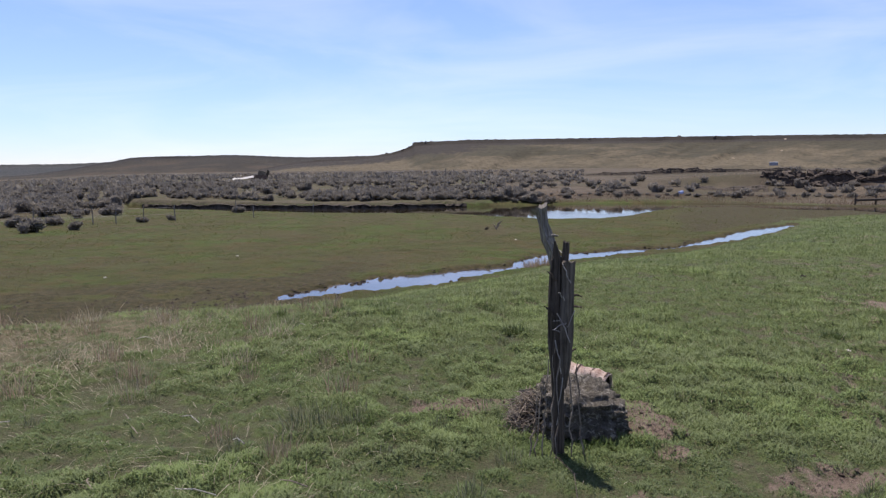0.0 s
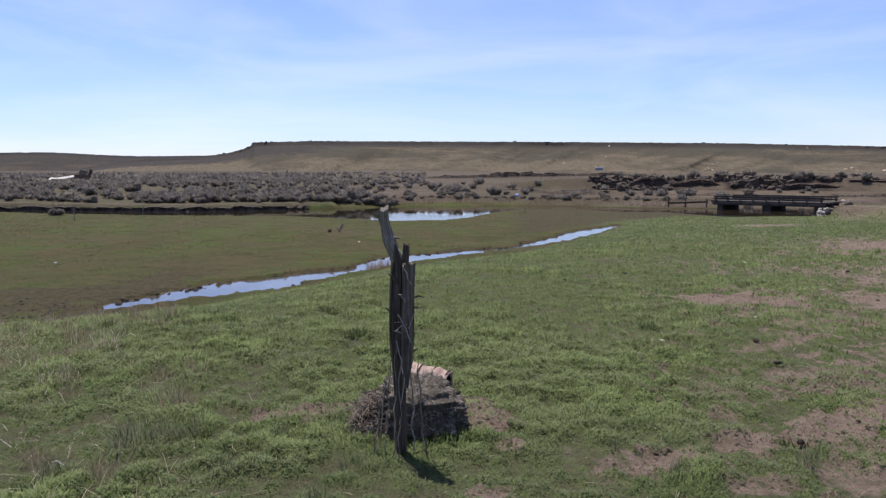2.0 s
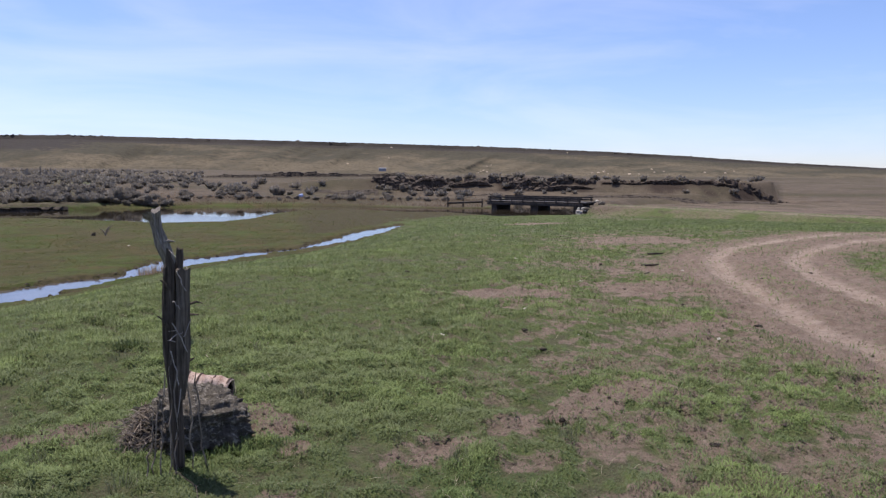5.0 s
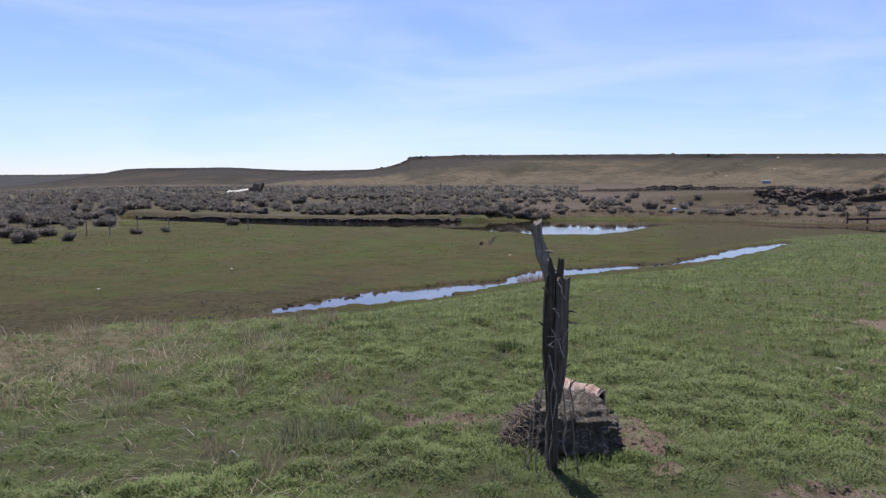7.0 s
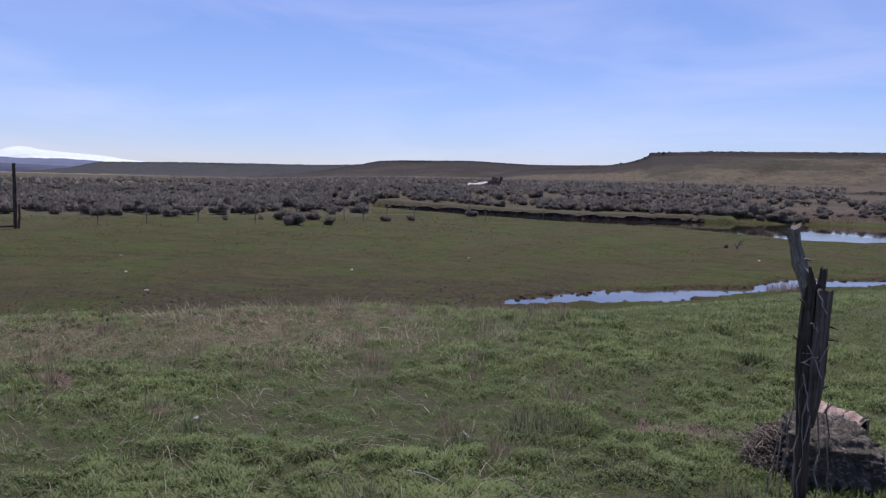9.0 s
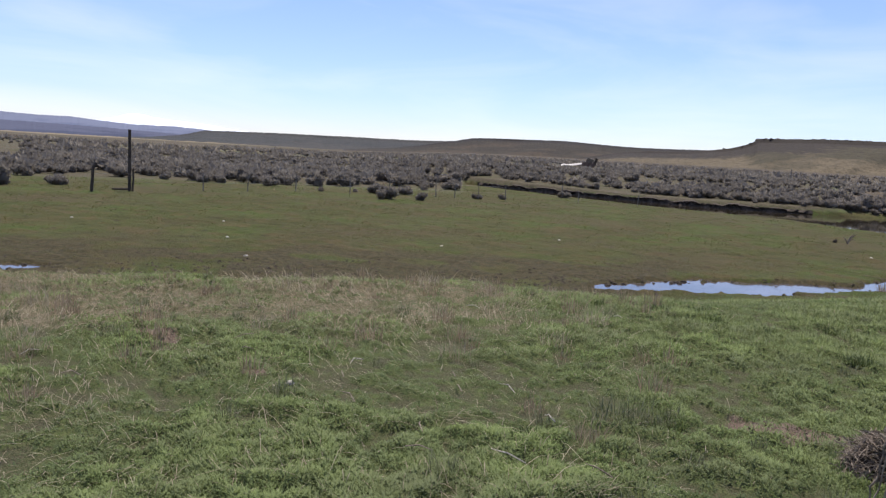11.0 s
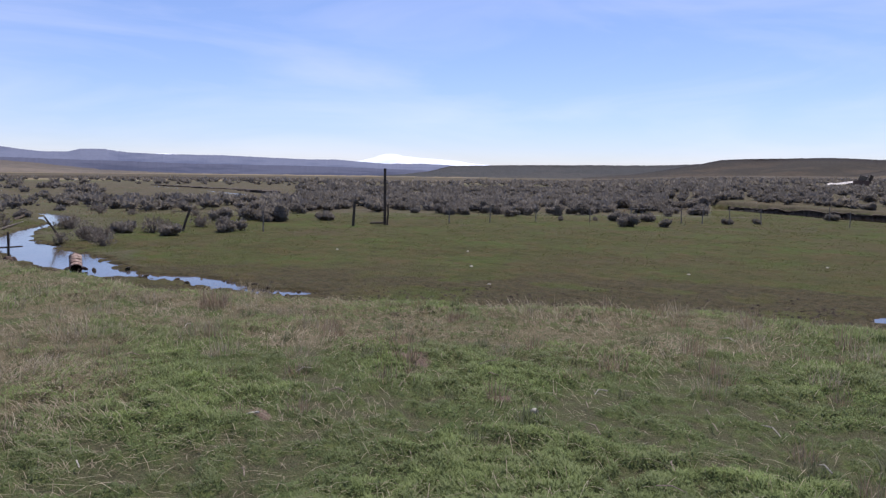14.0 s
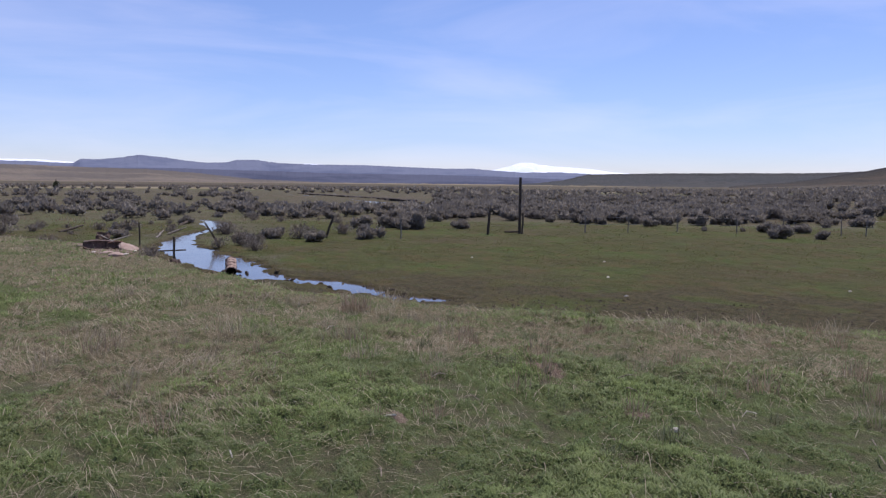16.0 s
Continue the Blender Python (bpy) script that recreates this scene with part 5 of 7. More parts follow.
# ---------------- sagebrush ----------------
def sage_cloud(count, radius, height, size, seed, lobes=7, solid=1):
    """Leafy sprays that point up and out, round a few dark solid lobes."""
    r = np.random.default_rng(seed)
    ctr = np.column_stack([r.normal(0, 0.40, lobes) * radius, r.normal(0, 0.40, lobes) * radius, r.uniform(0.22, 0.62, lobes) * height])
    half = np.column_stack([r.uniform(0.42, 0.62, lobes) * radius, r.uniform(0.42, 0.62, lobes) * radius, r.uniform(0.26, 0.38, lobes) * height])
    which = r.integers(0, lobes, count)
    way = r.normal(0, 1, (count, 3))
    way /= np.linalg.norm(way, axis=1)[:, None]
    rad = r.uniform(0.70, 1.0, count)[:, None]
    p = ctr[which] + way * rad * half[which]
    p[:, 2] = np.maximum(p[:, 2], 0.03)
    grow = way * np.array([0.9, 0.9, 0.6]) + np.array([0, 0, 0.55]) + r.normal(0, 0.25, (count, 3))
    grow /= np.linalg.norm(grow, axis=1)[:, None]
    side = np.cross(grow, r.normal(0, 1, (count, 3)))
    side /= np.linalg.norm(side, axis=1)[:, None]
    s = (size * r.uniform(0.6, 1.9, count))[:, None]
    v = [np.stack([p - side * s * 0.36, p + side * s * 0.36, p + grow * s], 1).reshape(-1, 3)]
    f = [np.arange(count * 3).reshape(-1, 3)]
    t = [np.repeat(np.clip(0.45 + r.normal(0, 0.25, count), 0, 1), 3)]
    up = [np.repeat(way, 3, 0)]
    base = count * 3
    bm = bmesh.new()
    bmesh.ops.create_icosphere(bm, subdivisions=solid, radius=1.0)
    ball = np.array([q_.co[:] for q_ in bm.verts])
    ball_f = np.array([[q_.index for q_ in g.verts] for g in bm.faces])
    bm.free()
    for k_ in range(lobes):
        lump = ball * (1 + r.normal(0, 0.12, (len(ball), 1))) * half[k_] * 0.80 + ctr[k_]
        lump[:, 2] = np.maximum(lump[:, 2], -0.05)
        v.append(lump)
        up.append(ball)
        f.append(ball_f + base)
        t.append(np.clip(r.normal(0.34, 0.18, len(ball)), 0, 1))
        base += len(ball)
    up = np.vstack(up)
    return np.vstack(v), np.vstack(f), np.concatenate(t), np.column_stack([up, np.ones(len(up))])


def sagebrush(seed, radius, height, count):
    ob = thing("sagebrush", "grey-brown sagebrush on the plain", "shrub", None, "sagebrush along the meadow's edge")
    v, f, t, up = sage_cloud(int(count * 1.3), radius, height, 0.085, seed, 8, 2)
    mesh_object("foliage", v, f, SAGE, ob, False, [("tint", t), ("lie", up)])
    r = random.Random(seed)
    bm = bmesh.new()
    for s in range(7):
        a, l = r.uniform(0, 6.28), r.uniform(0.3, 0.7) * radius
        tube([(0.03 * math.cos(a), 0.03 * math.sin(a), -0.06), (l * 0.5 * math.cos(a), l * 0.5 * math.sin(a), height * 0.3), (l * math.cos(a + 0.3), l * math.sin(a + 0.3), height * r.uniform(0.6, 0.95))], [0.03, 0.02, 0.006], 5, 0.2, s, 0, bm)
    part("stem", bm, TWIG, ob, "gnarled dark stems")
    return ob


kinds = [sagebrush(301 + s, rad, h, c) for s, (rad, h, c) in enumerate(((0.55, 0.85, 750), (0.45, 0.70, 620), (0.62, 1.0, 850), (0.38, 0.55, 480)))]
for ob in kinds:
    ob.scale = (1, 1, 1)


def bare_shrub(seed, radius, height):
    """A twiggy shrub: stems that fork outward, thin leaf sprays at their ends."""
    ob = thing("twiggy_shrub", "twiggy half-bare grey-brown sagebrush near the pool", "shrub", None, "half-bare sagebrush round the pool")
    r = random.Random(seed)
    bm = bmesh.new()
    for s in range(26):
        a, l = r.uniform(0, 6.28), r.uniform(0.25, 1.0) * radius
        top = height * math.sqrt(max(0.1, 1 - (l / radius) ** 2 * 0.75)) * r.uniform(0.75, 1.0)
        mid = (l * 0.45 * math.cos(a), l * 0.45 * math.sin(a), top * 0.45)
        end = (l * math.cos(a + r.uniform(-0.3, 0.3)), l * math.sin(a + r.uniform(-0.3, 0.3)), top)
        tube([(0.03 * math.cos(a), 0.03 * math.sin(a), -0.06), mid, end], [0.026, 0.017, 0.005], 5, 0.2, s, 0, bm)
        for _ in range(4):
            k_ = r.uniform(0.4, 0.9)
            st = tuple(m_ + (e_ - m_) * k_ for m_, e_ in zip(mid, end))
            tube([st, (st[0] + r.uniform(-0.18, 0.18), st[1] + r.uniform(-0.18, 0.18), st[2] + r.uniform(0.05, 0.22))], [0.009, 0.003], 4, 0, s, 0, bm)
    part("stem", bm, TWIG, ob, "forking grey stems")
    v, f, t, up = sage_cloud(420, radius, height, 0.075, seed, 9, 1)
    v, f, t, up = v[: 420 * 3], f[:420], t[: 420 * 3], up[: 420 * 3]
    mesh_object("foliage", v, f, SAGE, ob, False, [("tint", t * 0.7), ("lie", up)])
    return ob


def sage_front(az):
    """How far off the sagebrush begins."""
    return np.interp(az, [-60, -24, -12, -8, -2, 4, 9, 14, 18, 21.4, 21.6, 27, 30, 34, 37.6, 42, 50, 54, 56, 59, 62, 66, 68, 72, 77, 82, 90], [68, 65, 63, 63, 60.5, 59.5, 61.5, 65, 69, 72, 52, 49, 50, 49, 47, 50, 49, 43, 39, 36, 34, 36, 35, 44, 39, 43, 42])


singles = [(-19.07, 37.1, 0.95, 0), (-17.6, 38.2, 0.6, 3), (-22.0, 40.9, 0.75, 1), (-24.6, 38.4, 0.6, 3), (-23.2, 40.2, 0.55, 3), (-20.4, 41.6, 0.8, 1), (-16.2, 43.6, 0.6, 1), (-15.2, 45.5, 0.7, 3), (-12.9, 53.4, 0.8, 1),
           (-34.6, 24.6, 1.3, 2), (-36.2, 23.6, 1.2, 0), (-33.5, 27.0, 0.9, 1), (-29.6, 15.4, 0.9, 1), (-29.9, 18.2, 1.0, 0), (-36.0, 8.6, 0.8, 1), (-31.0, 12.6, 0.8, 1), (-32.0, 14.4, 0.9, 1),
           (2.0, 61.0, 0.9, 0), (-4.3, 60.4, 0.8, 1), (8.1, 62.5, 1.2, 2), (9.2, 62.3, 1.1, 0), (10.2, 62.2, 0.9, 1), (13.1, 63.0, 0.7, 1), (26.9, 59.9, 0.8, 0), (5.2, 60.6, 1.0, 1), (6.4, 61.4, 0.9, 0), (0.2, 60.0, 0.7, 3), (3.6, 60.2, 0.8, 1)]
singles += [(-math.sin(radians(a)) * q_, math.cos(radians(a)) * q_, s, k_) for a, q_, s, k_ in zip(np.arange(-10.2, 8, 0.62), np.tile([62.2, 61.6, 62.0], 10), np.tile([0.85, 0.7, 1.0, 0.75], 8), np.tile([0, 1, 2, 1, 3], 6))]
singles += [(-math.sin(radians(a)) * q_, math.cos(radians(a)) * q_, s, k_) for a, q_, s, k_ in ((-26.6, 84.2, 0.9, 0), (-28.3, 82.6, 1.0, 2), (-29.5, 87.0, 0.8, 1), (-30.6, 86.8, 0.8, 0), (-31.6, 83.6, 0.9, 1), (-32.3, 86, 0.9, 2), (-33.4, 87, 1.0, 0), (-34.2, 86, 0.9, 1), (-35.2, 86.4, 1.0, 2), (-36.4, 88, 0.9, 0), (-38.6, 88, 0.8, 1), (-40.4, 86, 1.1, 2), (-41.2, 86.4, 1.0, 0), (-42.0, 86, 0.9, 1), (-43.1, 87, 0.8, 0), (-24.6, 72, 0.6, 3), (-22.4, 70, 0.6, 1), (-21.0, 78, 0.6, 3), (-19.4, 74, 0.6, 1), (-26.9, 68, 0.7, 0), (-29.5, 70, 0.5, 3), (-16.8, 70, 0.7, 1), (-14.3, 72, 0.7, 0), (-12.0, 69, 0.8, 1))]
singles += [(-math.sin(radians(a)) * q_, math.cos(radians(a)) * q_, s, k_) for a, q_, s, k_ in zip(np.arange(-31.5, -9.5, 0.72), np.tile([66.0, 67.2, 65.6, 66.8], 8), np.tile([0.55, 0.40, 0.62, 0.35, 0.5], 7), np.tile([0, 3, 1, 1, 2, 3], 6))]
placed = [(float(p[0]), float(p[1]), float(p[2]), int(p[3])) for p in singles]
r = random.Random(77)
tries = 0
while len(placed) < 290 and tries < 20000:
    tries += 1
    a = r.uniform(-20, 88)
    d_ = float(sage_front(np.array([a]))[0]) + abs(r.gauss(0, 9)) + r.uniform(0, 3)
    sx, sy = -math.sin(radians(a)) * d_, math.cos(radians(a)) * d_
    gap = 0.6 if a > 20 else 0.8
    if any((sx - q_[0]) ** 2 + (sy - q_[1]) ** 2 < gap for q_ in placed):
        continue
    if a < -6 and r.random() < 0.55:
        continue
    w = land(np.array([sx]), np.array([sy]))
    if w["wet"][0] > 0.2 or (a > 61 and r.random() < 0.93):
        continue
    placed.append((sx, sy, r.uniform(0.6, 1.25) * (0.75 if a < 0 else 0.55 if a > 60 else 1.0), r.randrange(4)))
first = [True] * 4
pz = land(np.array([q_[0] for q_ in placed]), np.array([q_[1] for q_ in placed]))["z"]
for (sx, sy, s, kind_), z_ in zip(placed, pz):
    m = pose(sx, sy, float(z_) - 0.03, 0, 0, r.uniform(0, 360))
    ob = kinds[kind_]
    ob.scale = (s, s, s * r.uniform(0.85, 1.1))
    if first[kind_]:
        ob.matrix_basis = m @ Matrix.Diagonal((*ob.scale, 1))
        first[kind_] = False
    else:
        copy_thing(ob, m)

twigs = bare_shrub(350, 0.75, 0.95)
r = random.Random(17)
TWIGS = [(-42.3, 6.0, 1.4), (-17.35, 4.75, 0.36), (-40.5, 4.4, 0.8), (-35.5, 13.6, 0.8), (-29.6, 12.6, 0.6), (-31.5, 15.6, 0.9), (-28.6, 11.9, 0.5)]
while len(TWIGS) < 62:
    a, d_ = r.uniform(60, 86), r.uniform(29, 64)
    sx, sy = -math.sin(radians(a)) * d_, math.cos(radians(a)) * d_
    if land(np.array([sx]), np.array([sy]))["wet"][0] < 0.1:
        TWIGS.append((sx, sy, 0.20 + 0.55 * r.random() ** 2))
for n, (sx, sy, s) in enumerate(TWIGS):
    m = pose(sx, sy, at(sx, sy) - 0.02, 0, 0, r.uniform(0, 360))
    twigs.scale = (s, s, s)
    if n == 0:
        twigs.matrix_basis = m @ Matrix.Diagonal((s, s, s, 1))
    else:
        copy_thing(twigs, m)

# the rest of the sage plain
def sage_plain(name, label, n, a0, a1, d0, d1, density, tri, size, lo, hi, seed):
    global rng
    rng = np.random.default_rng(seed)
    x, y = scatter(n, a0, a1, d0, d1, 1.4)
    q = land(x, y)
    front = sage_front(q["az"])
    dens = smooth(0.30, 0.55, fbm(x * 0.06, y * 0.06, seed, 3)) * 0.65 + 0.35
    dens = dens * np.interp(q["az"], [-60, -25, -14, -6, 4, 58, 70, 90], [0.16, 0.20, 0.24, 0.55, 1, 1, 0.30, 0.34])
    keep = (rng.uniform(0, 1, n) < dens * density) & ~((q["az"] < -13) & (q["d"] > 95)) & ~((q["az"] > 40) & (q["d"] > 270)) & (q["d"] > front + np.where(q["az"] < 22, 1.5, 5.0)) & (q["wet"] < 0.2) & (q["cut"] > 0.5) & (q["road"] < 0.2) & ~((q["az"] > 10.3) & (q["az"] < 14.8) & (q["d"] > 125) & (q["d"] < 212)) & ~((q["az"] > 53) & (q["az"] < 67) & (q["d"] > 76) & (q["d"] < 160))
    x, y, z = x[keep], y[keep], q["z"][keep]
    protos = [sage_cloud(tri, 0.55, 0.75, size, seed + k_, 4 if tri > 50 else 2, 1) for k_ in range(5)]
    vs, fs, ts, ups, at_ = [], [], [], [], 0
    for k_ in range(len(x)):
        v, f, t, up = protos[k_ % 5]
        s = rng.uniform(lo, hi)
        c, n_ = math.cos(k_ * 1.7), math.sin(k_ * 1.7)
        w = np.column_stack([(v[:, 0] * c - v[:, 1] * n_) * s + x[k_], (v[:, 0] * n_ + v[:, 1] * c) * s + y[k_], v[:, 2] * s + z[k_] - 0.05])
        vs.append(w)
        ups.append(np.column_stack([up[:, 0] * c - up[:, 1] * n_, up[:, 0] * n_ + up[:, 1] * c, up[:, 2:]]))
        fs.append(f + at_)
        ts.append(np.clip(t + rng.normal(0, 0.12), 0, 1))
        at_ += len(v)
    ob = mesh_object(name, np.vstack(vs), np.vstack(fs), SAGE, None, False, [("tint", np.concatenate(ts)), ("lie", np.vstack(ups))])
    return tagged(ob, label, "shrubs", kind="stuff")


sage_plain("sage_scrub", "dense grey-brown sagebrush covering the plain", 6400, -55, 90, 52, 130, 0.85, 90, 0.20, 0.55, 1.25, 501)
sage_plain("sage_scrub", "distant sagebrush thinning into the plain", 13000, -55, 90, 120, 420, 0.55, 16, 0.45, 0.7, 1.5, 521)

# ---------------- fence along the meadow ----------------
def fence_post(px, py, height, radius, lean=(0, 0), label="thin grey fence post at the meadow's edge", material=None, seed=0):
    ob = tagged(part("fence_post", tube(lerp_points((0, 0, -0.3), (lean[0], lean[1], height), 6, radius * 0.3, seed), [radius * 1.05] * 3 + [radius] * 2 + [radius * 0.85], 7, 0.18, seed, radius * 0.8), material or POST_DARK), label, "fence post", "posts of the meadow fence")
    ob.matrix_basis = pose(px, py, at(px, py))
    return ob


fence_post(-29.05, 25.3, 1.24, 0.075, (0.12, 0.05), "stout dark fence post leaning slightly", None, 3)
fence_post(-28.35, 27.15, 1.17, 0.05, (0.05, 0.0), "short dark post beside the tall pole", None, 4)
for n, (fx, fy, fh) in enumerate(((-28.55, 19.4, 1.0), (-27.3, 31.0, 1.0), (-26.0, 33.1, 1.05), (-25.2, 36.6, 1.1), (-22.5, 38.4, 1.0), (-20.6, 40.0, 1.0), (-18.2, 41.6, 1.0), (-17.2, 42.2, 1.0), (-16.0, 43.3, 1.05), (-14.6, 44.6, 1.0), (-10.4, 47.0, 0.9), (-12.9, 52.6, 1.05), (-7.0, 49.5, 0.8))):
    fence_post(fx, fy, fh, 0.028, (rr.uniform(-0.06, 0.06), rr.uniform(-0.05, 0.05)), "thin grey fence post at the meadow's edge", POST_GREY, 20 + n)
fence_post(-31.2, 16.7, 1.05, 0.05, (0.30, 0.38), "leaning dark post in the sagebrush", None, 5)
pole = thing("utility_pole", "tall bare dark pole standing at the meadow fence", "pole", pose(-28.6, 27.2, at(-28.6, 27.2)))
part("shaft", tube(lerp_points((0, 0, -0.5), (0.0, 0, 3.05), 9, 0.004, 8), [0.085] * 3 + [0.08] * 3 + [0.075] * 3, 10, 0.06, 8), POST_DARK, pole)
part("brace_log", tube([(-0.9, -0.25, 0.06), (-0.4, -0.1, 0.09), (0.0, 0.0, 0.12)], [0.05, 0.055, 0.05], 7, 0.2, 9), POST_DARK, pole, "dark log lying at the pole's foot")
line = [(-29.05, 25.3), (-27.3, 31.0), (-26.0, 33.1), (-25.2, 36.6), (-22.5, 38.4), (-20.6, 40.0), (-18.2, 41.6), (-16.0, 43.3), (-14.6, 44.6)]
for hgt in (0.45, 0.85):
    pts = [(fx, fy, at(fx, fy) + hgt) for fx, fy in line]
    tagged(part("fence_wire", tube(pts, [0.006] * len(pts), 4), STEEL), "thin rusty wire strung along the meadow fence", "wire", "strands of the meadow fence")

# a bare twig standing in the meadow
tw = thing("dead_shrub", "small leafless shrub standing in the wet meadow", "shrub", pose(3.83, 34.4, -1.0))
for n, pts in enumerate((((0, 0, -0.05), (0.05, 0, 0.25), (0.16, 0, 0.42)), ((0, 0, 0), (-0.1, 0, 0.22), (-0.22, 0.02, 0.28)), ((0.04, 0, 0.2), (0.12, 0, 0.28), (0.30, 0, 0.44)), ((0.0, 0, 0.1), (0.15, 0.05, 0.22), (0.22, 0, 0.2)))):
    part("twig", tube(pts, [0.03, 0.026, 0.012], 6, 0.2, n), TWIG, tw)
tw2 = tagged(part("grass_tuft", tube([(0, 0, -0.05), (0.05, 0, 0.1), (0.12, 0, 0.16)], [0.10, 0.08, 0.02], 7, 0.4, 3), DUNG), "dark mossy clod in the meadow", "clod")
tw2.matrix_basis = pose(3.3, 34.3, -1.0)

def plate(lx, ly, seed, thick=0.02, wave=0.06):
    bm = bmesh.new()
    bmesh.ops.create_grid(bm, x_segments=8, y_segments=8, size=0.5)
    r = random.Random(seed)
    off = Vector((r.uniform(0, 9), r.uniform(0, 9), 0))
    for v in bm.verts:
        edge_ = 1 + 0.10 * noise.noise(v.co * 4 + off)
        v.co = Vector((v.co.x * lx * edge_, v.co.y * ly * edge_, wave * noise.noise(v.co * 3.0 + off)))
    ext = bmesh.ops.extrude_face_region(bm, geom=list(bm.faces))
    bmesh.ops.translate(bm, vec=(0, 0, thick), verts=[g for g in ext["geom"] if isinstance(g, bmesh.types.BMVert)])
    return bm


def lay(ob, x, y, up, rx=0, ry=0, rz=0):
    ob.matrix_basis = pose(x, y, at(x, y) + up, rx, ry, rz)
    return ob


# ---------------- the pool: drum, stakes, wreckage ----------------
drum = thing("rusty_drum", "rusted ribbed barrel tilted in the pool, its dark mouth open", "drum", pose(-20.95, 8.10, WATER_Z + 0.08, 0, -38, 160) @ Matrix.Diagonal((0.78, 0.78, 0.78, 1)))
shell = part("shell", drum_shell(0.205, 0.60, (0.03, 0.40, 0.68, 0.97), 11, 0.12, 0.01, True, 0.04), RUST_CAN, drum, "", True)
part("shade_lining", drum_shell(0.190, 0.57, (), 11, 0.12, 0.004, True), MOUTH_SHADE, shell, "inside of the barrel, coloured black for its shade", True)
for u in (0.02, 0.17, 0.33, 0.46, 0.585):
    part("rib", tube([(u, 0.207 * math.cos(t), 0.207 * math.sin(t)) for t in np.linspace(0, 6.283, 25)], [0.013 if u in (0.02, 0.585) else 0.010] * 25, 5, 0.2, int(u * 100)), RUST_DARK, shell)
part("lid", tube([(0.55, 0, 0), (0.57, 0, 0)], [0.190, 0.190], 24), RUST_CAN, drum, "rusted drum end with flaking pale paint")
for side_ in (-1, 1):
    part("lug", tube([(0.03, side_ * 0.20, 0.02), (-0.01, side_ * 0.30, 0.0), (-0.03, side_ * 0.38, -0.03)], [0.06, 0.07, 0.04], 8, 0.3, 5 + side_), RUST_DARK, drum, "bent dark flange at the barrel's mouth")
flap = tagged(part("metal_sheet", plate(0.30, 0.14, 77, 0.02, 0.05), RUST_DARK), "dark scrap of sheet metal in the water beside the barrel", "scrap metal")
flap.matrix_basis = pose(-21.2, 7.78, WATER_Z + 0.03, 10, 12, 70)
for n, (cx, cy, s) in enumerate(((-21.0, 8.6, 0.07), (-20.6, 8.45, 0.06))):
    c = tagged(part("mud_clod", boulder((s, s * 0.8, s * 0.7), 30 + n, 3, 0.3, 0.3), DUNG, None, "", True), "dark wet clod beside the sunken barrel", "clod", "clods by the barrel")
    c.matrix_basis = pose(cx, cy, WATER_Z + 0.01)
stake = thing("stake", "dark stake with a crossbar standing in the pool", "stake", pose(-24.7, 7.6, WATER_Z - 0.05))
part("upright", tube(lerp_points((0, 0, -0.2), (0.02, 0, 0.95), 5, 0.01, 3), [0.045, 0.045, 0.04, 0.04, 0.035], 7, 0.15, 3), POST_DARK, stake)
part("crossbar", tube([(-0.30, -0.55, 0.46), (0.0, 0.03, 0.48), (0.20, 0.33, 0.50)], [0.025, 0.028, 0.022], 6, 0.15, 4), POST_DARK, stake)
part("footing", boulder((0.22, 0.22, 0.26), 44, 3, 0.2, 0.6), RUST_DARK, stake, "rusty can round the stake's foot")
fence_post(-29.9, 7.9, 1.0, 0.032, (-0.03, 0.0), "dark upright stake at the pool's bank", None, 12)
lean_p = tagged(part("stake", tube([(-0.3, 0.2, -0.2), (1.1, -0.6, 0.55), (2.2, -1.3, 1.10)], [0.045, 0.04, 0.03], 7, 0.15, 5), POST_GREY), "long pole leaning out of the pool", "stake")
lean_p.matrix_basis = pose(-30.7, 11.3, WATER_Z)
def spot(a, d_):
    return -math.sin(radians(a)) * d_, math.cos(radians(a)) * d_


def trough(length, width, depth, seed):
    """A crumpled open trough of sheet metal with a rolled pale lip."""
    bm = bmesh.new()
    r = random.Random(seed)
    off = Vector((r.uniform(0, 9), r.uniform(0, 9), 0))
    rows = []
    for a in range(13):
        u = a / 12
        end = 0.55 + 0.45 * math.sin(math.pi * u) ** 0.5
        row = []
        for s in range(11):
            t = math.pi * s / 10
            n_ = 1 + 0.16 * noise.noise(Vector((u * 4, math.cos(t), math.sin(t))) + off)
            row.append(bm.verts.new(((u - 0.5) * length, math.cos(t) * width * 0.5 * end * n_, depth - math.sin(t) * depth * end * n_)))
        rows.append(row)
    for lo, hi in zip(rows, rows[1:]):
        for s in range(10):
            bm.faces.new((lo[s], lo[s + 1], hi[s + 1], hi[s]))
    for row in (rows[0], rows[-1]):
        bm.faces.new(row)
    ext = bmesh.ops.extrude_face_region(bm, geom=list(bm.faces))
    bmesh.ops.translate(bm, vec=(0, 0, 0.018), verts=[g for g in ext["geom"] if isinstance(g, bmesh.types.BMVert)])
    return bm


# a sunken metal trough, boards and flat stones dumped on the bank
wx, wy = spot(77.95, 20.75)
tr = lay(thing("metal_trough", "dark rusted metal trough lying crushed on the bank", "trough"), wx, wy, 0.0, 38, 3, 80)
part("shell", trough(0.76, 0.34, 0.14, 3), RUST_DARK, tr)
part("lip", tube([(-0.36, 0.12, 0.15), (-0.1, 0.175, 0.155), (0.2, 0.17, 0.155), (0.36, 0.11, 0.15)], [0.016, 0.018, 0.018, 0.014], 6, 0.15, 2), RUST_PALE, tr, "faded reddish lip of the trough")
wx, wy = spot(76.85, 20.75)
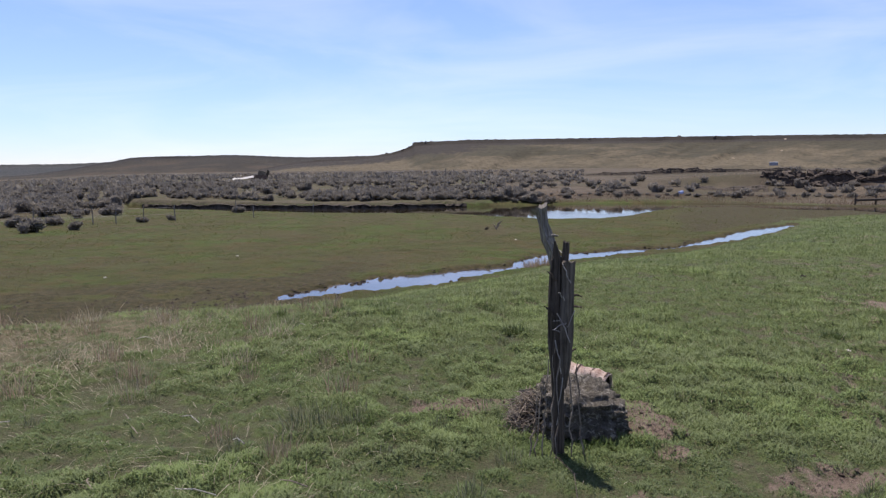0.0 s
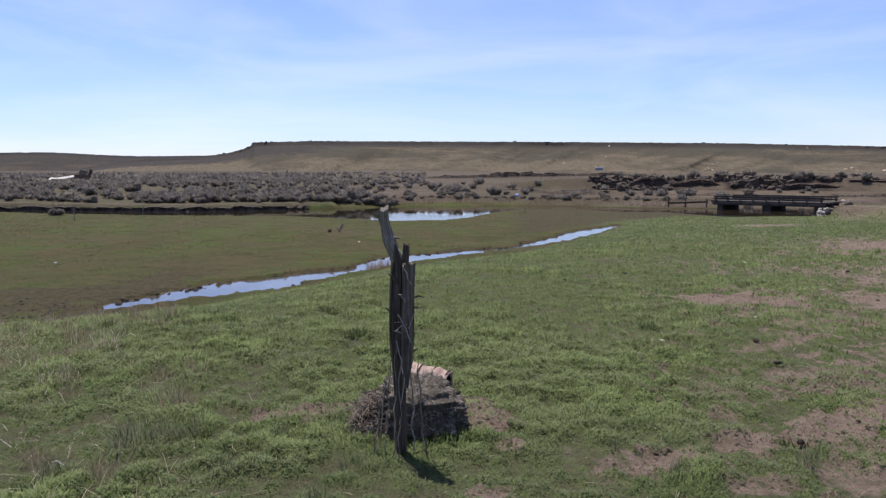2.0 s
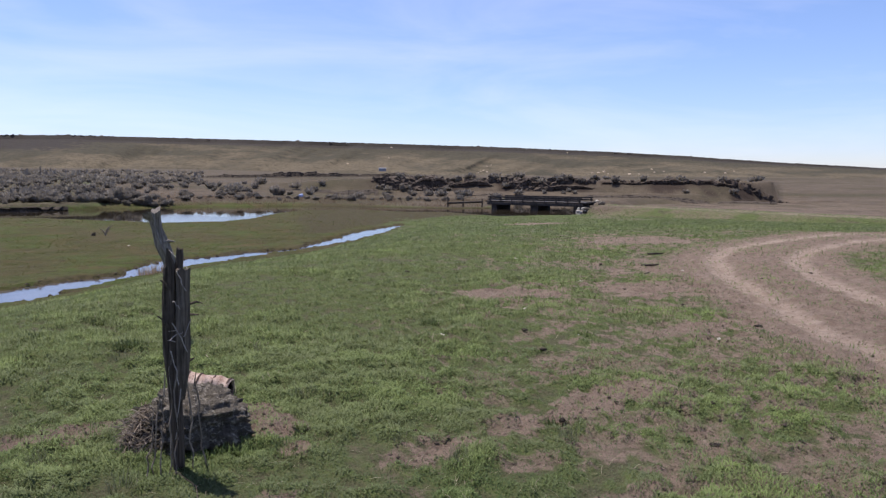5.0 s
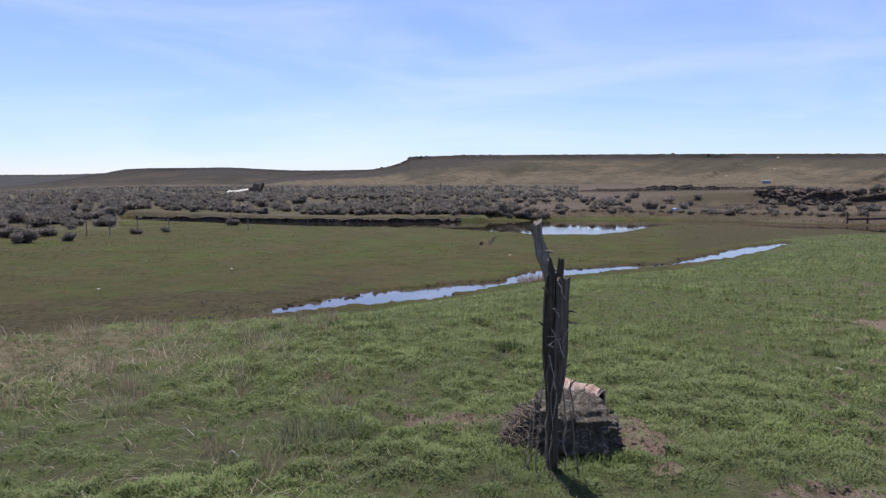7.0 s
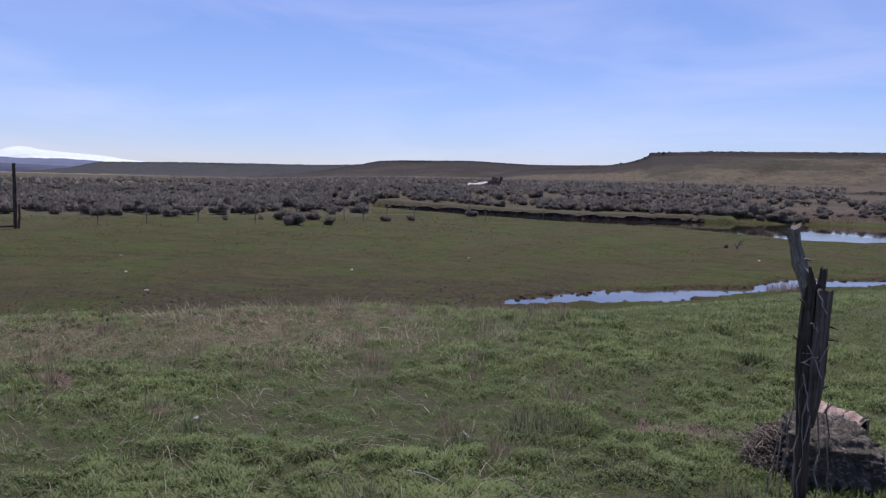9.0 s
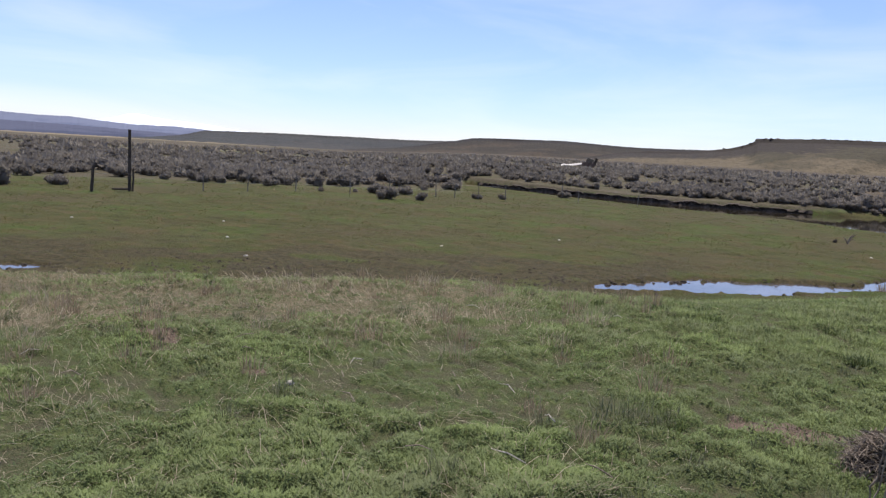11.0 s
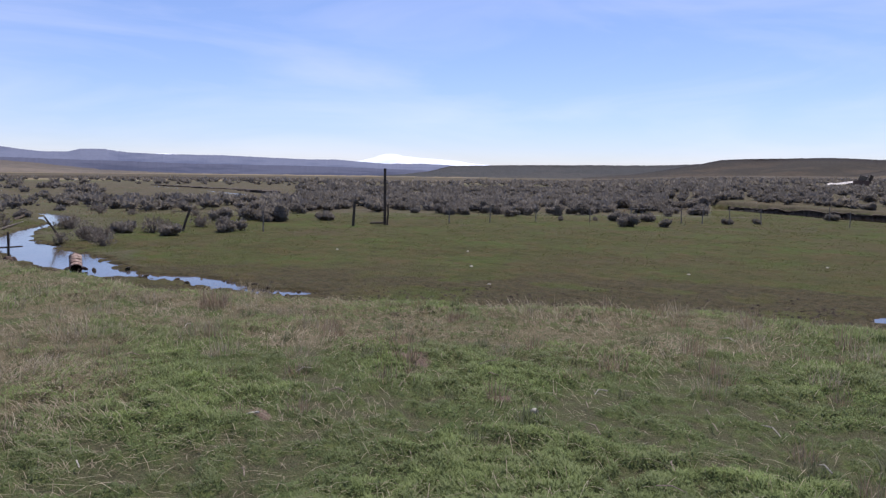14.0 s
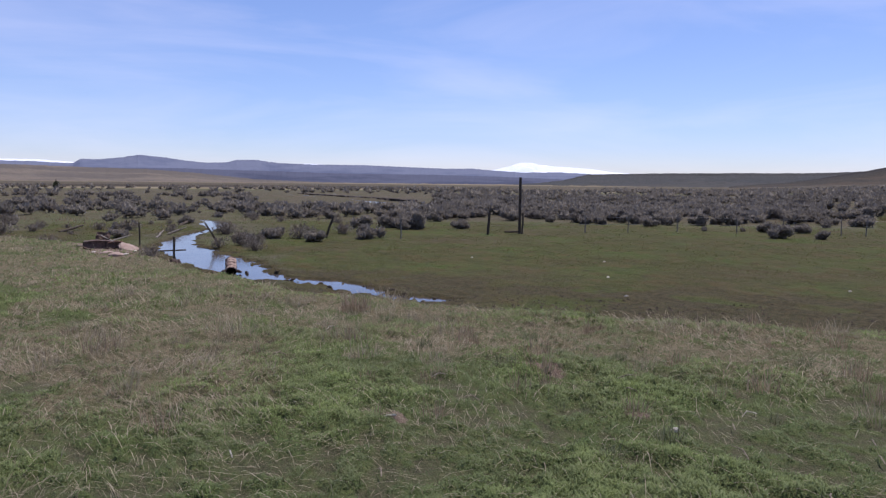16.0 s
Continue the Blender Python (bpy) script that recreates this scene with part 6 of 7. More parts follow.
tr = lay(thing("metal_trough", "short crumpled rusty trough beside the longer one", "trough"), wx, wy, 0.0, 42, -4, 70)
part("shell", trough(0.40, 0.28, 0.12, 8), RUST_DARK, tr)
part("lip", tube([(-0.18, 0.10, 0.13), (0.0, 0.14, 0.135), (0.18, 0.10, 0.13)], [0.014, 0.016, 0.012], 6, 0.15, 4), RUST, tr)
for n, (a_, d_, up, rx, ry, rz, lx, ly, mt) in enumerate(((77.65, 20.95, 0.30, 58, 8, 70, 0.34, 0.20, RUST_DARK), (77.35, 20.9, 0.26, 20, 30, 95, 0.42, 0.07, POST_GREY), (77.75, 21.05, 0.30, -30, -34, 60, 0.36, 0.06, POST_GREY), (77.2, 21.1, 0.20, 14, 18, 85, 0.5, 0.09, POST_BROWN), (78.6, 21.3, 0.06, 4, 3, 100, 0.6, 0.10, POST_BROWN))):
    wx, wy = spot(a_, d_)
    if mt is RUST_DARK:
        lay(tagged(part("metal_sheet", plate(lx, ly, n), mt), "bent rusty sheet standing in the trough", "scrap metal"), wx, wy, up, rx, ry, rz)
    else:
        lay(tagged(part("board", bar((lx, ly, 0.025), None, 0.006), mt), "broken weathered board lying across the trough", "board", "boards on the scrap heap"), wx, wy, up, rx, ry, rz)
wx, wy = spot(76.0, 19.7)
lay(tagged(part("stone_slab", block_rock((0.21, 0.15, 0.035), 5, 0.1, 0.08), RUST_PALE, None, "", True), "pinkish flat slab propped against the scrap heap", "slab", "flat stones on the bank"), wx, wy, 0.10, 28, 22, 70)
for n, (a_, d_, s) in enumerate(((77.45, 18.9, 0.17), (76.85, 18.4, 0.19), (76.2, 18.6, 0.07), (78.3, 19.6, 0.08), (75.6, 18.8, 0.06))):
    wx, wy = spot(a_, d_)
    lay(tagged(part("stone", boulder((s * 0.7, s, s * 0.35), 60 + n, 3, 0.25, 0.3), RUST_PALE if n < 2 else PALE_STONE, None, "", True), "pinkish flat stone below the scrap heap", "stone", "flat stones on the bank"), wx, wy, 0.03, 0, 0, 15 * n)
# driftwood round the pool
for n, (x0, y0, x1, y1, thick) in enumerate(((-40.8, 6.93, -42.1, 8.3, 0.06), (-37.5, 11.2, -38.6, 12.6, 0.03), (-36.4, 10.9, -37.2, 11.9, 0.025), (-35.0, 10.0, -36.6, 10.8, 0.04), (-44.0, 13.9, -45.6, 15.4, 0.08), (-33.5, 7.5, -34.4, 8.8, 0.03), (-38.0, 9.0, -39.6, 9.8, 0.035), (-26.6, 6.9, -27.2, 7.5, 0.03))):
    l = math.hypot(x1 - x0, y1 - y0)
    lg = tagged(part("log", tube(lerp_points((-l / 2, 0, 0), (l / 2, 0, 0.12), 6, 0.03, n), [thick, thick * 1.1, thick, thick, thick * 0.8, thick * 0.6], 8, 0.2, n, 0.03), POST_DARK if n % 2 == 0 else POST_GREY), "old weathered piece of driftwood on the bank", "driftwood", "driftwood on the bank")
    lay(lg, (x0 + x1) / 2, (y0 + y1) / 2, 0.06, 0, -4, math.degrees(math.atan2(y1 - y0, x1 - x0)))

# ---------------- bridge over the river ----------------
BL, BR = (Vector((-math.sin(radians(a)) * d_, math.cos(radians(a)) * d_, 0)) for a, d_ in ((-34.9, 60.0), (-42.1, 57.5)))
span = BR - BL
length = span.length
yaw = math.degrees(math.atan2(span.y, span.x))
bridge = thing("bridge", "low dark timber bridge with railings over the river", "bridge", pose(BL.x, BL.y, WATER_Z, 0, 0, yaw))
part("deck", bar((length + 0.5, 3.6, 0.12), pose(length / 2, 1.8, 0.66), 0.02), PLANK, bridge, "dark plank deck")
for side_y in (0.05, 1.8, 3.5):
    part("girder", bar((length + 0.2, 0.2, 0.22), pose(length / 2, side_y, 0.50), 0.02), PLANK, bridge, "dark timber girder")
for fx in (0.055, 0.50, 0.945):
    part("pier", bar((0.45 if fx != 0.5 else 0.65, 3.3, 0.9), pose(length * fx, 1.8, -0.02), 0.04), PLANK, bridge, "dark timber pier")
for n in range(9):
    for side_y in (-0.02, 3.62):
        part("rail_post", bar((0.10, 0.10, 0.62), pose(length * (0.02 + 0.96 * n / 8), side_y, 0.78), 0.012), PLANK, bridge)
for side_y in (-0.095, 3.695):
    for hgt in (0.84, 1.03):
        part("rail", bar((length, 0.05, 0.11), pose(length / 2, side_y, hgt), 0.01), PLANK, bridge, "dark railing board")
rr2 = random.Random(5)
for n in range(26):
    t = rr2.uniform(0, 1)
    ex, ey = BR.x + rr2.gauss(0.1, 0.6), BR.y + rr2.gauss(-0.9, 0.5)
    s = rr2.uniform(0.13, 0.30)
    st = tagged(part("stone", boulder((s, s * 0.9, s * 0.75), 100 + n, 2, 0.2, 0.5), PALE_STONE if n % 3 < 2 else BASALT), "broken pale riprap stone at the bridge's end", "stone", "riprap at the bridge")
    st.matrix_basis = pose(ex, ey, max(at(ex, ey), WATER_Z) + s * 0.35 + (0.25 if n > 16 else 0), 0, 0, rr2.uniform(0, 360))
for n, (a, d_, hgt) in enumerate(((-31.7, 61.0, 0.85), (-32.9, 61.5, 0.75), (-34.4, 61.8, 0.7))):
    fence_post(-math.sin(radians(a)) * d_, math.cos(radians(a)) * d_, hgt, 0.06, (0, 0), "dark gate post by the river", None, 40 + n)
gp = [Vector((-math.sin(radians(a)) * d_, math.cos(radians(a)) * d_, 0)) for a, d_ in ((-31.7, 61.0), (-34.4, 61.8))]
rail = tagged(part("gate_rail", tube([(gp[0].x, gp[0].y, at(gp[0].x, gp[0].y) + 0.35), (gp[1].x, gp[1].y, at(gp[1].x, gp[1].y) + 0.45)], [0.09, 0.09], 7, 0.1, 2), POST_DARK), "dark horizontal rail by the river", "rail")

# ---------------- rim rock, cut banks and far odds ----------------
def rock_run(name, label, spots, low, high, seed, material):
    """A ledge of broken rock: one thing whose stones are parts."""
    ledge = thing(name, label, "rock ledge")
    r = random.Random(seed)
    bases = []
    for k_ in range(6):
        ob_bm = bmesh.new()
        bmesh.ops.create_cube(ob_bm, size=2.0)
        bmesh.ops.subdivide_edges(ob_bm, edges=list(ob_bm.edges), cuts=1, use_grid_fill=True)
        for v in ob_bm.verts:
            v.co = v.co * (0.86 + 0.14 / max(v.co.length / 1.3, 0.1)) + Vector((r.uniform(-1, 1), r.uniform(-1, 1), r.uniform(-1, 1))) * 0.20
        me = bpy.data.meshes.new("stone")
        ob_bm.to_mesh(me)
        ob_bm.free()
        me.materials.append(material)
        bases.append(me)
    for a, d_, zz in spots:
        s = r.uniform(low, high)
        ob = new("stone", r.choice(bases))
        ob.parent = ledge
        sx, sy = -math.sin(radians(a)) * d_, math.cos(radians(a)) * d_
        ob.matrix_basis = pose(sx, sy, zz if zz is not None else at(sx, sy) + s * 0.15, r.uniform(-22, 22), r.uniform(-22, 22), r.uniform(0, 360)) @ Matrix.Diagonal((s * r.uniform(0.8, 1.4), s * 0.9, s * r.uniform(0.6, 1.0), 1))
    return ledge


def cliff(name, label, heights, dist, seed, step=0.09, material=None, wander=3.0, steep=False):
    """A broken ledge of rock along a bearing: blocky upright faces of uneven height."""
    bm = bmesh.new()
    prof = np.array(sorted(heights))
    az = np.arange(prof[0, 0], prof[-1, 0], step)
    rs = np.random.default_rng(seed)
    cells = np.cumsum(rs.uniform(0, 1, len(az)) < (0.09 if steep else 0.13))
    tall = np.interp(az, prof[:, 0], prof[:, 1]) * (0.62 + 0.30 * rs.uniform(0, 1, cells.max() + 1)[cells] + 0.30 * (fbm(az * 2.2, az * 0, seed + 4, 3) - 0.2))
    set_back = rs.uniform(-0.12, 0.12, cells.max() + 1)[cells] * min(wander, 3.0) + wander * (fbm(az * 0.5, az * 0, seed + 2, 3) - 0.5)
    rn = random.Random(seed)
    shape = ((-1.3, -0.25), (-0.85, 0.14), (-0.5, 0.34), (-0.35, 0.60), (-0.1, 0.72), (0.0, 0.96), (0.6, 1.0), (1.6, 1.02), (3.4, 0.65))
    if steep:
        shape = ((-0.30, -0.9), (-0.12, 0.0), (0.02, 0.22), (-0.10, 0.34), (-0.16, 0.62), (0.02, 0.70), (-0.14, 0.82), (-0.02, 1.0), (0.9, 1.03), (1.8, 0.7))
    foot = land(-np.sin(np.radians(az)) * (dist + set_back), np.cos(np.radians(az)) * (dist + set_back))["z"]
    rows = []
    for k_, a in enumerate(az):
        h = max(float(tall[k_]), 0.03)
        row = []
        for off, up in shape:
            up = up * h if up > 0 else up
            dd = dist + set_back[k_] + off + rn.uniform(-0.1, 0.1) * (0.4 if steep else 1.0)
            row.append(bm.verts.new((-math.sin(radians(a)) * dd, math.cos(radians(a)) * dd, foot[k_] - 0.1 + up + rn.uniform(-0.035, 0.035) * h * (2.0 if steep else 1.0))))
        rows.append(row)
    for lo, hi in zip(rows, rows[1:]):
        for k_ in range(len(lo) - 1):
            bm.faces.new((lo[k_], lo[k_ + 1], hi[k_ + 1], hi[k_]))
    return tagged(part(name, bm, material or RIM), label, "rock ledge", kind="structure")


r = random.Random(9)
cliff("rock_ledge", "thin dark ledge of stones on the tan slope", [(-26.2, 0.3), (-25.0, 0.32), (-23.8, 0.25), (-22.9, 0.03), (-22.4, 0.25), (-21.2, 0.22), (-20.6, 0.03), (-20.1, 0.25), (-18.8, 0.25), (-18.2, 0.02)], 82.2, 13, 0.09, EARTH_CUT)
cliff("rock_ledge", "long thin dark earth ledge across the tan slope", [(-29.5, 0.1), (-27.6, 1.3), (-25.0, 1.0), (-22.0, 1.6), (-19.0, 1.7), (-16.5, 0.9), (-14.5, 1.0), (-12.5, 0.05)], 190.0, 14, 0.09, EARTH_CUT)
cliff("rock_ledge", "low dark earth cut behind the bridge", [(-56, 0.30), (-49, 0.34), (-46, 0.42), (-44, 0.30), (-42, 0.36), (-38, 0.40), (-34.5, 0.36), (-33.3, 0.16), (-32.6, 0.02)], 81.0, 15, 0.1, EARTH_CUT, 0.3)
cliff("rock_ledge", "dark upright basalt face on the far bank", [(-32.0, 0.05), (-31.5, 1.1), (-30.9, 1.45), (-29.6, 1.5), (-28.9, 1.2), (-28.4, 0.4), (-27.0, 0.3), (-26.2, 0.05)], 84.3, 17, 0.09, RIM, 1.6, True)
cliff("rock_ledge", "dark broken basalt face along the top of the far bank", [(-35.3, 0.05), (-34.7, 0.8), (-33.2, 0.95), (-32.2, 0.7), (-31.4, 0.05)], 85.2, 18, 0.09, RIM, 1.4, True)
cliff("rock_ledge", "dark upright basalt face behind the bridge", [(-43.2, 0.05), (-42.3, 0.55), (-40.6, 0.75), (-39.6, 0.6), (-39.2, 1.0), (-37.4, 1.15), (-36.4, 1.05), (-35.9, 0.05)], 84.9, 19, 0.09, RIM, 1.4, True)
cliff("rock_ledge", "thin dark rock rim over a red earth bank", [(-53.6, 0.05), (-52, 0.5), (-49.6, 0.4), (-48.8, 0.8), (-47.4, 0.8), (-46.6, 0.35), (-43.6, 0.3)], 85.9, 20, 0.09, RIM, 0.8, True)


def scarp(profile, low, high, per_degree, seed):
    """Places for blocks over a scarp whose height follows the bearing."""
    rs = random.Random(seed)
    p = np.array(sorted(profile))
    out = []
    for _ in range(int((p[-1, 0] - p[0, 0]) * per_degree)):
        a = rs.uniform(p[0, 0], p[-1, 0])
        full = float(np.interp(a, p[:, 0], p[:, 1]))
        if rs.random() < full + 0.08:
            out.append((a, low + (high - low) * (1 - rs.random() * max(full, 0.25)), None))
    return out


spots = scarp([(-32.2, 0.1), (-31.4, 0.9), (-30.2, 1.0), (-28.2, 1.0), (-27.4, 0.6), (-26.6, 0.4), (-25.6, 0.05)], 83.2, 86.5, 34, 5)
rock_run("rock_outcrop", "dark broken basalt outcrop on the far bank", spots, 0.10, 0.40, 200, RIM)
spots = scarp([(-57, 0.1), (-50, 0.12), (-47.6, 0.1), (-46.6, 0.0), (-43.2, 0.0), (-42.4, 0.25), (-40.6, 0.3), (-39.9, 0.8), (-37.0, 0.8), (-36.2, 0.3), (-34.8, 0.2), (-33.8, 0.12), (-32.5, 0.05)], 83.6, 86.5, 22, 6)
rock_run("rock_outcrop", "broken dark rim rock running along the far bank", spots, 0.09, 0.34, 220, RIM)
spots = [(a, 936 + r.uniform(-8, 4), 1.75 + 930 * math.tan(radians(float(np.interp(a, [-50, -36, -19, -4, 0.05, 0.3, 0.85, 2, 4.3], [1.5, 2.14, 2.46, 2.50, 2.36, 2.10, 1.86, 1.54, 1.24])))) - r.uniform(0.8, 3.5)) for a in np.concatenate([np.arange(-7, 0.2, 0.10), np.arange(0.2, 2.6, 0.14), np.arange(-50, -7, 0.5)])]
rock_run("rim_rock", "dark cliff of basalt blocks along the mesa's rim", spots, 0.8, 2.2, 260, RIM)
# boulder shapes on the mesa's lower slope, standing in for likely cattle
rs_ = random.Random(33)
spot_me = []
for n in range(4):
    ob_bm = boulder((0.9, 0.6, 0.5), 400 + n, 2, 0.25, 0.5)
    me = bpy.data.meshes.new("boulder")
    ob_bm.to_mesh(me)
    ob_bm.free()
    me.materials.append(TAN_SPOT)
    spot_me.append(me)
mesa_slope = SLOPES["flat-topped mesa with dark rim rock and tan grass slopes"]
for a, e, size in [(-40.9, 1.75, 1.6), (-42.8, 0.2, 2.0), (-43.3, 0.2, 2.2), (-43.7, 0.3, 2.4), (-44.0, 0.12, 1.8), (-45.6, 0.12, 2.6), (-46.3, 0.1, 2.2), (-47.2, 0.5, 2.4), (-47.4, 0.28, 1.8), (-48.1, 0.35, 1.7), (-27.0, 1.25, 1.8), (-27.2, 2.05, 2.4),
                   (-23.8, 0.75, 2.0), (-34.2, 0.25, 1.6), (-34.4, 0.33, 2.0), (-34.7, 0.2, 2.2), (-34.0, 0.14, 1.8), (-35.0, 0.75, 1.7), (-34.7, 0.65, 1.5), (-51.0, 0.3, 1.8), (-52.4, 0.25, 2.2), (-53.0, 0.4, 1.6)]:
    hit = mesa_slope.ray_cast(Vector((0, 0, 1.75)), Vector((-math.sin(radians(a)), math.cos(radians(a)), math.tan(radians(e)))))[0]
    if hit:
        st = tagged(new("boulder", rs_.choice(spot_me)), "pale tan spot on the mesa's grassy slope, likely cattle, built as a boulder", "boulder", "boulders on the mesa slope")
        st.matrix_basis = pose(hit.x, hit.y, hit.z, 0, 0, 90 + a + rs_.uniform(-30, 30)) @ Matrix.Diagonal((size, size, size, 1))
# the river's dark cut bank
ra = np.arange(-4, 20.5, 0.2)
sh = np.interp(ra, RIVER[:, 0], RIVER[:, 2])
top = []
bm = bmesh.new()
rows_ = []
for a, s in zip(ra, sh):
    w = 0.35 * (vnoise(np.array([a * 3.1]), np.array([2.0]), 8)[0] - 0.5)
    h = (0.24 + 0.22 * (vnoise(np.array([a * 2.0]), np.array([5.0]), 9)[0] - 0.5)) * float(smooth(-4.2, -1, a) * (1 - smooth(18.5, 20.6, a))) + 0.06
    row = []
    for off, zz in ((-0.55, WATER_Z - 0.15), (-0.32, WATER_Z + 0.12), (-0.38, WATER_Z + 0.30), (-0.48, WATER_Z + h), (0.6, WATER_Z + h + 0.03)):
        d_ = s + w + off + 0.15 * r.uniform(-1, 1) * (off < 0)
        row.append(bm.verts.new((-math.sin(radians(a)) * d_, math.cos(radians(a)) * d_, zz)))
    rows_.append(row)
for lo, hi in zip(rows_, rows_[1:]):
    for k_ in range(4):
        bm.faces.new((lo[k_], lo[k_ + 1], hi[k_ + 1], hi[k_]))
tagged(part("cut_bank", bm, EARTH_CUT), "dark undercut earth bank along the river", "bank", kind="structure")
bm = bmesh.new()
rows_ = []
for t in np.linspace(0, 1, 60):
    cx, cy = -76 - 62 * t, 52.5 + 14.0 * t
    row = []
    for off, zz in ((0, -1.2), (0.2, -0.95), (0.1, -0.60 - 0.24 * t + 0.05 * r.uniform(-1, 1)), (2.5, -0.62 - 0.24 * t)):
        row.append(bm.verts.new((cx - 0.35 * off, cy + off + 0.3 * r.uniform(-1, 1) + 1.7, zz)))
    rows_.append(row)
for lo, hi in zip(rows_, rows_[1:]):
    for k_ in range(3):
        bm.faces.new((lo[k_], lo[k_ + 1], hi[k_ + 1], hi[k_]))
tagged(part("cut_bank", bm, EARTH_CUT), "dark cut bank of the distant river bend", "bank", kind="structure")

# collapsed shed far out on the sage plain
hx, hy = -43.0, 195.3
hz = at(hx, hy)
shed = thing("ruined_shed", "collapsed shed with a fallen pale roof in the sage", "shed", pose(hx, hy, hz, 0, 0, 12.4) @ Matrix.Diagonal((1.02, 1.0, 0.98, 1)))
part("roof", plate(5.4, 2.6, 5, 0.06, 0.30), WHITE, shed, "pale fallen sheet roof").matrix_basis = pose(-2.7, -0.3, 0.50, 8, -7, 4)
for n in range(8):
    part("board", bar((0.38, 0.10, 1.25 + 0.12 * (n % 3)), pose(0.2 + 0.41 * n, 0.1 * (n % 2), 0.60, 2, 0, 4), 0.02), BOARD_RED, shed, "reddish brown wall board")
part("panel", bar((1.7, 0.10, 1.5), pose(1.9, 0.6, 1.75, 24, 14, 8), 0.02), POST_GREY, shed, "grey fallen wall panel")
for n in range(3):
    part("board", bar((0.26, 0.09, 2.5 - 0.25 * n), pose(3.25 + 0.20 * n, 0.3, 1.45, 4, 13 + 3 * n, 6), 0.02), POST_DARK, shed, "dark leaning wall board")
part("beam", tube([(2.6, 0.5, 0.2), (2.95, 0.4, 1.4), (3.0, 0.3, 2.75)], [0.10, 0.09, 0.05], 7, 0.2, 4), POST_DARK, shed)
wb = tagged(part("bucket", tube([(0, 0, 0), (0, 0, 0.3)], [0.13, 0.16], 12), WHITE), "small white bucket in the sage", "bucket")
lay(wb, -29.5, 168.0, 0.0)
for n, (a, d_) in enumerate(((-2.35, 158.0), (-2.95, 160.0))):
    fence_post(-math.sin(radians(a)) * d_, math.cos(radians(a)) * d_, 2.3 - 0.3 * n, 0.10, (0.05 * n, 0), "tall grey post standing far out in the sage", POST_GREY, 70 + n)
bb = thing("plastic_barrel", "bright blue plastic barrel on the far river bank", "barrel", pose(24.3, 65.9, at(24.3, 65.9) + 0.13, 0, 80, 35) @ Matrix.Diagonal((0.6, 0.6, 0.6, 1)))
part("body", tube([(0, 0, -0.40), (0, 0, -0.36), (0, 0, 0.0), (0, 0, 0.36), (0, 0, 0.40)], [0.24, 0.28, 0.30, 0.28, 0.24], 18), BLUE, bb)
part("lid", tube([(0, 0, 0.40), (0, 0, 0.44)], [0.22, 0.2], 18), WHITE, bb, "pale end of the barrel")
barn = thing("far_barn", "small grey-blue metal shed on the distant slope", "shed", pose(-math.sin(radians(-26.5)) * 560, math.cos(radians(-26.5)) * 560, 4.9, 0, 0, -26))
part("wall", bar((5.5, 4, 2.2), pose(0, 0, 0), 0.05), ZINC, barn)
part("roof", bar((6.0, 4.6, 0.3), pose(0, 0, 1.2, 4, 0, 0), 0.05), ZINC, barn, "pale metal roof")
jn = thing("juniper", "lone small round juniper at the plain's edge", "tree", pose(-math.sin(radians(80.4)) * 240, math.cos(radians(80.4)) * 240, at(-236.6, 40.0)))
v, f, t, up = sage_cloud(900, 1.5, 4.6, 0.6, 900, 14)
v = v * np.array([0.5, 0.5, 0.42]) * (np.array([1, 1, 1]))
mesh_object("crown", v, f, JUNIPER, jn, False, [("tint", t)])
part("trunk", tube([(0, 0, -0.3), (0.05, 0, 1.0), (0, 0, 2.6)], [0.22, 0.18, 0.08], 8, 0.2, 2), POST_DARK, jn)

# ---------------- small things on the turf ----------------
def pebble(name, label, cat, material, x, y, size, seed, group=""):
    ob = tagged(part(name, boulder(size, seed, 2, 0.25, 0.35), material), label, cat, group)
    return lay(ob, x, y, size[2] * 0.4, 0, 0, seed * 37)


pebble("stone", "small pale stone lying in the turf", "stone", PALE_STONE, -3.02, 4.32, (0.034, 0.026, 0.026), 1)
pebble("stone", "thin pale bone-like stone in the turf", "stone", PALE_STONE, -4.44, 2.86, (0.055, 0.014, 0.012), 2)
for n, (sx, sy) in enumerate(((-13.9, 16.8), (-11.2, 14.2), (-8.5, 20.0), (-16.8, 20.1), (-6.0, 24.5), (4.0, 29.0), (-20.4, 17.0))):
    pebble("stone", "pale stone in the wet meadow", "stone", PALE_STONE, sx, sy, (0.06, 0.05, 0.03), 10 + n, "pale stones in the meadow")
for n, (sx, sy) in enumerate(((5.86, 7.45), (5.57, 6.06), (4.2, 6.8), (8.4, 9.2), (11.4, 9.6), (6.6, 5.0), (9.6, 12.6))):
    pebble("wood_chip", "pale dry wood chip lying on the turf", "wood chip", PALE_STONE, sx, sy, (0.05, 0.022, 0.012), 30 + n, "chips on the turf")
rr3 = random.Random(3)
for n in range(40):
    a, d_ = radians(rr3.uniform(-64, -28)), rr3.uniform(4.5, 22)
    s = rr3.uniform(0.018, 0.04)
    pebble("dung", "dry dark cattle dung on the turf", "dung", DUNG, -math.sin(a) * d_, math.cos(a) * d_, (s * 1.4, s, s * 0.45), 50 + n, "dung on the turf")
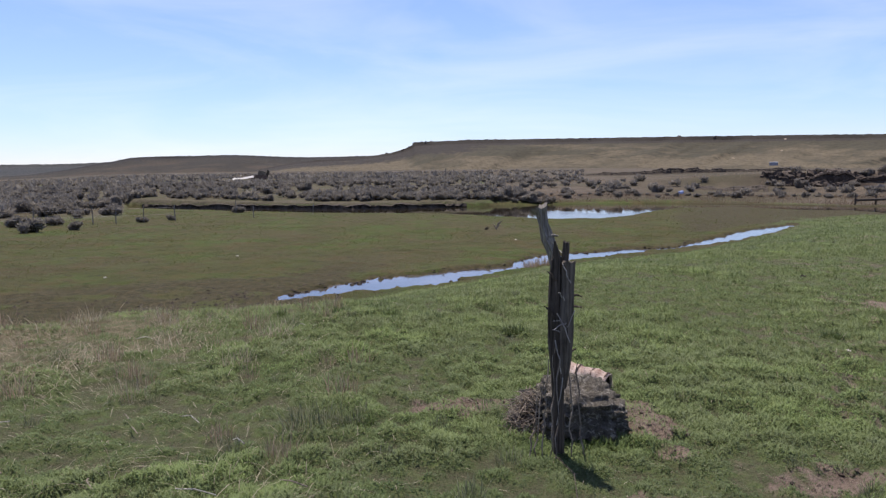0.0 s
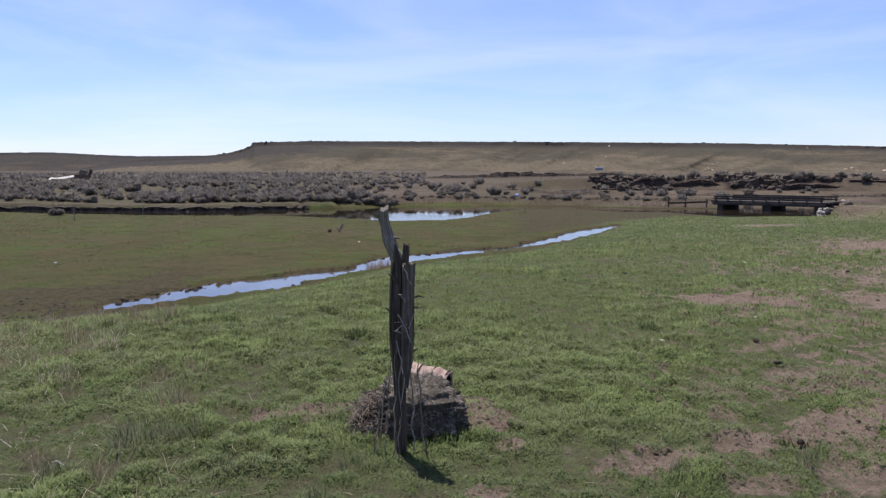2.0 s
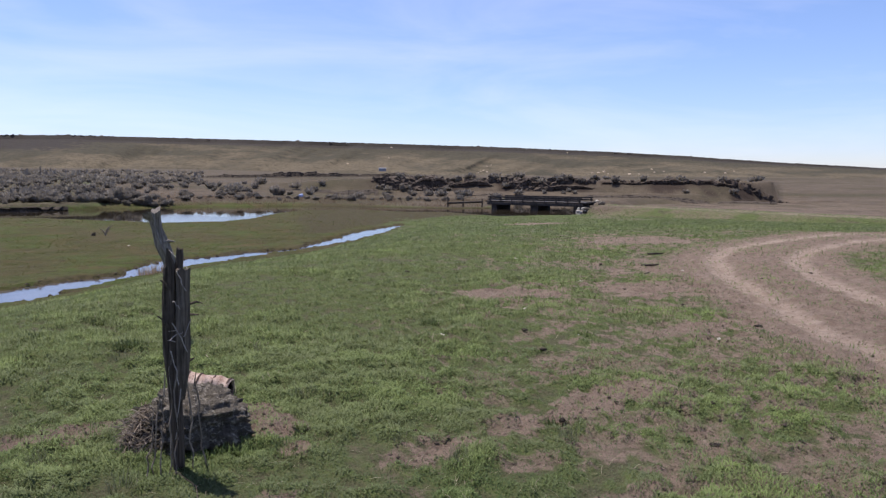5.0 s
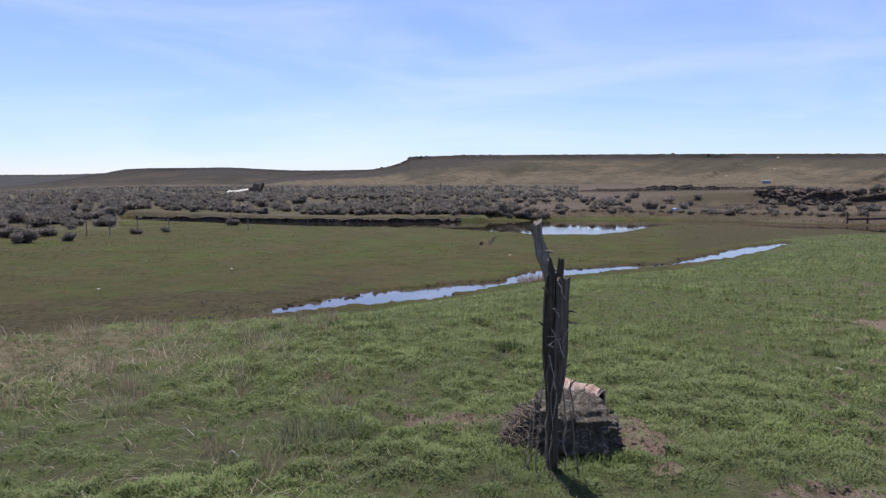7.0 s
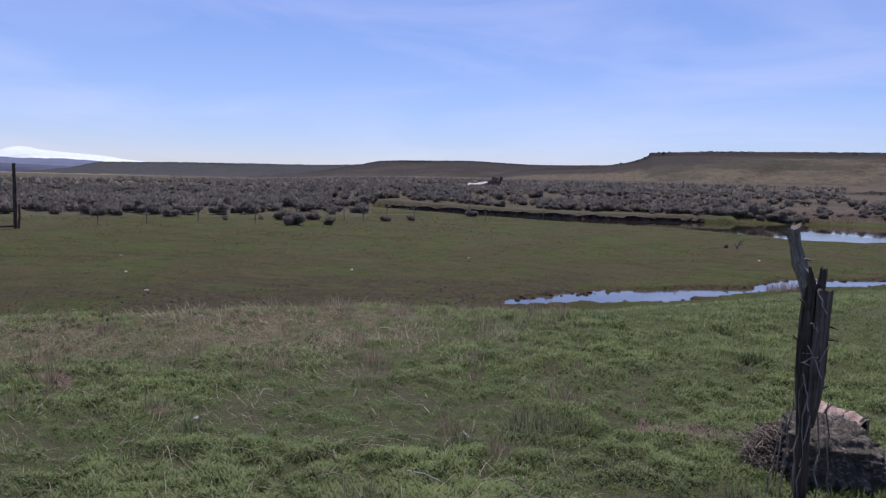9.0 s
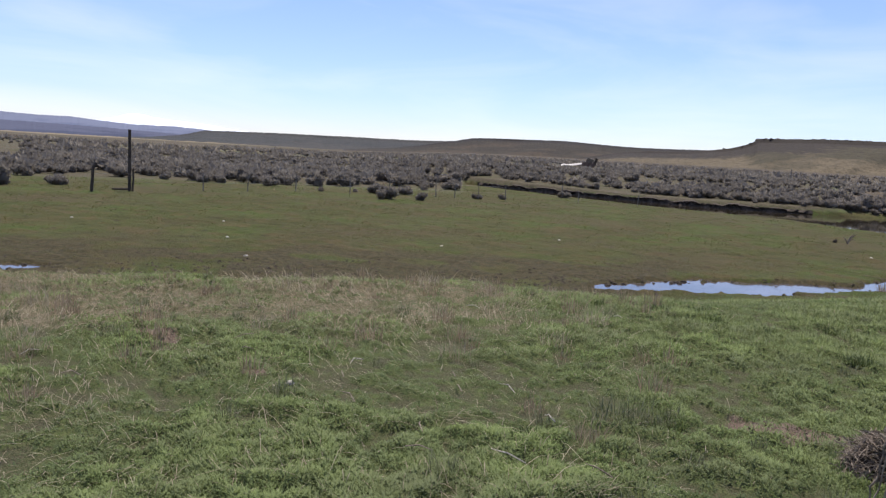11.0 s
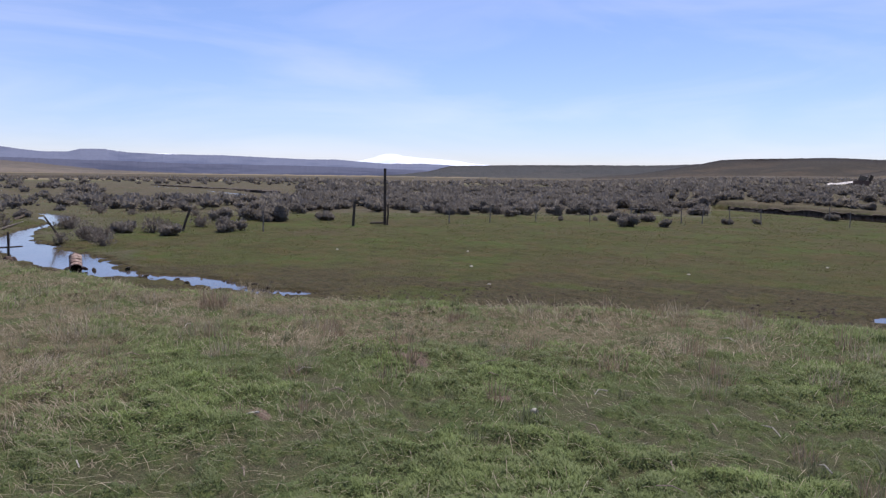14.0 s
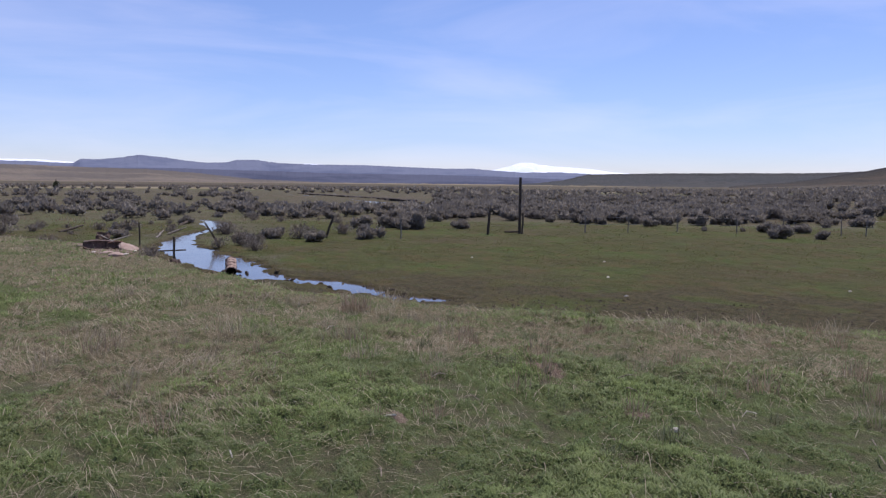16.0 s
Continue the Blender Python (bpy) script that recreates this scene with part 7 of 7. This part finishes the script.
for n, (sx, sy, l, rz) in enumerate(((11.2, 10.25, 0.36, -30), (10.06, 9.25, 0.20, 10), (4.53, 3.79, 0.09, 15), (12.86, 11.63, 0.36, -40), (7.44, 7.82, 0.12, 30))):
    lg = tagged(part("wood_scrap", tube(lerp_points((-l / 2, 0, 0), (l / 2, 0, 0.02), 4, 0.01, n), [0.05 * l, 0.07 * l, 0.06 * l, 0.03 * l], 7, 0.25, n), POST_DARK), "broken dark piece of wood on the turf", "wood scrap", "wood scraps on the turf")
    lay(lg, sx, sy, 0.03, 0, 0, rz)
clod = tagged(part("turf_clod", boulder((0.035, 0.022, 0.022), 91, 3, 0.3, 0.3), DUNG, None, "", True), "dark clod of turf at the edge of a bare patch", "clod")
lay(clod, 3.40, 3.82, 0.03, 0, 0, 20)
for n in range(26):
    a, d_ = radians(rr3.uniform(8, 80)), rr3.uniform(3.6, 10)
    l = rr3.uniform(0.08, 0.22)
    sk = tagged(part("dry_stick", tube([(-l / 2, 0, 0), (0, rr3.uniform(-0.03, 0.03), 0.03), (l / 2, 0, 0.01)], [0.004, 0.0045, 0.002], 5), TWIG if n % 3 else PALE_STONE), "bleached dry stalk lying on the turf", "stalk", "dry stalks on the turf")
    lay(sk, -math.sin(a) * d_, math.cos(a) * d_, 0.035, 0, rr3.uniform(-10, 10), rr3.uniform(0, 360))

# crumbs of dry earth on the bare patches
for n in range(90):
    bx_, by_, rx_, ry_ = rr3.choice(((1.66, 4.85, 0.2, 0.45), (2.42, 3.86, 0.4, 0.2), (4.6, 3.9, 1.0, 0.45), (3.6, 4.0, 0.5, 0.2), (5.2, 3.0, 1.2, 0.6), (7.2, 5.7, 1.2, 0.6), (0.42, 5.35, 0.3, 0.15)))
    s = rr3.uniform(0.006, 0.017)
    pebble("earth_clod", "small crumb of dry brown earth on bare ground", "clod", EARTH_DRY if n % 4 else DUNG, bx_ + rr3.uniform(-1, 1) * rx_, by_ + rr3.uniform(-1, 1) * ry_, (s * 1.3, s, s * 0.7), 200 + n % 7, "crumbs of earth on the bare patches")

# dark clods and grass hummocks along the water's edge
clod_bm = [boulder((1, 0.8, 0.5), 400 + k_, 2, 0.35, 0.3) for k_ in range(3)]
clod_me = []
for bm in clod_bm:
    me = bpy.data.meshes.new("mud_clod")
    bm.to_mesh(me)
    bm.free()
    me.materials.append(DUNG)
    clod_me.append(me)
rr4 = random.Random(21)
for edge_line, count in ((STREAM_RIGHT, 90), (STREAM_LEFT, 60)):
    pts = np.array(edge_line)
    for n in range(count):
        k_ = rr4.randrange(0, len(pts) - 4)
        t = rr4.random()
        p, nxt = pts[k_], pts[k_ + 1]
        cx, cy = p[:2] * (1 - t) + nxt[:2] * t
        tx, ty = nxt[:2] - p[:2]
        l = math.hypot(tx, ty)
        off = (p[2] * (1 - t) + nxt[2] * t) * rr4.uniform(0.75, 1.25) * rr4.choice((-1, 1, 1, 1))
        ob = tagged(new("mud_clod", rr4.choice(clod_me)), "dark wet clod at the water's edge", "clod", "clods along the stream")
        s = rr4.uniform(0.025, 0.085)
        cx, cy = float(cx - ty / l * off), float(cy + tx / l * off)
        ob.matrix_basis = pose(cx, cy, max(at(cx, cy), WATER_Z) + s * 0.12, 0, 0, rr4.uniform(0, 360)) @ Matrix.Diagonal((s, s, s, 1))

# churned mud lumps along the foot of the rise
rng = np.random.default_rng(88)
x, y = scatter(16000, 6, 74, 13.4, 24)
q = sample(x, y)
out_ = q["d"] - q["toe"]
keep = (rng.uniform(0, 1, len(x)) < np.interp(out_, [-1.2, 0.2, 1.8, 4.5], [0.0, 0.60, 0.30, 0.0]) * smooth(0.38, 0.58, fbm(x * 0.7, y * 0.7, 171, 3))) & (q["wet"] < 0.8)
x, y, z = x[keep], y[keep], q["z"][keep]
n = len(x)
octa = np.array([(1, 0, 0), (0.3, 0.95, 0), (-0.8, 0.6, 0), (-0.8, -0.6, 0), (0.3, -0.95, 0), (0.1, 0.1, 0.8)])
turned = rng.uniform(0, 6.283, n)
size = rng.uniform(0.016, 0.050, n)
cosine, sine = np.cos(turned)[:, None], np.sin(turned)[:, None]
shape_ = octa[None] * (1 + rng.normal(0, 0.18, (n, 6, 1)))
lumps_ = np.stack([(shape_[..., 0] * cosine - shape_[..., 1] * sine) * size[:, None] * 1.5 + x[:, None], (shape_[..., 0] * sine + shape_[..., 1] * cosine) * size[:, None] + y[:, None], shape_[..., 2] * size[:, None] + z[:, None] - 0.006], -1)
faces_ = np.concatenate([np.arange(n)[:, None, None] * 6 + np.array([[k_, (k_ + 1) % 5, 5]]) for k_ in range(5)], 1).reshape(-1, 3)
tagged(mesh_object("mud_lumps", lumps_.reshape(-1, 3), faces_, EARTH_CUT), "dark lumps of churned mud along the wet meadow's edge", "mud", kind="stuff")

# crumbs of earth strewn over the bare ground
x, y = scatter(30000, -66, 4, 2.6, 16)
q = sample(x, y)
keep = rng.uniform(0, 1, len(x)) < smooth(0.3, 0.8, q["bare"]) * 0.55
x, y, z = x[keep], y[keep], q["z"][keep]
n = len(x)
turned = rng.uniform(0, 6.283, n)
size = 0.004 + 0.013 * rng.uniform(0, 1, n) ** 2
cosine, sine = np.cos(turned)[:, None], np.sin(turned)[:, None]
shape_ = octa[None] * (1 + rng.normal(0, 0.2, (n, 6, 1)))
lumps_ = np.stack([(shape_[..., 0] * cosine - shape_[..., 1] * sine) * size[:, None] * 1.4 + x[:, None], (shape_[..., 0] * sine + shape_[..., 1] * cosine) * size[:, None] + y[:, None], shape_[..., 2] * size[:, None] + z[:, None] - 0.002], -1)
faces_ = np.concatenate([np.arange(n)[:, None, None] * 6 + np.array([[k_, (k_ + 1) % 5, 5]]) for k_ in range(5)], 1).reshape(-1, 3)
tagged(mesh_object("earth_crumbs", lumps_.reshape(-1, 3), faces_, EARTH_DRY), "loose crumbs of dry brown earth on the bare ground", "earth", kind="stuff")
